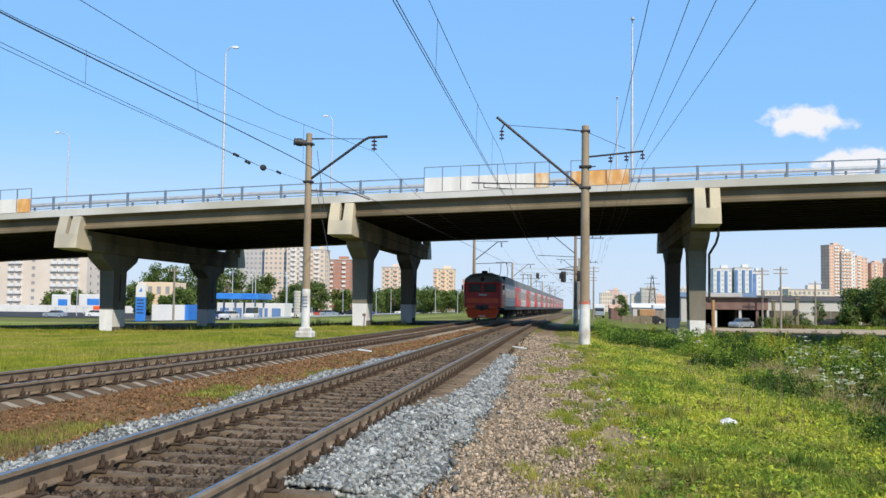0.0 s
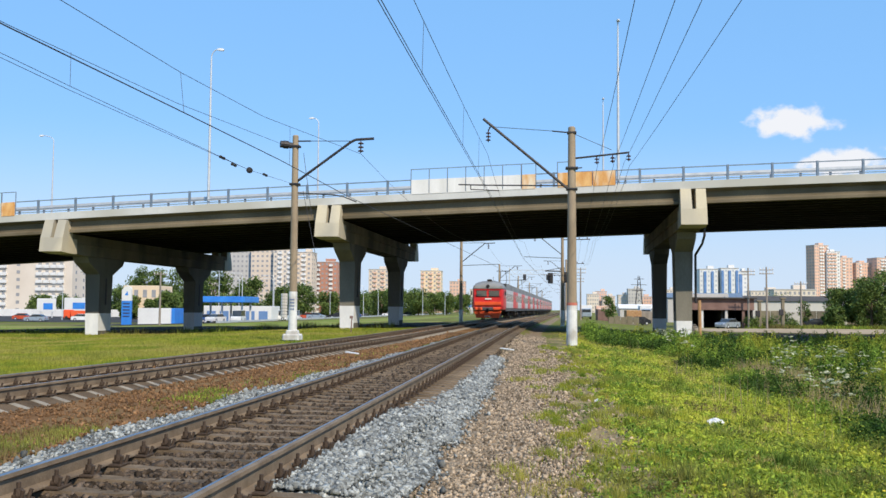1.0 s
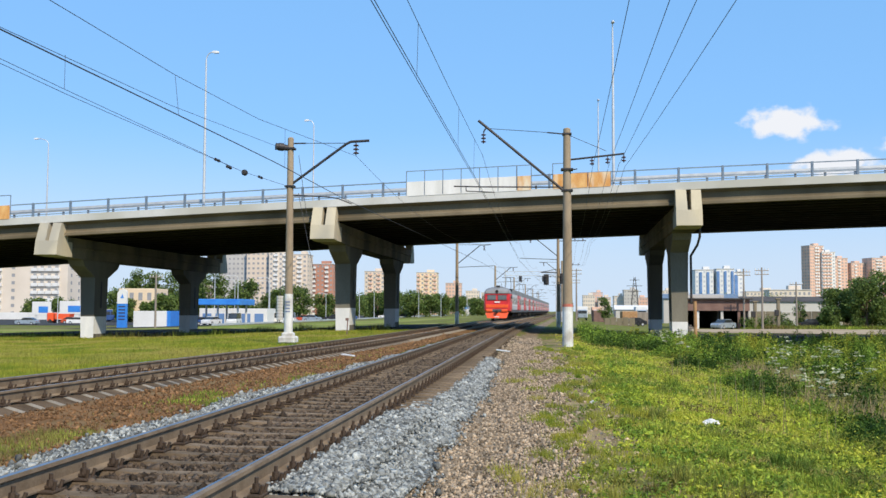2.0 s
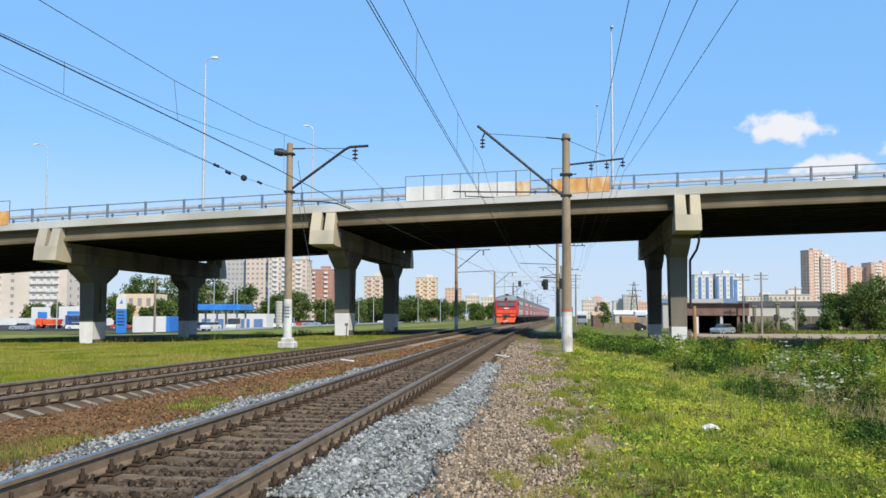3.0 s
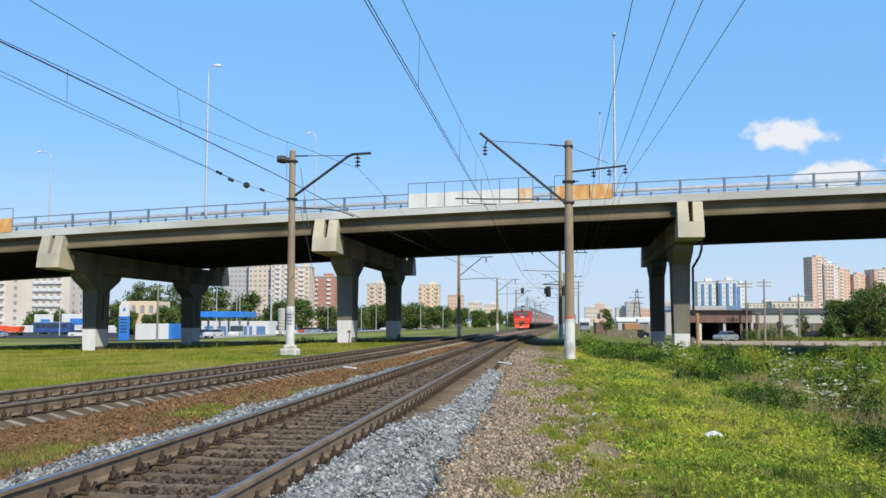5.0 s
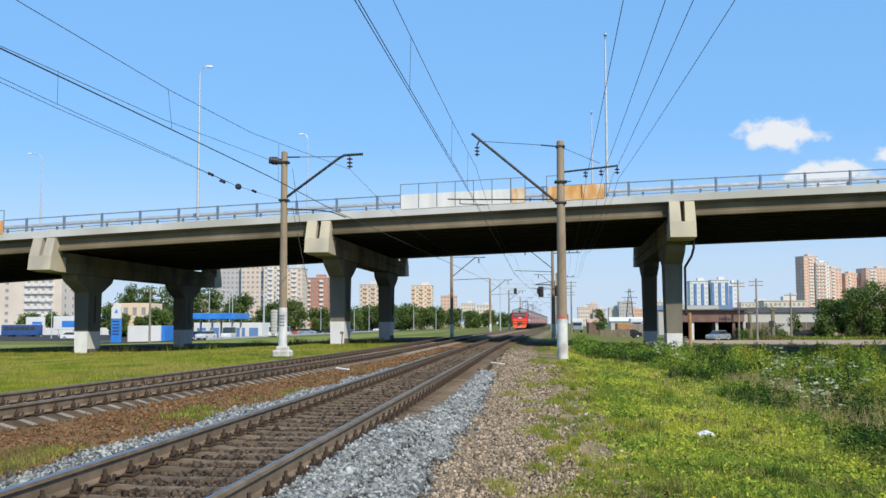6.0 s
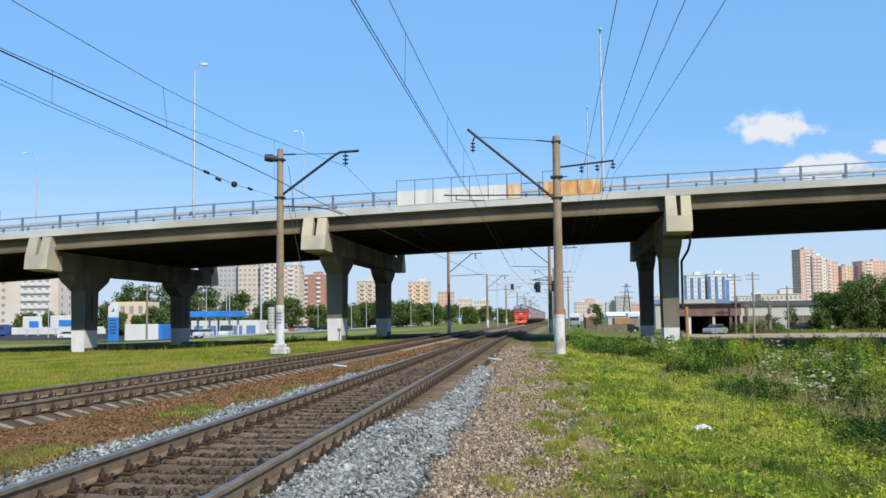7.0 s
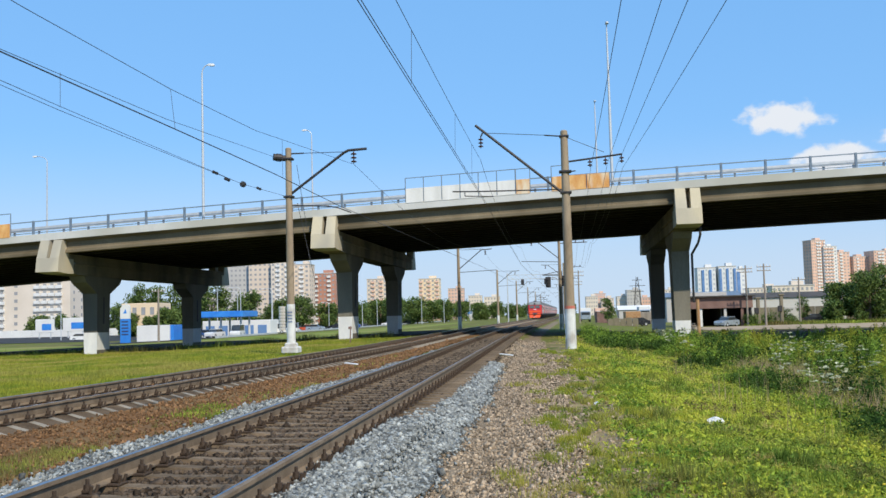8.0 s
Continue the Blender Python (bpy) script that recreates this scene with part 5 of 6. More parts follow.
def build_bag(x, y, s, label):
    """A crumpled thin bag."""
    v0, f0 = ico()
    bm = bmesh.new()
    vs = [bm.verts.new(p) for p in v0]
    for f in f0:
        bm.faces.new([vs[i] for i in f])
    bmesh.ops.subdivide_edges(bm, edges=bm.edges[:], cuts=3, use_grid_fill=True)
    for v in bm.verts:
        d = v.co.normalized()
        v.co = d * (1 + 0.45 * noise.noise(d * 2.3) + 0.15 * noise.noise(d * 7))
        v.co = Vector((v.co.x * 1.25 * s, v.co.y * 0.9 * s, max(v.co.z, -0.35) * 0.75 * s))
    me = bpy.data.meshes.new("plastic_bag")
    bm.to_mesh(me)
    bm.free()
    me.materials.append(M["plastic"])
    ob = new("plastic_bag", me)
    ob.matrix_basis = pose(x, y, float(land(x, y)) + 0.27 * s, 0, 0, 30)
    return tagged(ob, label, "plastic bag", "litter")


def build_tree(x, y, h, r, count, size, label="leafy green deciduous tree", name="tree", low=0.25, z=None):
    """Tapered trunk, limbs, and a crown of leaves in uneven clumps."""
    z = float(land(x, y)) if z is None else z
    t = thing(name, pose(x, y, z), label, name)
    s = Shape()
    tr = max(0.08, 0.03 * h)
    s.rod((0, 0, -0.3), (0.1, 0, h * 0.45), tr, tr * 0.6, 8).rod((0.1, 0, h * 0.45), (0.0, 0.1, h * 0.8), tr * 0.6, tr * 0.2, 7)
    clumps = []
    m = 26
    for i in range(m):
        a = rng.uniform(0, 2 * np.pi)
        k = rng.uniform(low, 0.95)
        wid = r * math.sqrt(max(0.1, 1 - ((k - 0.55) / 0.55) ** 2)) * rng.uniform(0.45, 0.8)
        c = (wid * math.cos(a), wid * math.sin(a), h * k)
        clumps.append((c, r * rng.uniform(0.34, 0.6)))
        s.rod((0.05, 0, h * k * 0.62), c, tr * 0.3, tr * 0.08, 5)
    part("trunk", s, M["bark"], t)
    per = count // m
    vs = []
    for c, cr in clumps:
        d = rng.normal(size=(per, 3))
        d /= np.linalg.norm(d, axis=1)[:, None]
        p = np.array(c) + d * cr * (0.3 + 0.75 * rng.random((per, 1))) * np.array([1, 1, 0.8])
        vs.append(p)
    p = np.concatenate(vs)
    n = len(p)
    quad = np.array([(-1, 0, 0), (0, -0.5, 0.12), (1, 0, 0), (0, 0.5, 0.12)])
    v = np.einsum("nij,kj->nki", turns(n), quad) * (size * rng.uniform(0.6, 1.3, n))[:, None, None] * 0.5 + p[:, None]
    v[..., 2] = np.maximum(v[..., 2], 0.05)
    crown = big_mesh("crown", v.reshape(-1, 3), 4 * np.arange(n)[:, None] + np.arange(4)[None], M["leaf"])
    part("crown", crown, None, t, "crown of small green leaves")
    return t


# ---- town around ----
M["plaster_beige"] = mat("beige_panel_wall", (0.64, 0.53, 0.43), (0.72, 0.61, 0.50), 0.1, 0.9, bump=0.1, fine=2)
M["plaster_pale"] = mat("pale_panel_wall", (0.66, 0.575, 0.48), (0.74, 0.655, 0.56), 0.1, 0.9, bump=0.1, fine=2)
M["plaster_grey"] = mat("grey_panel_wall", (0.46, 0.44, 0.42), (0.54, 0.52, 0.49), 0.1, 0.9, bump=0.1, fine=2)
M["plaster_cream"] = mat("cream_wall", (0.74, 0.58, 0.40), (0.80, 0.65, 0.47), 0.1, 0.9, bump=0.1, fine=2)
M["brick_red"] = mat("red_brick_wall", (0.42, 0.20, 0.14), (0.50, 0.26, 0.19), 0.2, 0.9, bump=0.1, fine=3)
M["brick_orange"] = mat("orange_brick_wall", (0.66, 0.41, 0.30), (0.74, 0.51, 0.40), 0.15, 0.9, bump=0.1, fine=3)
M["wall_white"] = mat("white_wall", (0.66, 0.66, 0.65), (0.76, 0.76, 0.75), 0.2, 0.85, bump=0.1, fine=3)
M["blue_glass"] = mat("blue_glazing", (0.10, 0.20, 0.42), (0.16, 0.28, 0.52), 0.3, 0.3, bump=0)
# grey base colour stands in for reflected sky and distance haze
M["far_glass"] = mat("sky_toned_window_glass", (0.26, 0.26, 0.27), (0.38, 0.38, 0.39), 0.3, 0.25, bump=0)
# pale grey-blue panes with little contrast to their walls
M["pale_glass"] = mat("pale_window_glass", (0.42, 0.46, 0.52), (0.52, 0.55, 0.60), 0.3, 0.3, bump=0)
M["blue_paint"] = mat("bright_blue_paint", (0.03, 0.18, 0.62), (0.05, 0.26, 0.72), 0.7, 0.45, bump=0.03)
M["navy_paint"] = mat("navy_paint", (0.03, 0.04, 0.10), (0.05, 0.06, 0.14), 1, 0.5, bump=0.03)
M["roof_dark"] = mat("dark_roofing", (0.06, 0.055, 0.05), (0.10, 0.09, 0.085), 0.5, 0.9, bump=0.2)
M["shed_brown"] = mat("brown_shed_cladding", (0.17, 0.10, 0.085), (0.24, 0.15, 0.125), 0.8, 0.8, bump=0.15)
M["wood_pole"] = mat("weathered_wood_pole", (0.22, 0.19, 0.16), (0.33, 0.29, 0.25), 1.5, 0.9, bump=0.3, streak=0.2)
M["tyre"] = mat("tyre_rubber", (0.02, 0.02, 0.02), (0.035, 0.035, 0.035), 5, 0.85)
M["silver_car"] = mat("silver_blue_car_paint", (0.40, 0.46, 0.52), (0.46, 0.52, 0.58), 2, 0.3, metal=0.5, bump=0)
M["white_car"] = mat("white_car_paint", (0.70, 0.71, 0.72), (0.78, 0.78, 0.78), 2, 0.3, bump=0)
M["dark_car"] = mat("black_car_paint", (0.02, 0.022, 0.028), (0.035, 0.037, 0.042), 2, 0.25, bump=0)
M["blue_car"] = mat("blue_car_paint", (0.03, 0.08, 0.24), (0.05, 0.11, 0.30), 2, 0.3, bump=0)
M["red_car"] = mat("red_car_paint", (0.48, 0.07, 0.03), (0.55, 0.10, 0.04), 2, 0.3, bump=0)


def build_block(name, x, y, w, d, top, floors, cols, wall, label, rz=0.0, side_cols=3, strips=None, balconies=(), z0=None, group="", bays=(), glass="far_glass", roof=True, blank=()):
    """A slab of flats: wall body, parapet, roof hut, a pane with sill for every window, loggias in some columns."""
    z0 = -2.2 if z0 is None else z0
    b = thing(name, pose(x, y, z0, 0, 0, rz), label, "building", group)
    h = top - z0
    part("wall", Shape().box((0, 0, h / 2), (w, d, h), 0.1), M[wall], b)
    if roof:
        part("parapet", Shape().box((0, 0, h + 0.2), (w + 0.5, d + 0.5, 0.5), 0.05), M["plaster_grey"], b)
        part("roof_hut", Shape().box((w * 0.15, 0, h + 1.4), (min(6, w * 0.35), min(5, d * 0.5), 2.2), 0.1), M[wall], b)
    fh = h / floors
    wp = Shape().box((0, 0, 0), (min(1.5, w / cols * 0.45), 0.14, fh * 0.42), 0).mesh("window", M[glass])
    ws = Shape().box((0, 0, 0), (0.14, 1.2, fh * 0.42), 0).mesh("window", M[glass])
    lg = Shape().box((0, 0, -fh * 0.22), (w / cols * 0.86, 0.9, fh * 0.42), 0).mesh("balcony", M[strips or "wall_white"])
    for c in bays:
        part("glazed_bay", Shape().box((-w / 2 + (c + 0.5) * w / cols, -d / 2 - 0.3, h / 2 - 0.5), (w / cols * 0.7, 0.8, h - 1.5), 0.1), M["blue_glass"], b, "blue glazed bay")
    for r in range(floors):
        zc = (r + 0.55) * fh
        for c in range(cols):
            xc = -w / 2 + (c + 0.5) * w / cols
            if c in bays or c in blank:
                continue
            part("window", wp, None, b).matrix_basis = pose(xc, -d / 2 - 0.02, zc)
            if c in balconies:
                part("balcony", lg, None, b).matrix_basis = pose(xc, -d / 2 - 0.45, zc - 0.1)
        for c in range(side_cols):
            yc = -d / 2 + (c + 0.5) * d / side_cols
            for sg in (-1, 1):
                part("window", ws, None, b).matrix_basis = pose(sg * (w / 2 + 0.02), yc, zc)
    return b


def build_car(x, y, rz, paint, label, z=None, van=False, length=4.3):
    z = float(land(x, y)) if z is None else z
    c = thing("car", pose(x, y, z, 0, 0, rz), label, "car", "parked cars")
    k = length / 4.3
    hh = 1.95 if van else 1.42
    lower = [(-2.12, 0.28), (-2.15, 0.62), (-2.05, 0.86), (-1.2 if not van else -1.5, 0.95), (1.9, 0.98), (2.12, 0.85), (2.15, 0.35), (2.05, 0.25), (-2.0, 0.25)]
    s = Shape().prism([(u * k, v) for u, v in lower], -0.86, 0.86, "y")
    part("body", s, M[paint], c)
    if van:
        up = [(-1.5, 0.95), (-0.95, hh - 0.08), (1.95, hh), (2.05, 0.95)]
    else:
        up = [(-1.15, 0.93), (-0.45, hh - 0.04), (0.95, hh), (1.75, 0.97)]
    part("cabin", Shape().prism([(u * k, v) for u, v in up], -0.74, 0.74, "y"), M["glass_dark"], c)
    part("roof", Shape().box(((up[1][0] + up[2][0]) / 2 * k, 0, hh + 0.01), ((up[2][0] - up[1][0]) * k, 1.5, 0.07), 0.03), M[paint], c)
    wh = Shape().rod((0, -0.1, 0), (0, 0.1, 0), 0.31, 0.31, 16).mesh("wheel", M["tyre"])
    rim = Shape().rod((0, -0.105, 0), (0, 0.105, 0), 0.18, 0.18, 10).mesh("rim", M["steel_zinc"])
    for u in (-1.32, 1.3):
        for sg in (-0.78, 0.78):
            o = part("wheel", wh, None, c)
            o.matrix_basis = pose(u * k, sg, 0.31)
            part("rim", rim, None, o)
    for sg in (-0.6, 0.6):
        part("headlight", Shape().box((-2.1 * k, sg, 0.7), (0.1, 0.32, 0.14), 0.02), M["lamp_head"], c)
        part("tail_light", Shape().box((2.12 * k, sg, 0.75), (0.1, 0.3, 0.16), 0.02), M["red_paint"], c)
    return c


def build_utility_pole(x, y, top, arms, label="weathered utility pole with crossarms"):
    z = float(land(x, y))
    p = thing("utility_pole", pose(x, y, z), label, "utility pole", "utility poles")
    h = top - z
    part("post", Shape().rod((0, 0, -0.4), (0, 0, h), 0.17, 0.11, 10), M["wood_pole"], p, smooth=True)
    for a in arms:
        o = part("crossarm", Shape().box((0, 0, h - a), (2.0, 0.12, 0.12), 0.02), M["wood_pole"], p)
        for dx in (-0.9, -0.45, 0.45, 0.9):
            part("insulator", Shape().rod((dx, 0, h - a + 0.06), (dx, 0, h - a + 0.34), 0.07, 0.05, 8), M["wall_white"], o)
    return p


def build_shed():
    z = -1.45
    s = thing("shed", pose(26.4, 156.5, z), "dark brown open-fronted shed with flat overhanging roof", "shed")
    part("roof", Shape().box((0, 2.7, 4.55), (10.2, 13.5, 0.22), 0.04), M["roof_dark"], s)
    part("fascia_board", Shape().box((0.1, -3.3, 3.6), (9.3, 0.3, 1.75), 0.03), M["shed_brown"], s, "brown fascia board")
    # Walls and floor inside go near-black: the interior's shade is in the colour.
    part("back_wall", Shape().box((0, 9.0, 2.0), (9.0, 0.25, 4.4), 0.03), M["roof_dark"], s)
    for x in (-4.5, 4.5):
        part("side_wall", Shape().box((x, 3.0, 2.0), (0.25, 12.2, 4.6), 0.03), M["roof_dark"], s)
    part("inner_wall", Shape().box((0.3, 3.2, 1.8), (0.2, 11.0, 4.0), 0.02), M["roof_dark"], s)
    part("earth_floor", Shape().box((0, 3.6, 0.03), (8.6, 10.5, 0.1), 0.01), M["soil"], s)
    for x, m_ in ((-2.9, "wall_white"), (0.7, "plaster_grey"), (3.2, "shed_brown")):
        part("post", Shape().box((x, -3.1, 1.3), (0.42, 0.3, 2.9), 0.03), M[m_], s)
    part("roof_box", Shape().box((-1.5, 0.5, 4.95), (6.0, 2.0, 0.6), 0.05), M["plaster_grey"], s)


def build_right_side():
    strip_x = np.linspace(20, 150, 40)
    v, f = [], []
    for i, x in enumerate(strip_x):
        a, b = 121 + 3 * math.sin(x * 0.11), 149 + 2 * math.sin(x * 0.17 + 1)
        for y in np.linspace(a, b, 6):
            v.append((x, y, float(land(x, y)) + 0.05))
    n = 6
    f = [(i * n + j, (i + 1) * n + j, (i + 1) * n + j + 1, i * n + j + 1) for i in range(39) for j in range(n - 1)]
    tagged(new("dirt_road", big_mesh("dirt_road", v, f, M["sand"])), "dusty pale dirt road and yard", "road", kind="structure")
    xs, ys = np.linspace(29.5, 95, 22), np.linspace(150, 178, 8)
    v = [(x, y + 1.5 * math.sin(x * 0.4), float(land(x, y)) + 0.045) for y in ys for x in xs]
    f = [(i * 22 + j, i * 22 + j + 1, i * 22 + j + 23, i * 22 + j + 22) for i in range(7) for j in range(21)]
    tagged(new("mown_verge", big_mesh("mown_verge", v, f, M["verge"], True)), "rough green verge between the dirt road and the yard wall", "verge", kind="structure")
    build_shed()
    build_car(26.6, 149.5, 50, "silver_car", "silver-blue sedan parked before the shed")
    build_car(42.8, 161.5, 175, "dark_car", "black car parked at the yard's edge", length=4.6)
    build_utility_pole(30.1, 152, 7.6, (0.5, 1.0))
    build_utility_pole(31.9, 148, 7.6, (0.45, 1.0))
    build_utility_pole(39.2, 158, 5.8, (0.4,))
    for x, y, h in ((31.9, 153, 4.0), (35.3, 153, 4.4)):
        g = thing("gate_pillar", pose(x, y, float(land(x, y))), "crumbling concrete gate pillar", "pillar", "gate pillars")
        part("shaft", Shape().box((0, 0, h / 2 - 0.2), (0.5, 0.42, h + 0.4), 0.12), M["crosshead"], g)
        part("cap", Shape().box((0, 0, h + 0.1), (0.85, 0.6, 0.25), 0.06), M["crosshead"], g)
        part("iron_box", Shape().box((-0.3, -0.3, h * 0.55), (0.6, 0.4, 0.9), 0.05), M["steel_dark"], g, "dark rusty switch box")
    ga = thing("yard_wall", pose(36.5, 172, -1.6), "pale concrete yard wall", "wall")
    for i in range(9):
        part("wall_panel", Shape().box((-2.6 + i * 2.5, 0, 1.7), (2.42, 0.2, 2.3), 0.04), M["crosshead"] if i % 3 else M["plaster_grey"], ga)
    wh = thing("warehouse", pose(48, 230, -1.8), "long low warehouse with dark roof", "building")
    part("wall", Shape().box((0, 0, 2.6), (34, 9, 5.2), 0.1), M["plaster_grey"], wh)
    part("roof", Shape().prism([(-4.9, 5.2), (0, 6.4), (4.9, 5.2)], -17.3, 17.3, "x"), M["roof_dark"], wh)
    bl = thing("warehouse", pose(34.5, 225, -1.8), "low workshop with blue-grey metal roof", "building")
    part("wall", Shape().box((0, 0, 2.9), (16, 8, 5.8), 0.1), M["plaster_grey"], bl)
    part("roof", Shape().prism([(-4.4, 5.8), (0, 6.9), (4.4, 5.8)], -8.2, 8.2, "x"), M["rail_blue"], bl)
    # concrete fence and trucks further off
    fe = thing("concrete_fence", pose(13.2, 172, -1.5), "weathered broken concrete fence", "fence")
    for i in range(5):
        part("fence_panel", Shape().box((-2.0 + i * 1.05, 0.15 * i, 0.6 + 0.15 * (i % 2)), (0.98, 0.14, 1.8), 0.03), M["crosshead"], fe)
    for x, y, c, l in ((9.4, 235, "wall_white", "white lorry parked beyond the weeds"), (14.3, 262, "brick_orange", "lorry with faded orange box"), (23.5, 240, "wall_white", "white box van in the far yard"), (27.8, 236, "plaster_grey", "grey box lorry in the far yard")):
        lo = thing("lorry", pose(x, y, -1.0), l, "lorry", "lorries")
        part("box", Shape().box((0, 1.2, 2.0), (2.6, 5.0, 2.5), 0.06), M[c], lo)
        part("cab", Shape().box((0, -2.3, 1.5), (2.3, 1.7, 2.0), 0.2), M["wall_white" if c != "wall_white" else "silver_car"], lo)
        part("windscreen", Shape().box((0, -3.14, 1.95), (1.9, 0.06, 0.7), 0.02), M["glass_dark"], lo)
        for wx in (-1.0, 1.0):
            for wy in (-2.2, 2.4):
                part("wheel", Shape().rod((wx - 0.12, wy, 0.48), (wx + 0.12, wy, 0.48), 0.48, n=14), M["tyre"], lo)
    ho = thing("warehouse", pose(23.5, 262, -1.6), "low white-roofed store building", "building")
    part("wall", Shape().box((0, 0, 1.6), (9, 6, 3.2), 0.05), M["plaster_grey"], ho)
    part("roof", Shape().prism([(-3.3, 3.2), (0, 4.3), (3.3, 3.2)], -4.8, 4.8, "x"), M["wall_white"], ho)
    for x, y, w, hgt, m_, lab in ((17.2, 200, 3.0, 2.6, "pipe_rust", "rust-brown steel container in the yard"), (20.4, 203, 3.2, 2.4, "wood_pole", "weathered timber crate stack in the yard"), (12.2, 214, 2.8, 2.5, "shed_brown", "brown steel container in the yard"), (30.6, 205, 3.4, 2.5, "pipe_rust", "rust-brown steel container behind the shed")):
        bx = thing("container", pose(x, y, float(land(x, y)), 0, 0, 7), lab, "container", "yard containers")
        part("body", Shape().box((0, 0, hgt / 2), (w, 2.4, hgt), 0.05), M[m_], bx)
        for k in range(9):
            part("rib", Shape().box((-w / 2 + (k + 0.5) * w / 9, -1.22, hgt / 2), (w / 22, 0.06, hgt - 0.3), 0.01), M[m_], bx)
        part("door_bar", Shape().rod((w / 2 + 0.04, -0.3, 0.2), (w / 2 + 0.04, -0.3, hgt - 0.2), 0.03, n=6), M["steel_zinc"], bx)
    build_car(16.0, 176, 20, "dark_car", "dark car parked by the broken fence")
    build_car(24.6, 168, 160, "red_car", "dull red car parked beside the yard")
    # heap of rubble and planks beside the pier
    hp = thing("rubble_heap", pose(17.5, 122, float(land(17.5, 122))), "grey heap of rubble and broken planks", "rubble")
    for i in range(9):
        part("plank", Shape().box((0, 0, 0.15 + 0.1 * i), (2.2 - 0.1 * i, 0.2, 0.08), 0.01, rz=37 * i), M["wood_pole"], hp)
    # towers
    build_block("tower_block", 103.5, 652, 11.5, 12, 27.5, 10, 5, "wall_white", "white tower block with blue glazed bays", bays=(1, 3), side_cols=2, glass="pale_glass", group="blue and white towers")
    build_block("tower_block", 116.2, 650, 11.0, 12, 28.0, 10, 5, "wall_white", "white tower block with blue glazed bays", bays=(0, 2, 4), side_cols=2, glass="pale_glass", group="blue and white towers")
    build_block("tower_block", 125.5, 656, 6.0, 12, 26.0, 10, 2, "wall_white", "narrow white tower block with blue glazed bays", bays=(0,), side_cols=2, glass="pale_glass", group="blue and white towers")
    build_block("apartment_block", 121, 505, 20, 12, 11.6, 4, 9, "plaster_pale", "long low beige apartment block", side_cols=2)
    build_block("apartment_block", 137, 640, 20, 12, 13.5, 5, 9, "plaster_pale", "long low pale apartment block", side_cols=2)
    build_block("tower_block", 250.4, 948.0, 15.5, 12.0, 62.0, 22, 6, "brick_orange", "tall orange brick tower with pale loggias", rz=24, strips="wall_white", balconies=(2, 3, 5), side_cols=3)
    build_block("tower_block", 261.8, 951.0, 12.75, 16.5, 56.1, 19, 4, "wall_white", "white and orange tower with banded loggias", rz=12, strips="brick_orange", balconies=(0, 1, 2), side_cols=3)
    build_block("tower_block", 275.2, 960.0, 13.5, 16.5, 50.9, 18, 4, "brick_orange", "orange brick tower with white loggias", rz=12, strips="wall_white", balconies=(1,), side_cols=3)
    build_block("tower_block", 291.0, 963.0, 18.0, 16.5, 46.4, 16, 6, "brick_orange", "orange brick tower with pale loggias", rz=25, strips="wall_white", balconies=(1,), side_cols=3)
    build_block("tower_block", 315.0, 960.0, 27.0, 16.5, 50.9, 18, 8, "brick_orange", "broad orange brick tower with white loggias", rz=14, strips="wall_white", balconies=(1, 2), side_cols=3)
    build_block("tower_block", 346.5, 967.5, 30.0, 16.5, 51.6, 18, 9, "brick_orange", "broad orange brick tower with white loggias", rz=8, strips="wall_white", balconies=(2, 3), side_cols=3)
    for i in range(13):
        x = 42 + i * 8.2 + 1.5 * math.sin(i * 2.1)
        top = 15.0 + 3.2 * math.sin(i * 1.9) + 0.25 * i
        build_block("apartment_block", x, 900 + 40 * math.sin(i * 1.3), 10.5 + 3 * math.sin(i * 3.3), 14, top, max(4, int(top / 2.6)), 5, ("plaster_pale", "brick_orange", "plaster_beige", "plaster_pale", "plaster_grey")[i % 5], "distant apartment block on the hazy skyline", side_cols=2, glass="pale_glass" if i % 2 else "far_glass")
    py = thing("pylon", pose(65, 705, -2), "distant steel lattice power pylon", "pylon")
    s = Shape()
    for sx, sy in ((-1, -1), (1, -1), (1, 1), (-1, 1)):
        s.rod((sx * 3, sy * 3, 0), (sx * 0.5, sy * 0.5, 27), 0.2, 0.14, 5)
    for k in range(7):
        z = k * 3.9
        w = 3 - 2.5 * z / 27
        for q in ((-1, 1), (1, -1)):
            s.rod((q[0] * w, -w, z), (q[1] * w * 0.85, -w * 0.85, z + 3.9), 0.11, n=4)
    part("lattice", s, M["steel_dark"], py)
    for z, w in ((17, 4.5), (21, 5.5), (25, 3.5)):
        part("crossarm", Shape().rod((-w, 0, z), (w, 0, z), 0.18, n=5), M["steel_dark"], py)
    for x, y, h, r, c in ((46.0, 161, 6.4, 2.6, 5200), (49.6, 158, 7.6, 3.0, 7000), (54.0, 160, 8.8, 3.6, 8500), (51.2, 164, 8.2, 3.0, 6000), (58.6, 158, 8.6, 3.5, 7000), (63.5, 161, 8.0, 3.4, 5000), (44.2, 158, 3.2, 1.7, 2200)):
        build_tree(x, y, h, r, c, 0.42, "dense dark green bushy tree at the yard", low=0.08)
    build_tree(41.2, 164, 4.6, 1.1, 1100, 0.3, "small young tree at the yard", low=0.1)
    for x, y, h, r in ((30.6, 152.5, 1.6, 1.2), (33.4, 154, 1.9, 1.4), (36.8, 155, 1.4, 1.3), (39.0, 166, 2.4, 1.3)):
        build_tree(x, y, h, r, 900, 0.26, "low green bush on the verge", "bush", low=0.05)
    build_tree(12.0, 192, 5.0, 1.4, 1600, 0.35, "narrow green tree beyond the weeds", low=0.15)
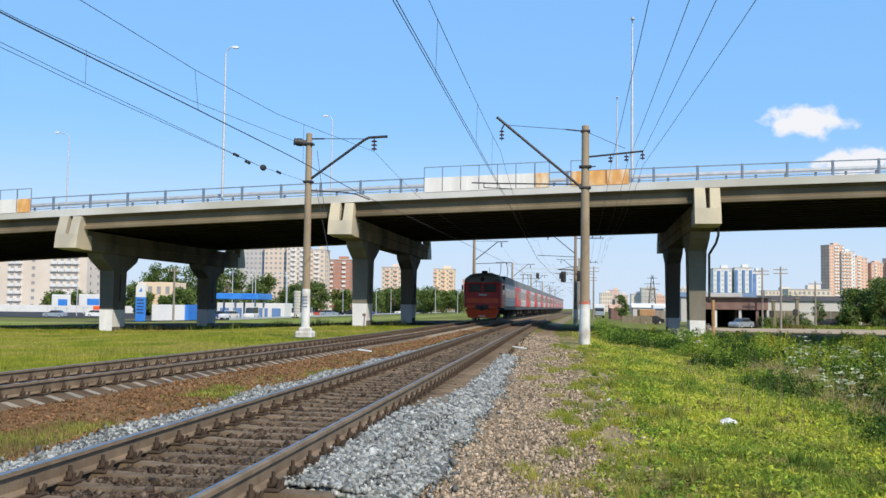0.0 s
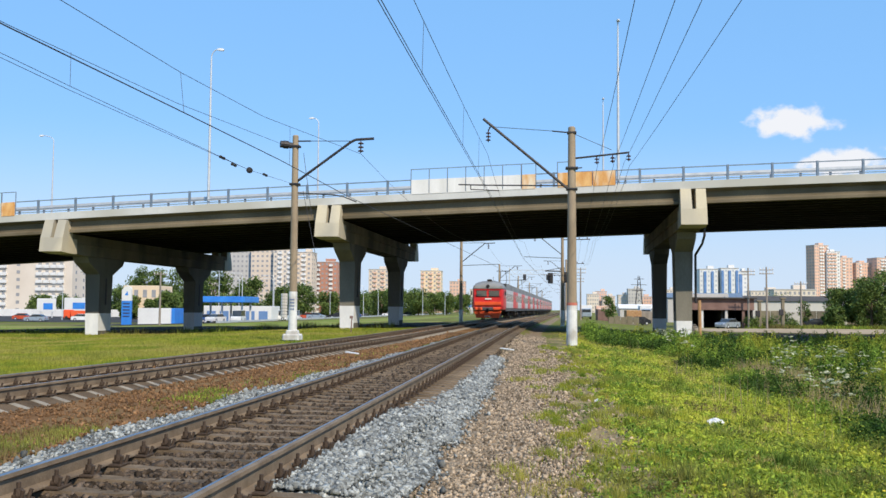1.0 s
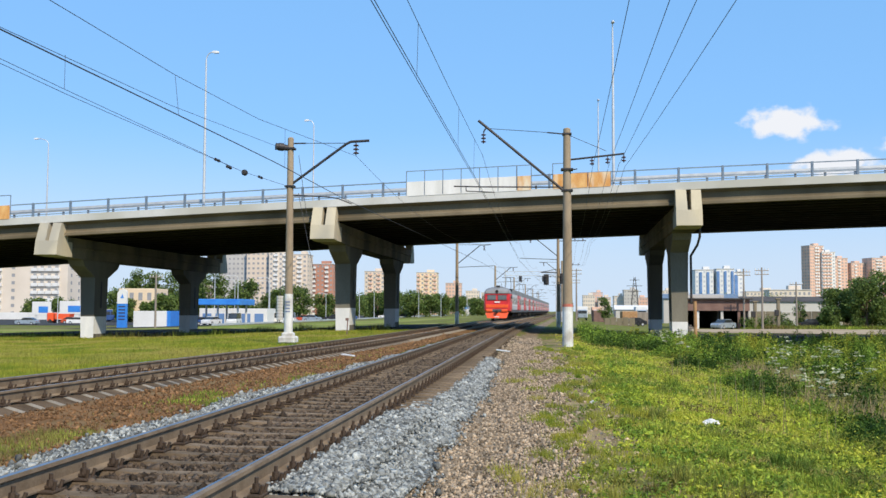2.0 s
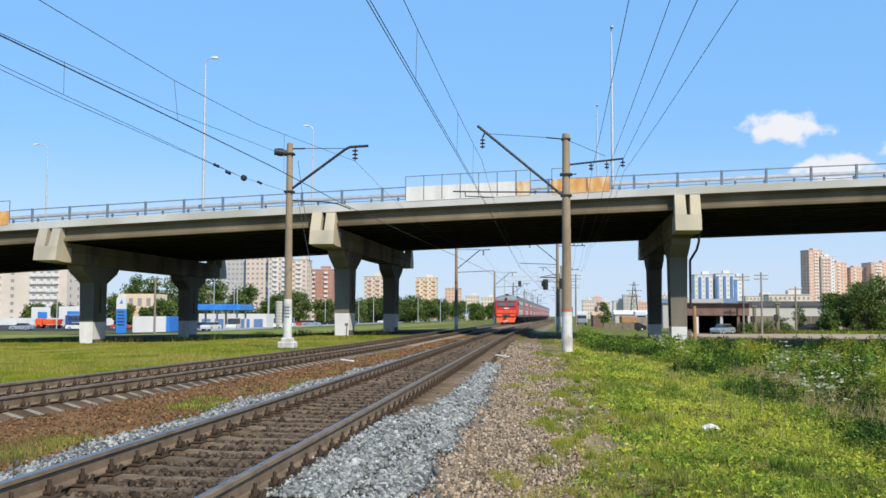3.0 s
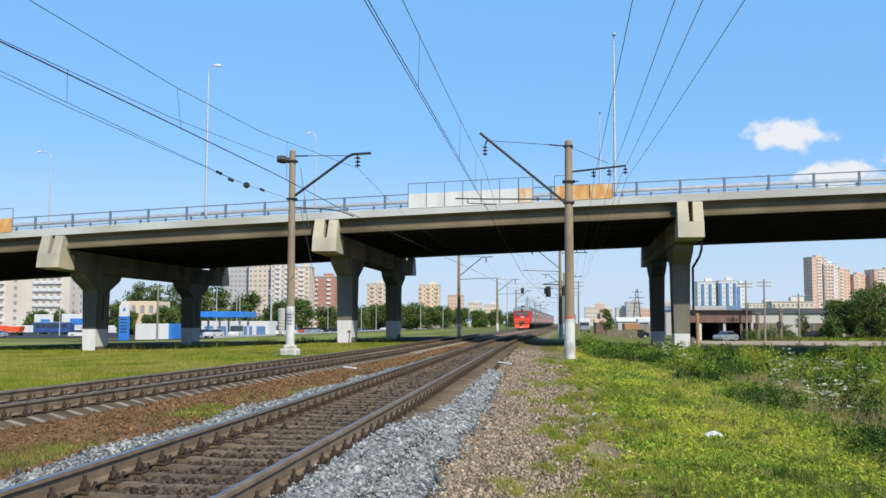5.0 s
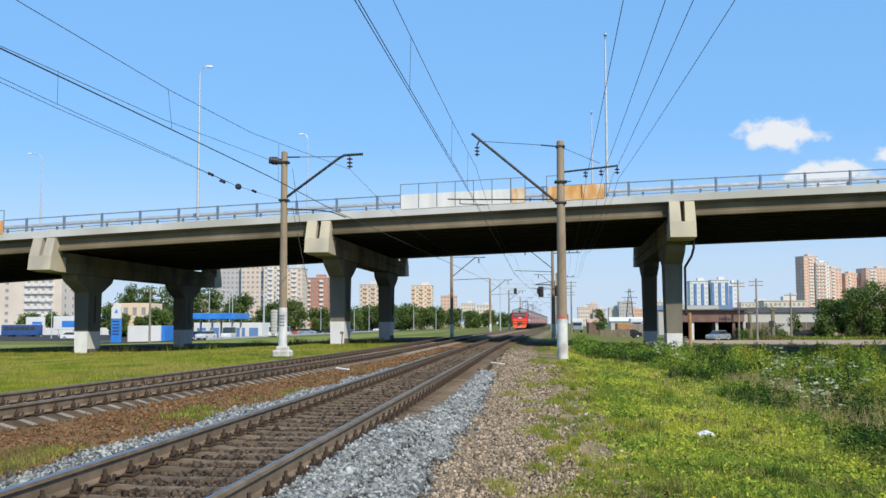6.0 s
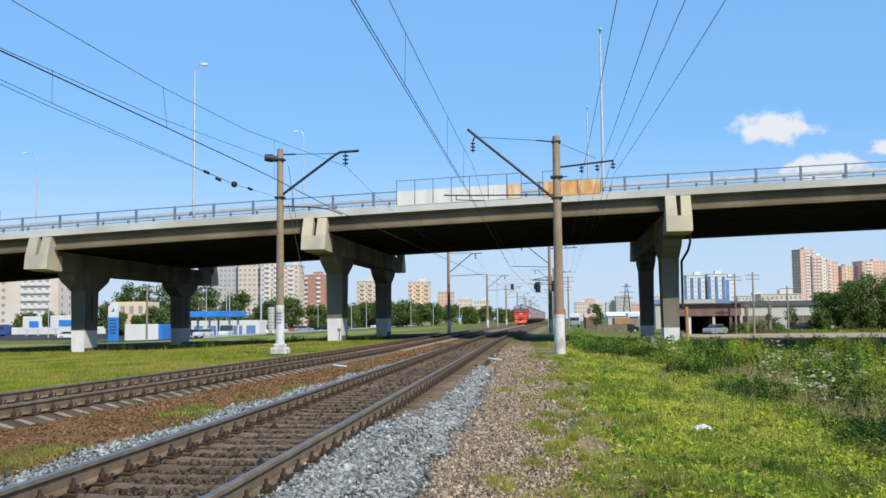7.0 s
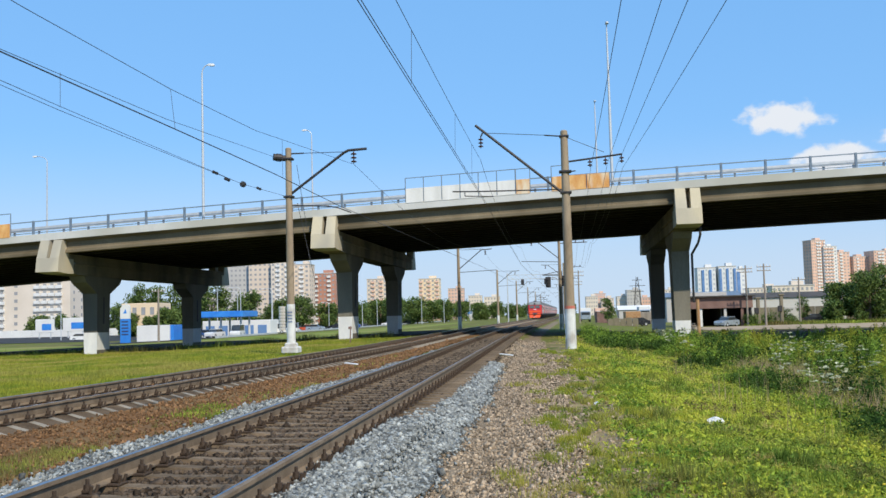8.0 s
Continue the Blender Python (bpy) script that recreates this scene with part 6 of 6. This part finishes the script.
    for x, y, h, r in ((8.6, 330, 5, 2), (52, 320, 7, 4), (60, 330, 8, 4), (68, 325, 7, 4), (76, 335, 8, 5), (64, 300, 5, 3), (45, 260, 5, 3)):
        build_tree(x, y, h, r, 700, 0.7, "distant green tree on the skyline")


def build_left_side():
    for x0, x1, y0 in ((-330, -72, 178), (-72, -52, 142)):
        xs, ys = np.linspace(x0, x1, 4), np.arange(y0, 620, 12.0)
        v = [(x, y, float(land(x, y)) + 0.06) for y in ys for x in xs]
        f = [(i * 4 + j, i * 4 + j + 1, i * 4 + j + 5, i * 4 + j + 4) for i in range(len(ys) - 1) for j in range(3)]
        tagged(new("road", big_mesh("road", v, f, M["asphalt"])), "grey asphalt road and forecourt beyond the grass", "road", kind="structure")
    rr = thing("road_guardrail", pose(-51, 0, -1.75), "grey roadside guard rail along the far road", "guard rail")
    part("rail", Shape().box((0, 340, 0.6), (0.12, 380, 0.32), 0.02), M["steel_zinc"], rr)
    pm = Shape().box((0, 0, 0.2), (0.12, 0.14, 0.9), 0.01).mesh("post", M["steel_zinc"])
    for y in np.arange(152, 530, 8.0):
        part("post", pm, None, rr).matrix_basis = pose(0.1, y, 0)
    for xa, xb, ya, yb in ((-52, -13, 111, 330), (-150, -52, 111, 141)):
        xs, ys = np.linspace(xa, xb, 12), np.linspace(ya, yb, 24)
        v = [(x + 0.5 * math.sin(y * 0.4) + float(bend(y)), y, float(land(x, y)) + 0.035) for y in ys for x in xs]
        f = [(i * 12 + j, i * 12 + j + 1, i * 12 + j + 13, i * 12 + j + 12) for i in range(23) for j in range(11)]
        tagged(new("mown_verge", big_mesh("mown_verge", v, f, M["verge"], True)), "bright green mown verge between the railway and the far road", "verge", kind="structure")
    # filling station
    sg = thing("price_sign", pose(-65.5, 150, -1.95), "tall rounded blue and white filling station sign", "sign")
    prof = [(-0.78, 0), (0.78, 0), (0.78, 5.9), (0.6, 6.2), (0.2, 6.35), (-0.4, 6.2), (-0.78, 5.7)]
    part("blue_board", Shape().prism([(a, min(b, 4.05)) for a, b in prof[:2]] + [(0.78, 4.05), (-0.78, 4.05)], -0.2, 0.2, "y"), M["blue_paint"], sg, "bright blue lower board")
    part("white_board", Shape().prism([(-0.78, 4.06), (0.78, 4.06)] + prof[2:], -0.2, 0.2, "y"), M["wall_white"], sg, "white rounded top board")
    for k in range(5):
        part("price_bar", Shape().box((0, -0.215, 3.6 - 0.5 * k), (1.1, 0.02, 0.2), 0), M["navy_paint"], sg, "dark price bar")
    part("emblem", Shape().prism([(-0.3, 4.9), (0.3, 4.9), (0.1, 5.6)], -0.22, -0.2, "y"), M["blue_paint"], sg, "plain blue emblem shape")
    ca = thing("filling_station_canopy", pose(-56.8, 172, -1.95), "blue filling station canopy on posts", "canopy")
    part("canopy_roof", Shape().box((0, 0, 4.5), (9.6, 9, 1.05), 0.08), M["blue_paint"], ca)
    for x in (-3.6, 0.2, 3.8):
        for y in (-2.5, 2.5):
            part("post", Shape().box((x, y, 2.0), (0.3, 0.3, 4.0), 0.02), M["wall_white"], ca)
    sh = thing("filling_station_shop", pose(-57.5, 184, -1.95), "white and blue filling station shop", "building")
    part("wall", Shape().box((0, 0, 1.7), (13, 6, 3.4), 0.05), M["wall_white"], sh)
    for i in range(5):
        part("window", Shape().box((-5 + i * 2.5, -3.02, 1.5), (1.7, 0.1, 1.9), 0.02), M["blue_glass"], sh)
    ww = thing("car_wash", pose(-64.5, 161, -1.95), "white box building with a blue end", "building")
    part("wall", Shape().box((0, 0, 1.45), (5.6, 5, 2.9), 0.05), M["wall_white"], ww)
    part("blue_end", Shape().box((3.1, 0.2, 1.45), (0.6, 4.6, 2.9), 0.04), M["blue_paint"], ww, "bright blue end wall")
    build_block("house", -96, 232, 8.7, 9, 6.2, 2, 4, "plaster_cream", "cream two-storey house behind trees", side_cols=2, roof=False)
    build_block("apartment_block", -106, 302, 11, 10, 7.4, 3, 6, "plaster_pale", "pale low apartment block", side_cols=2)
    build_block("apartment_block", -233, 405, 70, 14, 26.5, 9, 22, "plaster_pale", "long nine-storey pale panel apartment block with stacked balconies", balconies=(0, 1, 3, 4, 11, 12, 17, 18, 19, 20), blank=(2, 5, 10, 13, 15, 16, 21), side_cols=2)
    build_block("apartment_block", -194.5, 620, 19, 15, 38, 13, 7, "plaster_grey", "tall grey apartment tower", side_cols=3)
    build_block("apartment_block", -177.5, 616, 15, 15, 38, 13, 5, "plaster_beige", "tall beige apartment tower", side_cols=3)
    build_block("apartment_block", -163.5, 612, 12, 15, 37.5, 13, 4, "plaster_pale", "tall pale apartment tower with loggias", balconies=(1, 3), side_cols=3)
    build_block("apartment_block", -151.5, 618, 10, 15, 36, 13, 3, "plaster_beige", "tall beige apartment tower", balconies=(1,), side_cols=3)
    build_block("apartment_block", -144.5, 646, 17, 14, 31.2, 11, 6, "brick_red", "red brick apartment tower with pale loggias", balconies=(1, 4), side_cols=3)
    build_block("apartment_block", -118.5, 705, 14.5, 14, 28.8, 10, 5, "plaster_beige", "beige apartment tower with brown loggias", balconies=(1, 3), side_cols=3, strips="brick_orange")
    build_block("apartment_block", -87, 755, 15.5, 14, 29.8, 10, 5, "plaster_cream", "yellow cream apartment tower with orange loggias", balconies=(0, 2, 4), side_cols=3, strips="brick_orange")
    build_block("apartment_block", -80, 905, 14, 14, 26, 9, 5, "brick_orange", "distant orange brick apartment tower", side_cols=3)
    build_block("apartment_block", -63, 910, 12, 14, 19, 7, 5, "plaster_pale", "distant pale apartment block", side_cols=3)
    build_block("apartment_block", -48, 915, 14, 14, 17.5, 6, 5, "plaster_pale", "distant pale apartment block", side_cols=3)
    # billboards
    for x, y, w, top, c in ((-43.5, 470, 8.5, 4.5, "blue_paint"), (-36.2, 472, 4.6, 4.5, "wall_white"), (-118, 240, 6.5, 3.0, "wall_white"), (-126, 240, 5, 2.8, "wall_white")):
        bb = thing("billboard", pose(x, y, -2), "roadside billboard panel on posts", "billboard", "billboards")
        part("board", Shape().box((0, 0, top + 0.6), (w, 0.3, 3.4), 0.05), M[c], bb)
        part("picture", Shape().box((0.1 * w, -0.17, top + 0.3), (w * 0.5, 0.03, 1.6), 0), M["blue_paint" if c != "blue_paint" else "wall_white"], bb, "plain coloured shape")
        for sx in (-0.3, 0.3):
            part("post", Shape().rod((sx * w, 0.1, 0), (sx * w, 0.1, top), 0.15, n=8), M["steel_zinc"], bb)
    for x, y, rz, p, van, l in ((-92, 190, 185, "white_car", False, "white sedan on the far road"), (-56.5, 166, 80, "white_car", False, "white car at the filling station"),
                                (-52.2, 165, 95, "white_car", True, "white van at the filling station"), (-59, 168, 60, "blue_car", False, "blue car at the filling station"), (-54.5, 192, 20, "blue_car", True, "blue van on the far road"), (-51.5, 187, 180, "white_car", True, "white van on the far road"), (-52.5, 200, 0, "white_car", True, "white minibus on the far road"),
                                (-56, 230, 5, "red_car", False, "red car on the far road"), (-53, 226, 185, "silver_car", False, "silver car on the far road"), (-53, 250, 5, "dark_car", False, "dark car on the far road"), (-54, 262, 5, "white_car", True, "white van on the far road"), (-50.5, 258, 5, "blue_car", False, "blue car on the far road"),
                                (-52.5, 330, 5, "white_car", False, "white car far along the road"), (-52.5, 345, 5, "silver_car", True, "grey van far along the road"), (-52, 372, 5, "dark_car", False, "dark car far along the road"), (-66, 166, 15, "white_car", False, "white car by the car wash")):
        build_car(x, y, rz, p, l, float(land(x, y)) + 0.06, van)
    fe = thing("site_fence", pose(-140, 275, -1.95), "long white site fence", "fence")
    for i in range(22):
        part("fence_panel", Shape().box((-34 + i * 3.0, 0, 1.1), (2.94, 0.12, 2.2), 0.03), M["wall_white"], fe)
    for x, y, h in ((-67.5, 200, 11), (-63.8, 204, 10.4), (-57.5, 206, 10), (-73.5, 198, 10.6), (-55.6, 300, 10.2), (-48.5, 305, 10), (-41, 330, 10), (-34.5, 340, 10), (-30, 400, 10), (-79, 250, 11), (-70, 250, 10.7), (-66, 300, 8.4), (-104, 205, 8), (-51, 300, 9), (-51, 380, 9)):
        la = thing("street_lamp", pose(x, y, -1.95), "grey roadside street lamp with curved arm", "street lamp", "roadside lamps")
        part("mast", Shape().rod((0, 0, -0.3), (0, 0, h - 0.8), 0.12, 0.07, 8), M["steel_zinc"], la)
        part("arm", Shape().pipe([(0, 0, h - 0.8), (-0.15, 0, h - 0.3), (-0.6, 0, h), (-1.8, 0, h)], 0.06, 6), M["steel_zinc"], la)
        part("lamp_head", Shape().box((-2.1, 0, h - 0.03), (0.8, 0.3, 0.15), 0.04), M["lamp_head"], la)
    for x, y, h, r in ((-108, 262, 13.5, 5.5), (-99, 268, 14.5, 6), (-114, 275, 13, 5), (-90, 262, 13.5, 5), (-83, 270, 11, 5), (-84, 215, 6, 2.6), (-98, 226, 5, 2.6), (-91, 224, 4.5, 2.2), (-87, 330, 10, 5), (-80, 322, 10.5, 5), (-73, 330, 8, 4), (-94, 340, 9, 4.5), (-105, 335, 8, 4),
                       (-66, 345, 8, 4.5), (-60, 360, 9, 4.5), (-54, 352, 9.5, 4.5), (-47, 365, 9, 4.5), (-52, 380, 10, 4), (-42, 372, 8, 4), (-40, 400, 9, 4), (-35, 420, 8, 4), (-29, 450, 7, 4), (-33, 500, 8, 5), (-25, 520, 8, 5), (-17, 540, 7, 5), (-11, 560, 7, 5),
                       (-132, 300, 9, 5), (-145, 290, 6, 4), (-160, 300, 6, 4), (-120, 310, 10, 5), (-72, 400, 9, 5), (-64, 410, 9, 5)):
        build_tree(x, y, h, r, 4600, 0.75, "leafy green roadside tree", low=0.15)
    for x, y in ((-61.5, 128), (-54.5, 136), (-66.5, 140)):
        build_utility_pole(x, y, 6.2, (0.4,), "weathered grey post with crossarm")


ROLLING = []


def build_traffic():
    """A bus, a lorry and a red car that roll along the far road."""
    b = thing("bus", pose(-72, 236, -1.88), "blue city bus on the far road", "bus")
    part("body", Shape().box((0, 0, 1.7), (9.6, 2.5, 2.6), 0.15), M["blue_car"], b)
    part("roof", Shape().box((0, 0, 3.04), (8.3, 2.3, 0.12), 0.04), M["plaster_grey"], b)
    for i in range(6):
        part("window", Shape().box((-3.4 + i * 1.35, -1.26, 2.15), (1.15, 0.05, 0.85), 0.02), M["glass_dark"], b)
    part("windscreen", Shape().box((-4.31, 0, 2.1), (0.05, 2.2, 1.2), 0.02), M["glass_dark"], b)
    for wx in (-2.7, 2.5):
        for wy in (-1.1, 1.1):
            part("wheel", Shape().rod((wx, wy - 0.14, 0.46), (wx, wy + 0.14, 0.46), 0.46, n=16), M["tyre"], b)
    t = thing("lorry", pose(-75, 210, -1.88), "orange tipper lorry on the far road", "lorry")
    part("tipper_body", Shape().prism([(-0.6, 0.9), (2.6, 0.9), (2.9, 2.1), (-0.8, 2.1)], -1.1, 1.1, "y"), M["train_orange"], t)
    part("cab", Shape().box((-1.7, 0, 1.35), (1.5, 2.1, 1.9), 0.15), M["train_orange"], t)
    part("windscreen", Shape().box((-2.46, 0, 1.75), (0.05, 1.8, 0.7), 0.02), M["glass_dark"], t)
    part("chassis", Shape().box((0.4, 0, 0.65), (5.4, 0.9, 0.25), 0.03), M["steel_dark"], t)
    for wx in (-1.7, 1.2, 2.1):
        for wy in (-0.95, 0.95):
            part("wheel", Shape().rod((wx, wy - 0.14, 0.44), (wx, wy + 0.14, 0.44), 0.44, n=16), M["tyre"], t)
    c = build_car(-90, 205, 180, "red_car", "red hatchback rolling along the far road", -1.88)
    w = build_car(-90, 185, 0, "silver_car", "silver sedan rolling along the far road", -1.88)
    ROLLING.extend((b, t, c, w))


# ---- small things along the line ----
def build_line_details():
    sb = thing("signal", pose(float(near_x(118)) + 4.0, 118, 0), "black railway signal hung on a steel bracket", "signal")
    part("bracket", Shape().rod((0, 0, 5.7), (-2.2, 0, 5.75), 0.07, n=6).rod((0, 0, 6.2), (-2.0, 0, 5.8), 0.04, n=6).rod((0, 0, -0.5), (0, 0, 6.2), 0.16, 0.13, 10), M["steel_dark"], sb)
    for x, z in ((-1.55, 4.9), (0.25, 5.0)):
        h = part("signal_head", Shape().box((x, -0.1, z), (0.62, 0.22, 1.25), 0.05), M["steel_dark"], sb)
        for k in (-0.35, 0.0, 0.35):
            part("lens_hood", Shape().rod((x, -0.2, z + k), (x, -0.45, z + k), 0.13, 0.14, 10), M["steel_dark"], h)
    gx = float(near_x(190))
    ga = thing("signal_gantry", pose(gx, 190, 0), "light steel lattice gantry carrying signals over the tracks", "gantry")
    for x in (-7.0, 2.7):
        part("post", Shape().box((x, 0, 4.4), (0.22, 0.22, 9.4), 0.02), M["steel_zinc"], ga)
    for z in (7.9, 8.7):
        part("chord", Shape().box((-2.15, 0, z), (9.5, 0.1, 0.1), 0.01), M["steel_zinc"], ga)
    for k in range(12):
        x = -6.7 + k * 0.8
        part("lattice_bar", Shape().rod((x, 0, 7.95 if k % 2 else 8.65), (x + 0.8, 0, 8.65 if k % 2 else 7.95), 0.03, n=5), M["steel_zinc"], ga)
    for x in (-4.1, 0.3):
        hd = part("signal_head", Shape().box((x, -0.2, 7.3), (0.6, 0.25, 1.1), 0.05), M["steel_dark"], ga)
        part("walkway", Shape().box((x, 0.1, 6.55), (1.5, 0.8, 0.06), 0.01).rod((x - 0.7, 0, 6.55), (x - 0.7, 0, 7.9), 0.03, n=5).rod((x + 0.7, 0, 6.55), (x + 0.7, 0, 7.9), 0.03, n=5), M["steel_zinc"], hd)
    for yy in (105, 160, 215):
        fx = float(near_x(yy)) + 4.0
        fb = thing("feeder_bracket", pose(fx, yy, 0), "steel feeder bracket with insulators on a pole", "bracket", "feeder brackets")
        part("beam", Shape().rod((0, 0, 8.55), (2.9, 0, 8.6), 0.05, n=6), M["steel_dark"], fb)
        for x in (0.9, 1.75, 2.6):
            part("insulator", insulator((x, 0, 8.9), 2, 0.14, 0.1), M["insulator"], fb)
    for x, y, top in ((6.6, 190, 9.2), (8.6, 250, 9.2)):
        build_utility_pole(x, y, top, (0.3, 1.0), "slim line-side pole with crossarms")
    pk = thing("marker_post", pose(-11.5, 58, float(land(-11.5, 58))), "short rusty marker post in the grass", "post")
    part("post", Shape().rod((0, 0, -0.2), (0.06, 0, 1.05), 0.035, n=8).box((0.03, -0.02, 1.0), (0.2, 0.05, 0.16), 0.02), M["shed_brown"], pk)
    for x, y, s, rz, lab in ((-1.42, 36.5, (0.6, 0.12, 0.04), -35, "pale plank lying beside the track"), (-5.9, 30.0, (0.5, 0.1, 0.04), -30, "pale plank lying between the tracks")):
        w = thing("plank", pose(x, y, float(land(x, y)) + 0.12, 0, 4, rz), lab, "plank")
        part("board", Shape().box((0, 0, 0), s, 0.01), M["whitewash"], w)
    ru = thing("plank", pose(4.2, 33, float(land(4.2, 33)) + 0.06, 0, 3, -35), "thin stick lying in the grass", "stick")
    part("board", Shape().rod((-0.4, 0, 0), (0.4, 0, 0.02), 0.015, n=6), M["bark"], ru)
    # clouds far away over the town
    for i, (x, y, z, w, h, seed) in enumerate(((722, 3000, 562, 400, 165, 1.0), (860, 3000, 440, 430, 135, 4.0), (1050, 3000, 490, 180, 90, 7.0))):
        me = big_mesh("cloud", [(-w / 2, 0, -h / 2), (w / 2, 0, -h / 2), (w / 2, 0, h / 2), (-w / 2, 0, h / 2)], [(0, 1, 2, 3)], cloud_material(w, h, seed))
        ob = new("backdrop_cloud", me)
        ob.matrix_basis = pose(x, y, z, 0, 0, -math.degrees(math.atan2(x, y)))
        ob.visible_shadow = False
        tagged(ob, "small soft white cumulus cloud in the sky", "cloud", kind="structure")


def cloud_material(w, h, seed):
    m = bpy.data.materials.new("cloud")
    m.use_nodes = True
    t = m.node_tree
    n, link = t.nodes, t.links.new
    n.remove(n["Principled BSDF"])
    co = n.new("ShaderNodeTexCoord")
    mp = n.new("ShaderNodeMapping")
    mp.inputs["Scale"].default_value = (2 / w, 1, 2 / h)
    link(co.outputs["Object"], mp.inputs[0])
    ln = n.new("ShaderNodeVectorMath")
    ln.operation = "LENGTH"
    link(mp.outputs[0], ln.inputs[0])
    mp2 = n.new("ShaderNodeMapping")
    mp2.inputs["Location"].default_value = (seed, seed * 2, 0)
    mp2.inputs["Scale"].default_value = (1 / 60, 1, 1 / 45)
    link(co.outputs["Object"], mp2.inputs[0])
    ns = n.new("ShaderNodeTexNoise")
    ns.inputs["Scale"].default_value = 1.0
    ns.inputs["Detail"].default_value = 5
    link(mp2.outputs[0], ns.inputs["Vector"])
    a = n.new("ShaderNodeMath")
    a.operation = "MULTIPLY_ADD"
    a.inputs[1].default_value = 1.15
    link(ns.outputs[0], a.inputs[0])
    sub = n.new("ShaderNodeMath")
    sub.operation = "SUBTRACT"
    sub.inputs[0].default_value = 0.4
    link(ln.outputs["Value"], sub.inputs[1])
    link(sub.outputs[0], a.inputs[2])
    r = n.new("ShaderNodeMapRange")
    r.inputs[1].default_value, r.inputs[2].default_value = 0.28, 0.62
    r.interpolation_type = "SMOOTHSTEP"
    link(a.outputs[0], r.inputs[0])
    em = n.new("ShaderNodeEmission")
    em.inputs[0].default_value = (0.93, 0.95, 1.0, 1)
    em.inputs[1].default_value = 0.97
    tr = n.new("ShaderNodeBsdfTransparent")
    mx = n.new("ShaderNodeMixShader")
    link(r.outputs[0], mx.inputs[0])
    link(tr.outputs[0], mx.inputs[1])
    link(em.outputs[0], mx.inputs[2])
    link(mx.outputs[0], n["Material Output"].inputs[0])
    return m


def motions():
    for i, car in enumerate(TRAIN):
        walk(car, [(t, car_pose(START + 10.1 + 20.2 * i + SPEED * t)) for t in np.arange(0, 8.01, 0.5)])
    bus, lorry, red, silver = ROLLING
    walk(bus, [(t, pose(x, 236, -1.88, 0, 0, 0)) for t, x in ((0, -90.5), (3, -112.2), (3.6, -116.7), (4.4, -118.3), (5.1, -121.8), (5.8, -126.1), (6.2, -128.7), (6.6, -131.5), (7.2, -136.4), (8, -143.9))])
    walk(lorry, [(t, pose(x, 210, -1.88, 0, 0, 0)) for t, x in ((0, -99.8), (1.6, -105.1), (2.8, -107.9), (3.6, -110.6), (4.4, -114.2), (5.1, -118.8), (5.8, -124.7), (8, -143.4))])
    walk(red, [(t, pose(x, 205, -1.88, 0, 0, 180)) for t, x in ((0, -124.8), (1.2, -110.4), (2.8, -91.5), (3.2, -87.6), (3.8, -84.2), (4.6, -82.6), (8, -82.6))])
    walk(silver, [(t, pose(x, 185, -1.88, 0, 0, 0)) for t, x in ((0, -98.3), (2, -100.0), (3.5, -101.7), (4.4, -104.0), (5.5, -109.9), (8, -126.3))])


build_ground()
build_beds()
build_track(near_x, "railway track on concrete sleepers with rusty rails and crushed stone", -2.0, 74, 420)
build_track(left_x, "second railway track on pale concrete sleepers curving alongside", 6.0, 74, 400, True)
build_bridge()
for lx_, ly_, lh_, lo_, lt_ in ((-23.75, 0.9, 11.2, 0.75, "tall slender zinc street lamp on the bridge"), (4.8, 0.9, 11.2, -0.1, "tall slender zinc street lamp on the bridge"), (-53.2, WIDTH - 0.9, 12.1, -1.9, "slender street lamp on the far side of the bridge"), (-24.2, WIDTH - 0.9, 12.0, -0.9, "slender street lamp on the far side of the bridge"), (4.75, WIDTH - 0.9, 12.2, -0.1, "slender street lamp on the far side of the bridge")):
    build_street_lamp(lx_, ly_, lh_, lo_, lt_, 90 if lx_ > 4 else 0)
build_left_pole()
build_right_pole()
for yy in (105, 160, 215, 270, 325, 380):
    build_far_pole(float(left_x(yy)) - 2.6, yy, 1, 8.4)
    build_far_pole(float(near_x(yy)) + 4.0, yy, -1, 9.2)
build_wires()
build_train()
build_right_side()
build_left_side()
build_traffic()
build_line_details()
build_bag(2.69, 16.3, 0.115, "crumpled white plastic bag in the grass")
build_bag(0.95, 18.5, 0.06, "small scrap of white plastic in the grass")
build_bag(12.5, 36, 0.16, "white plastic scrap among the weeds")
build_stones()
build_grass()
build_weeds()
motions()
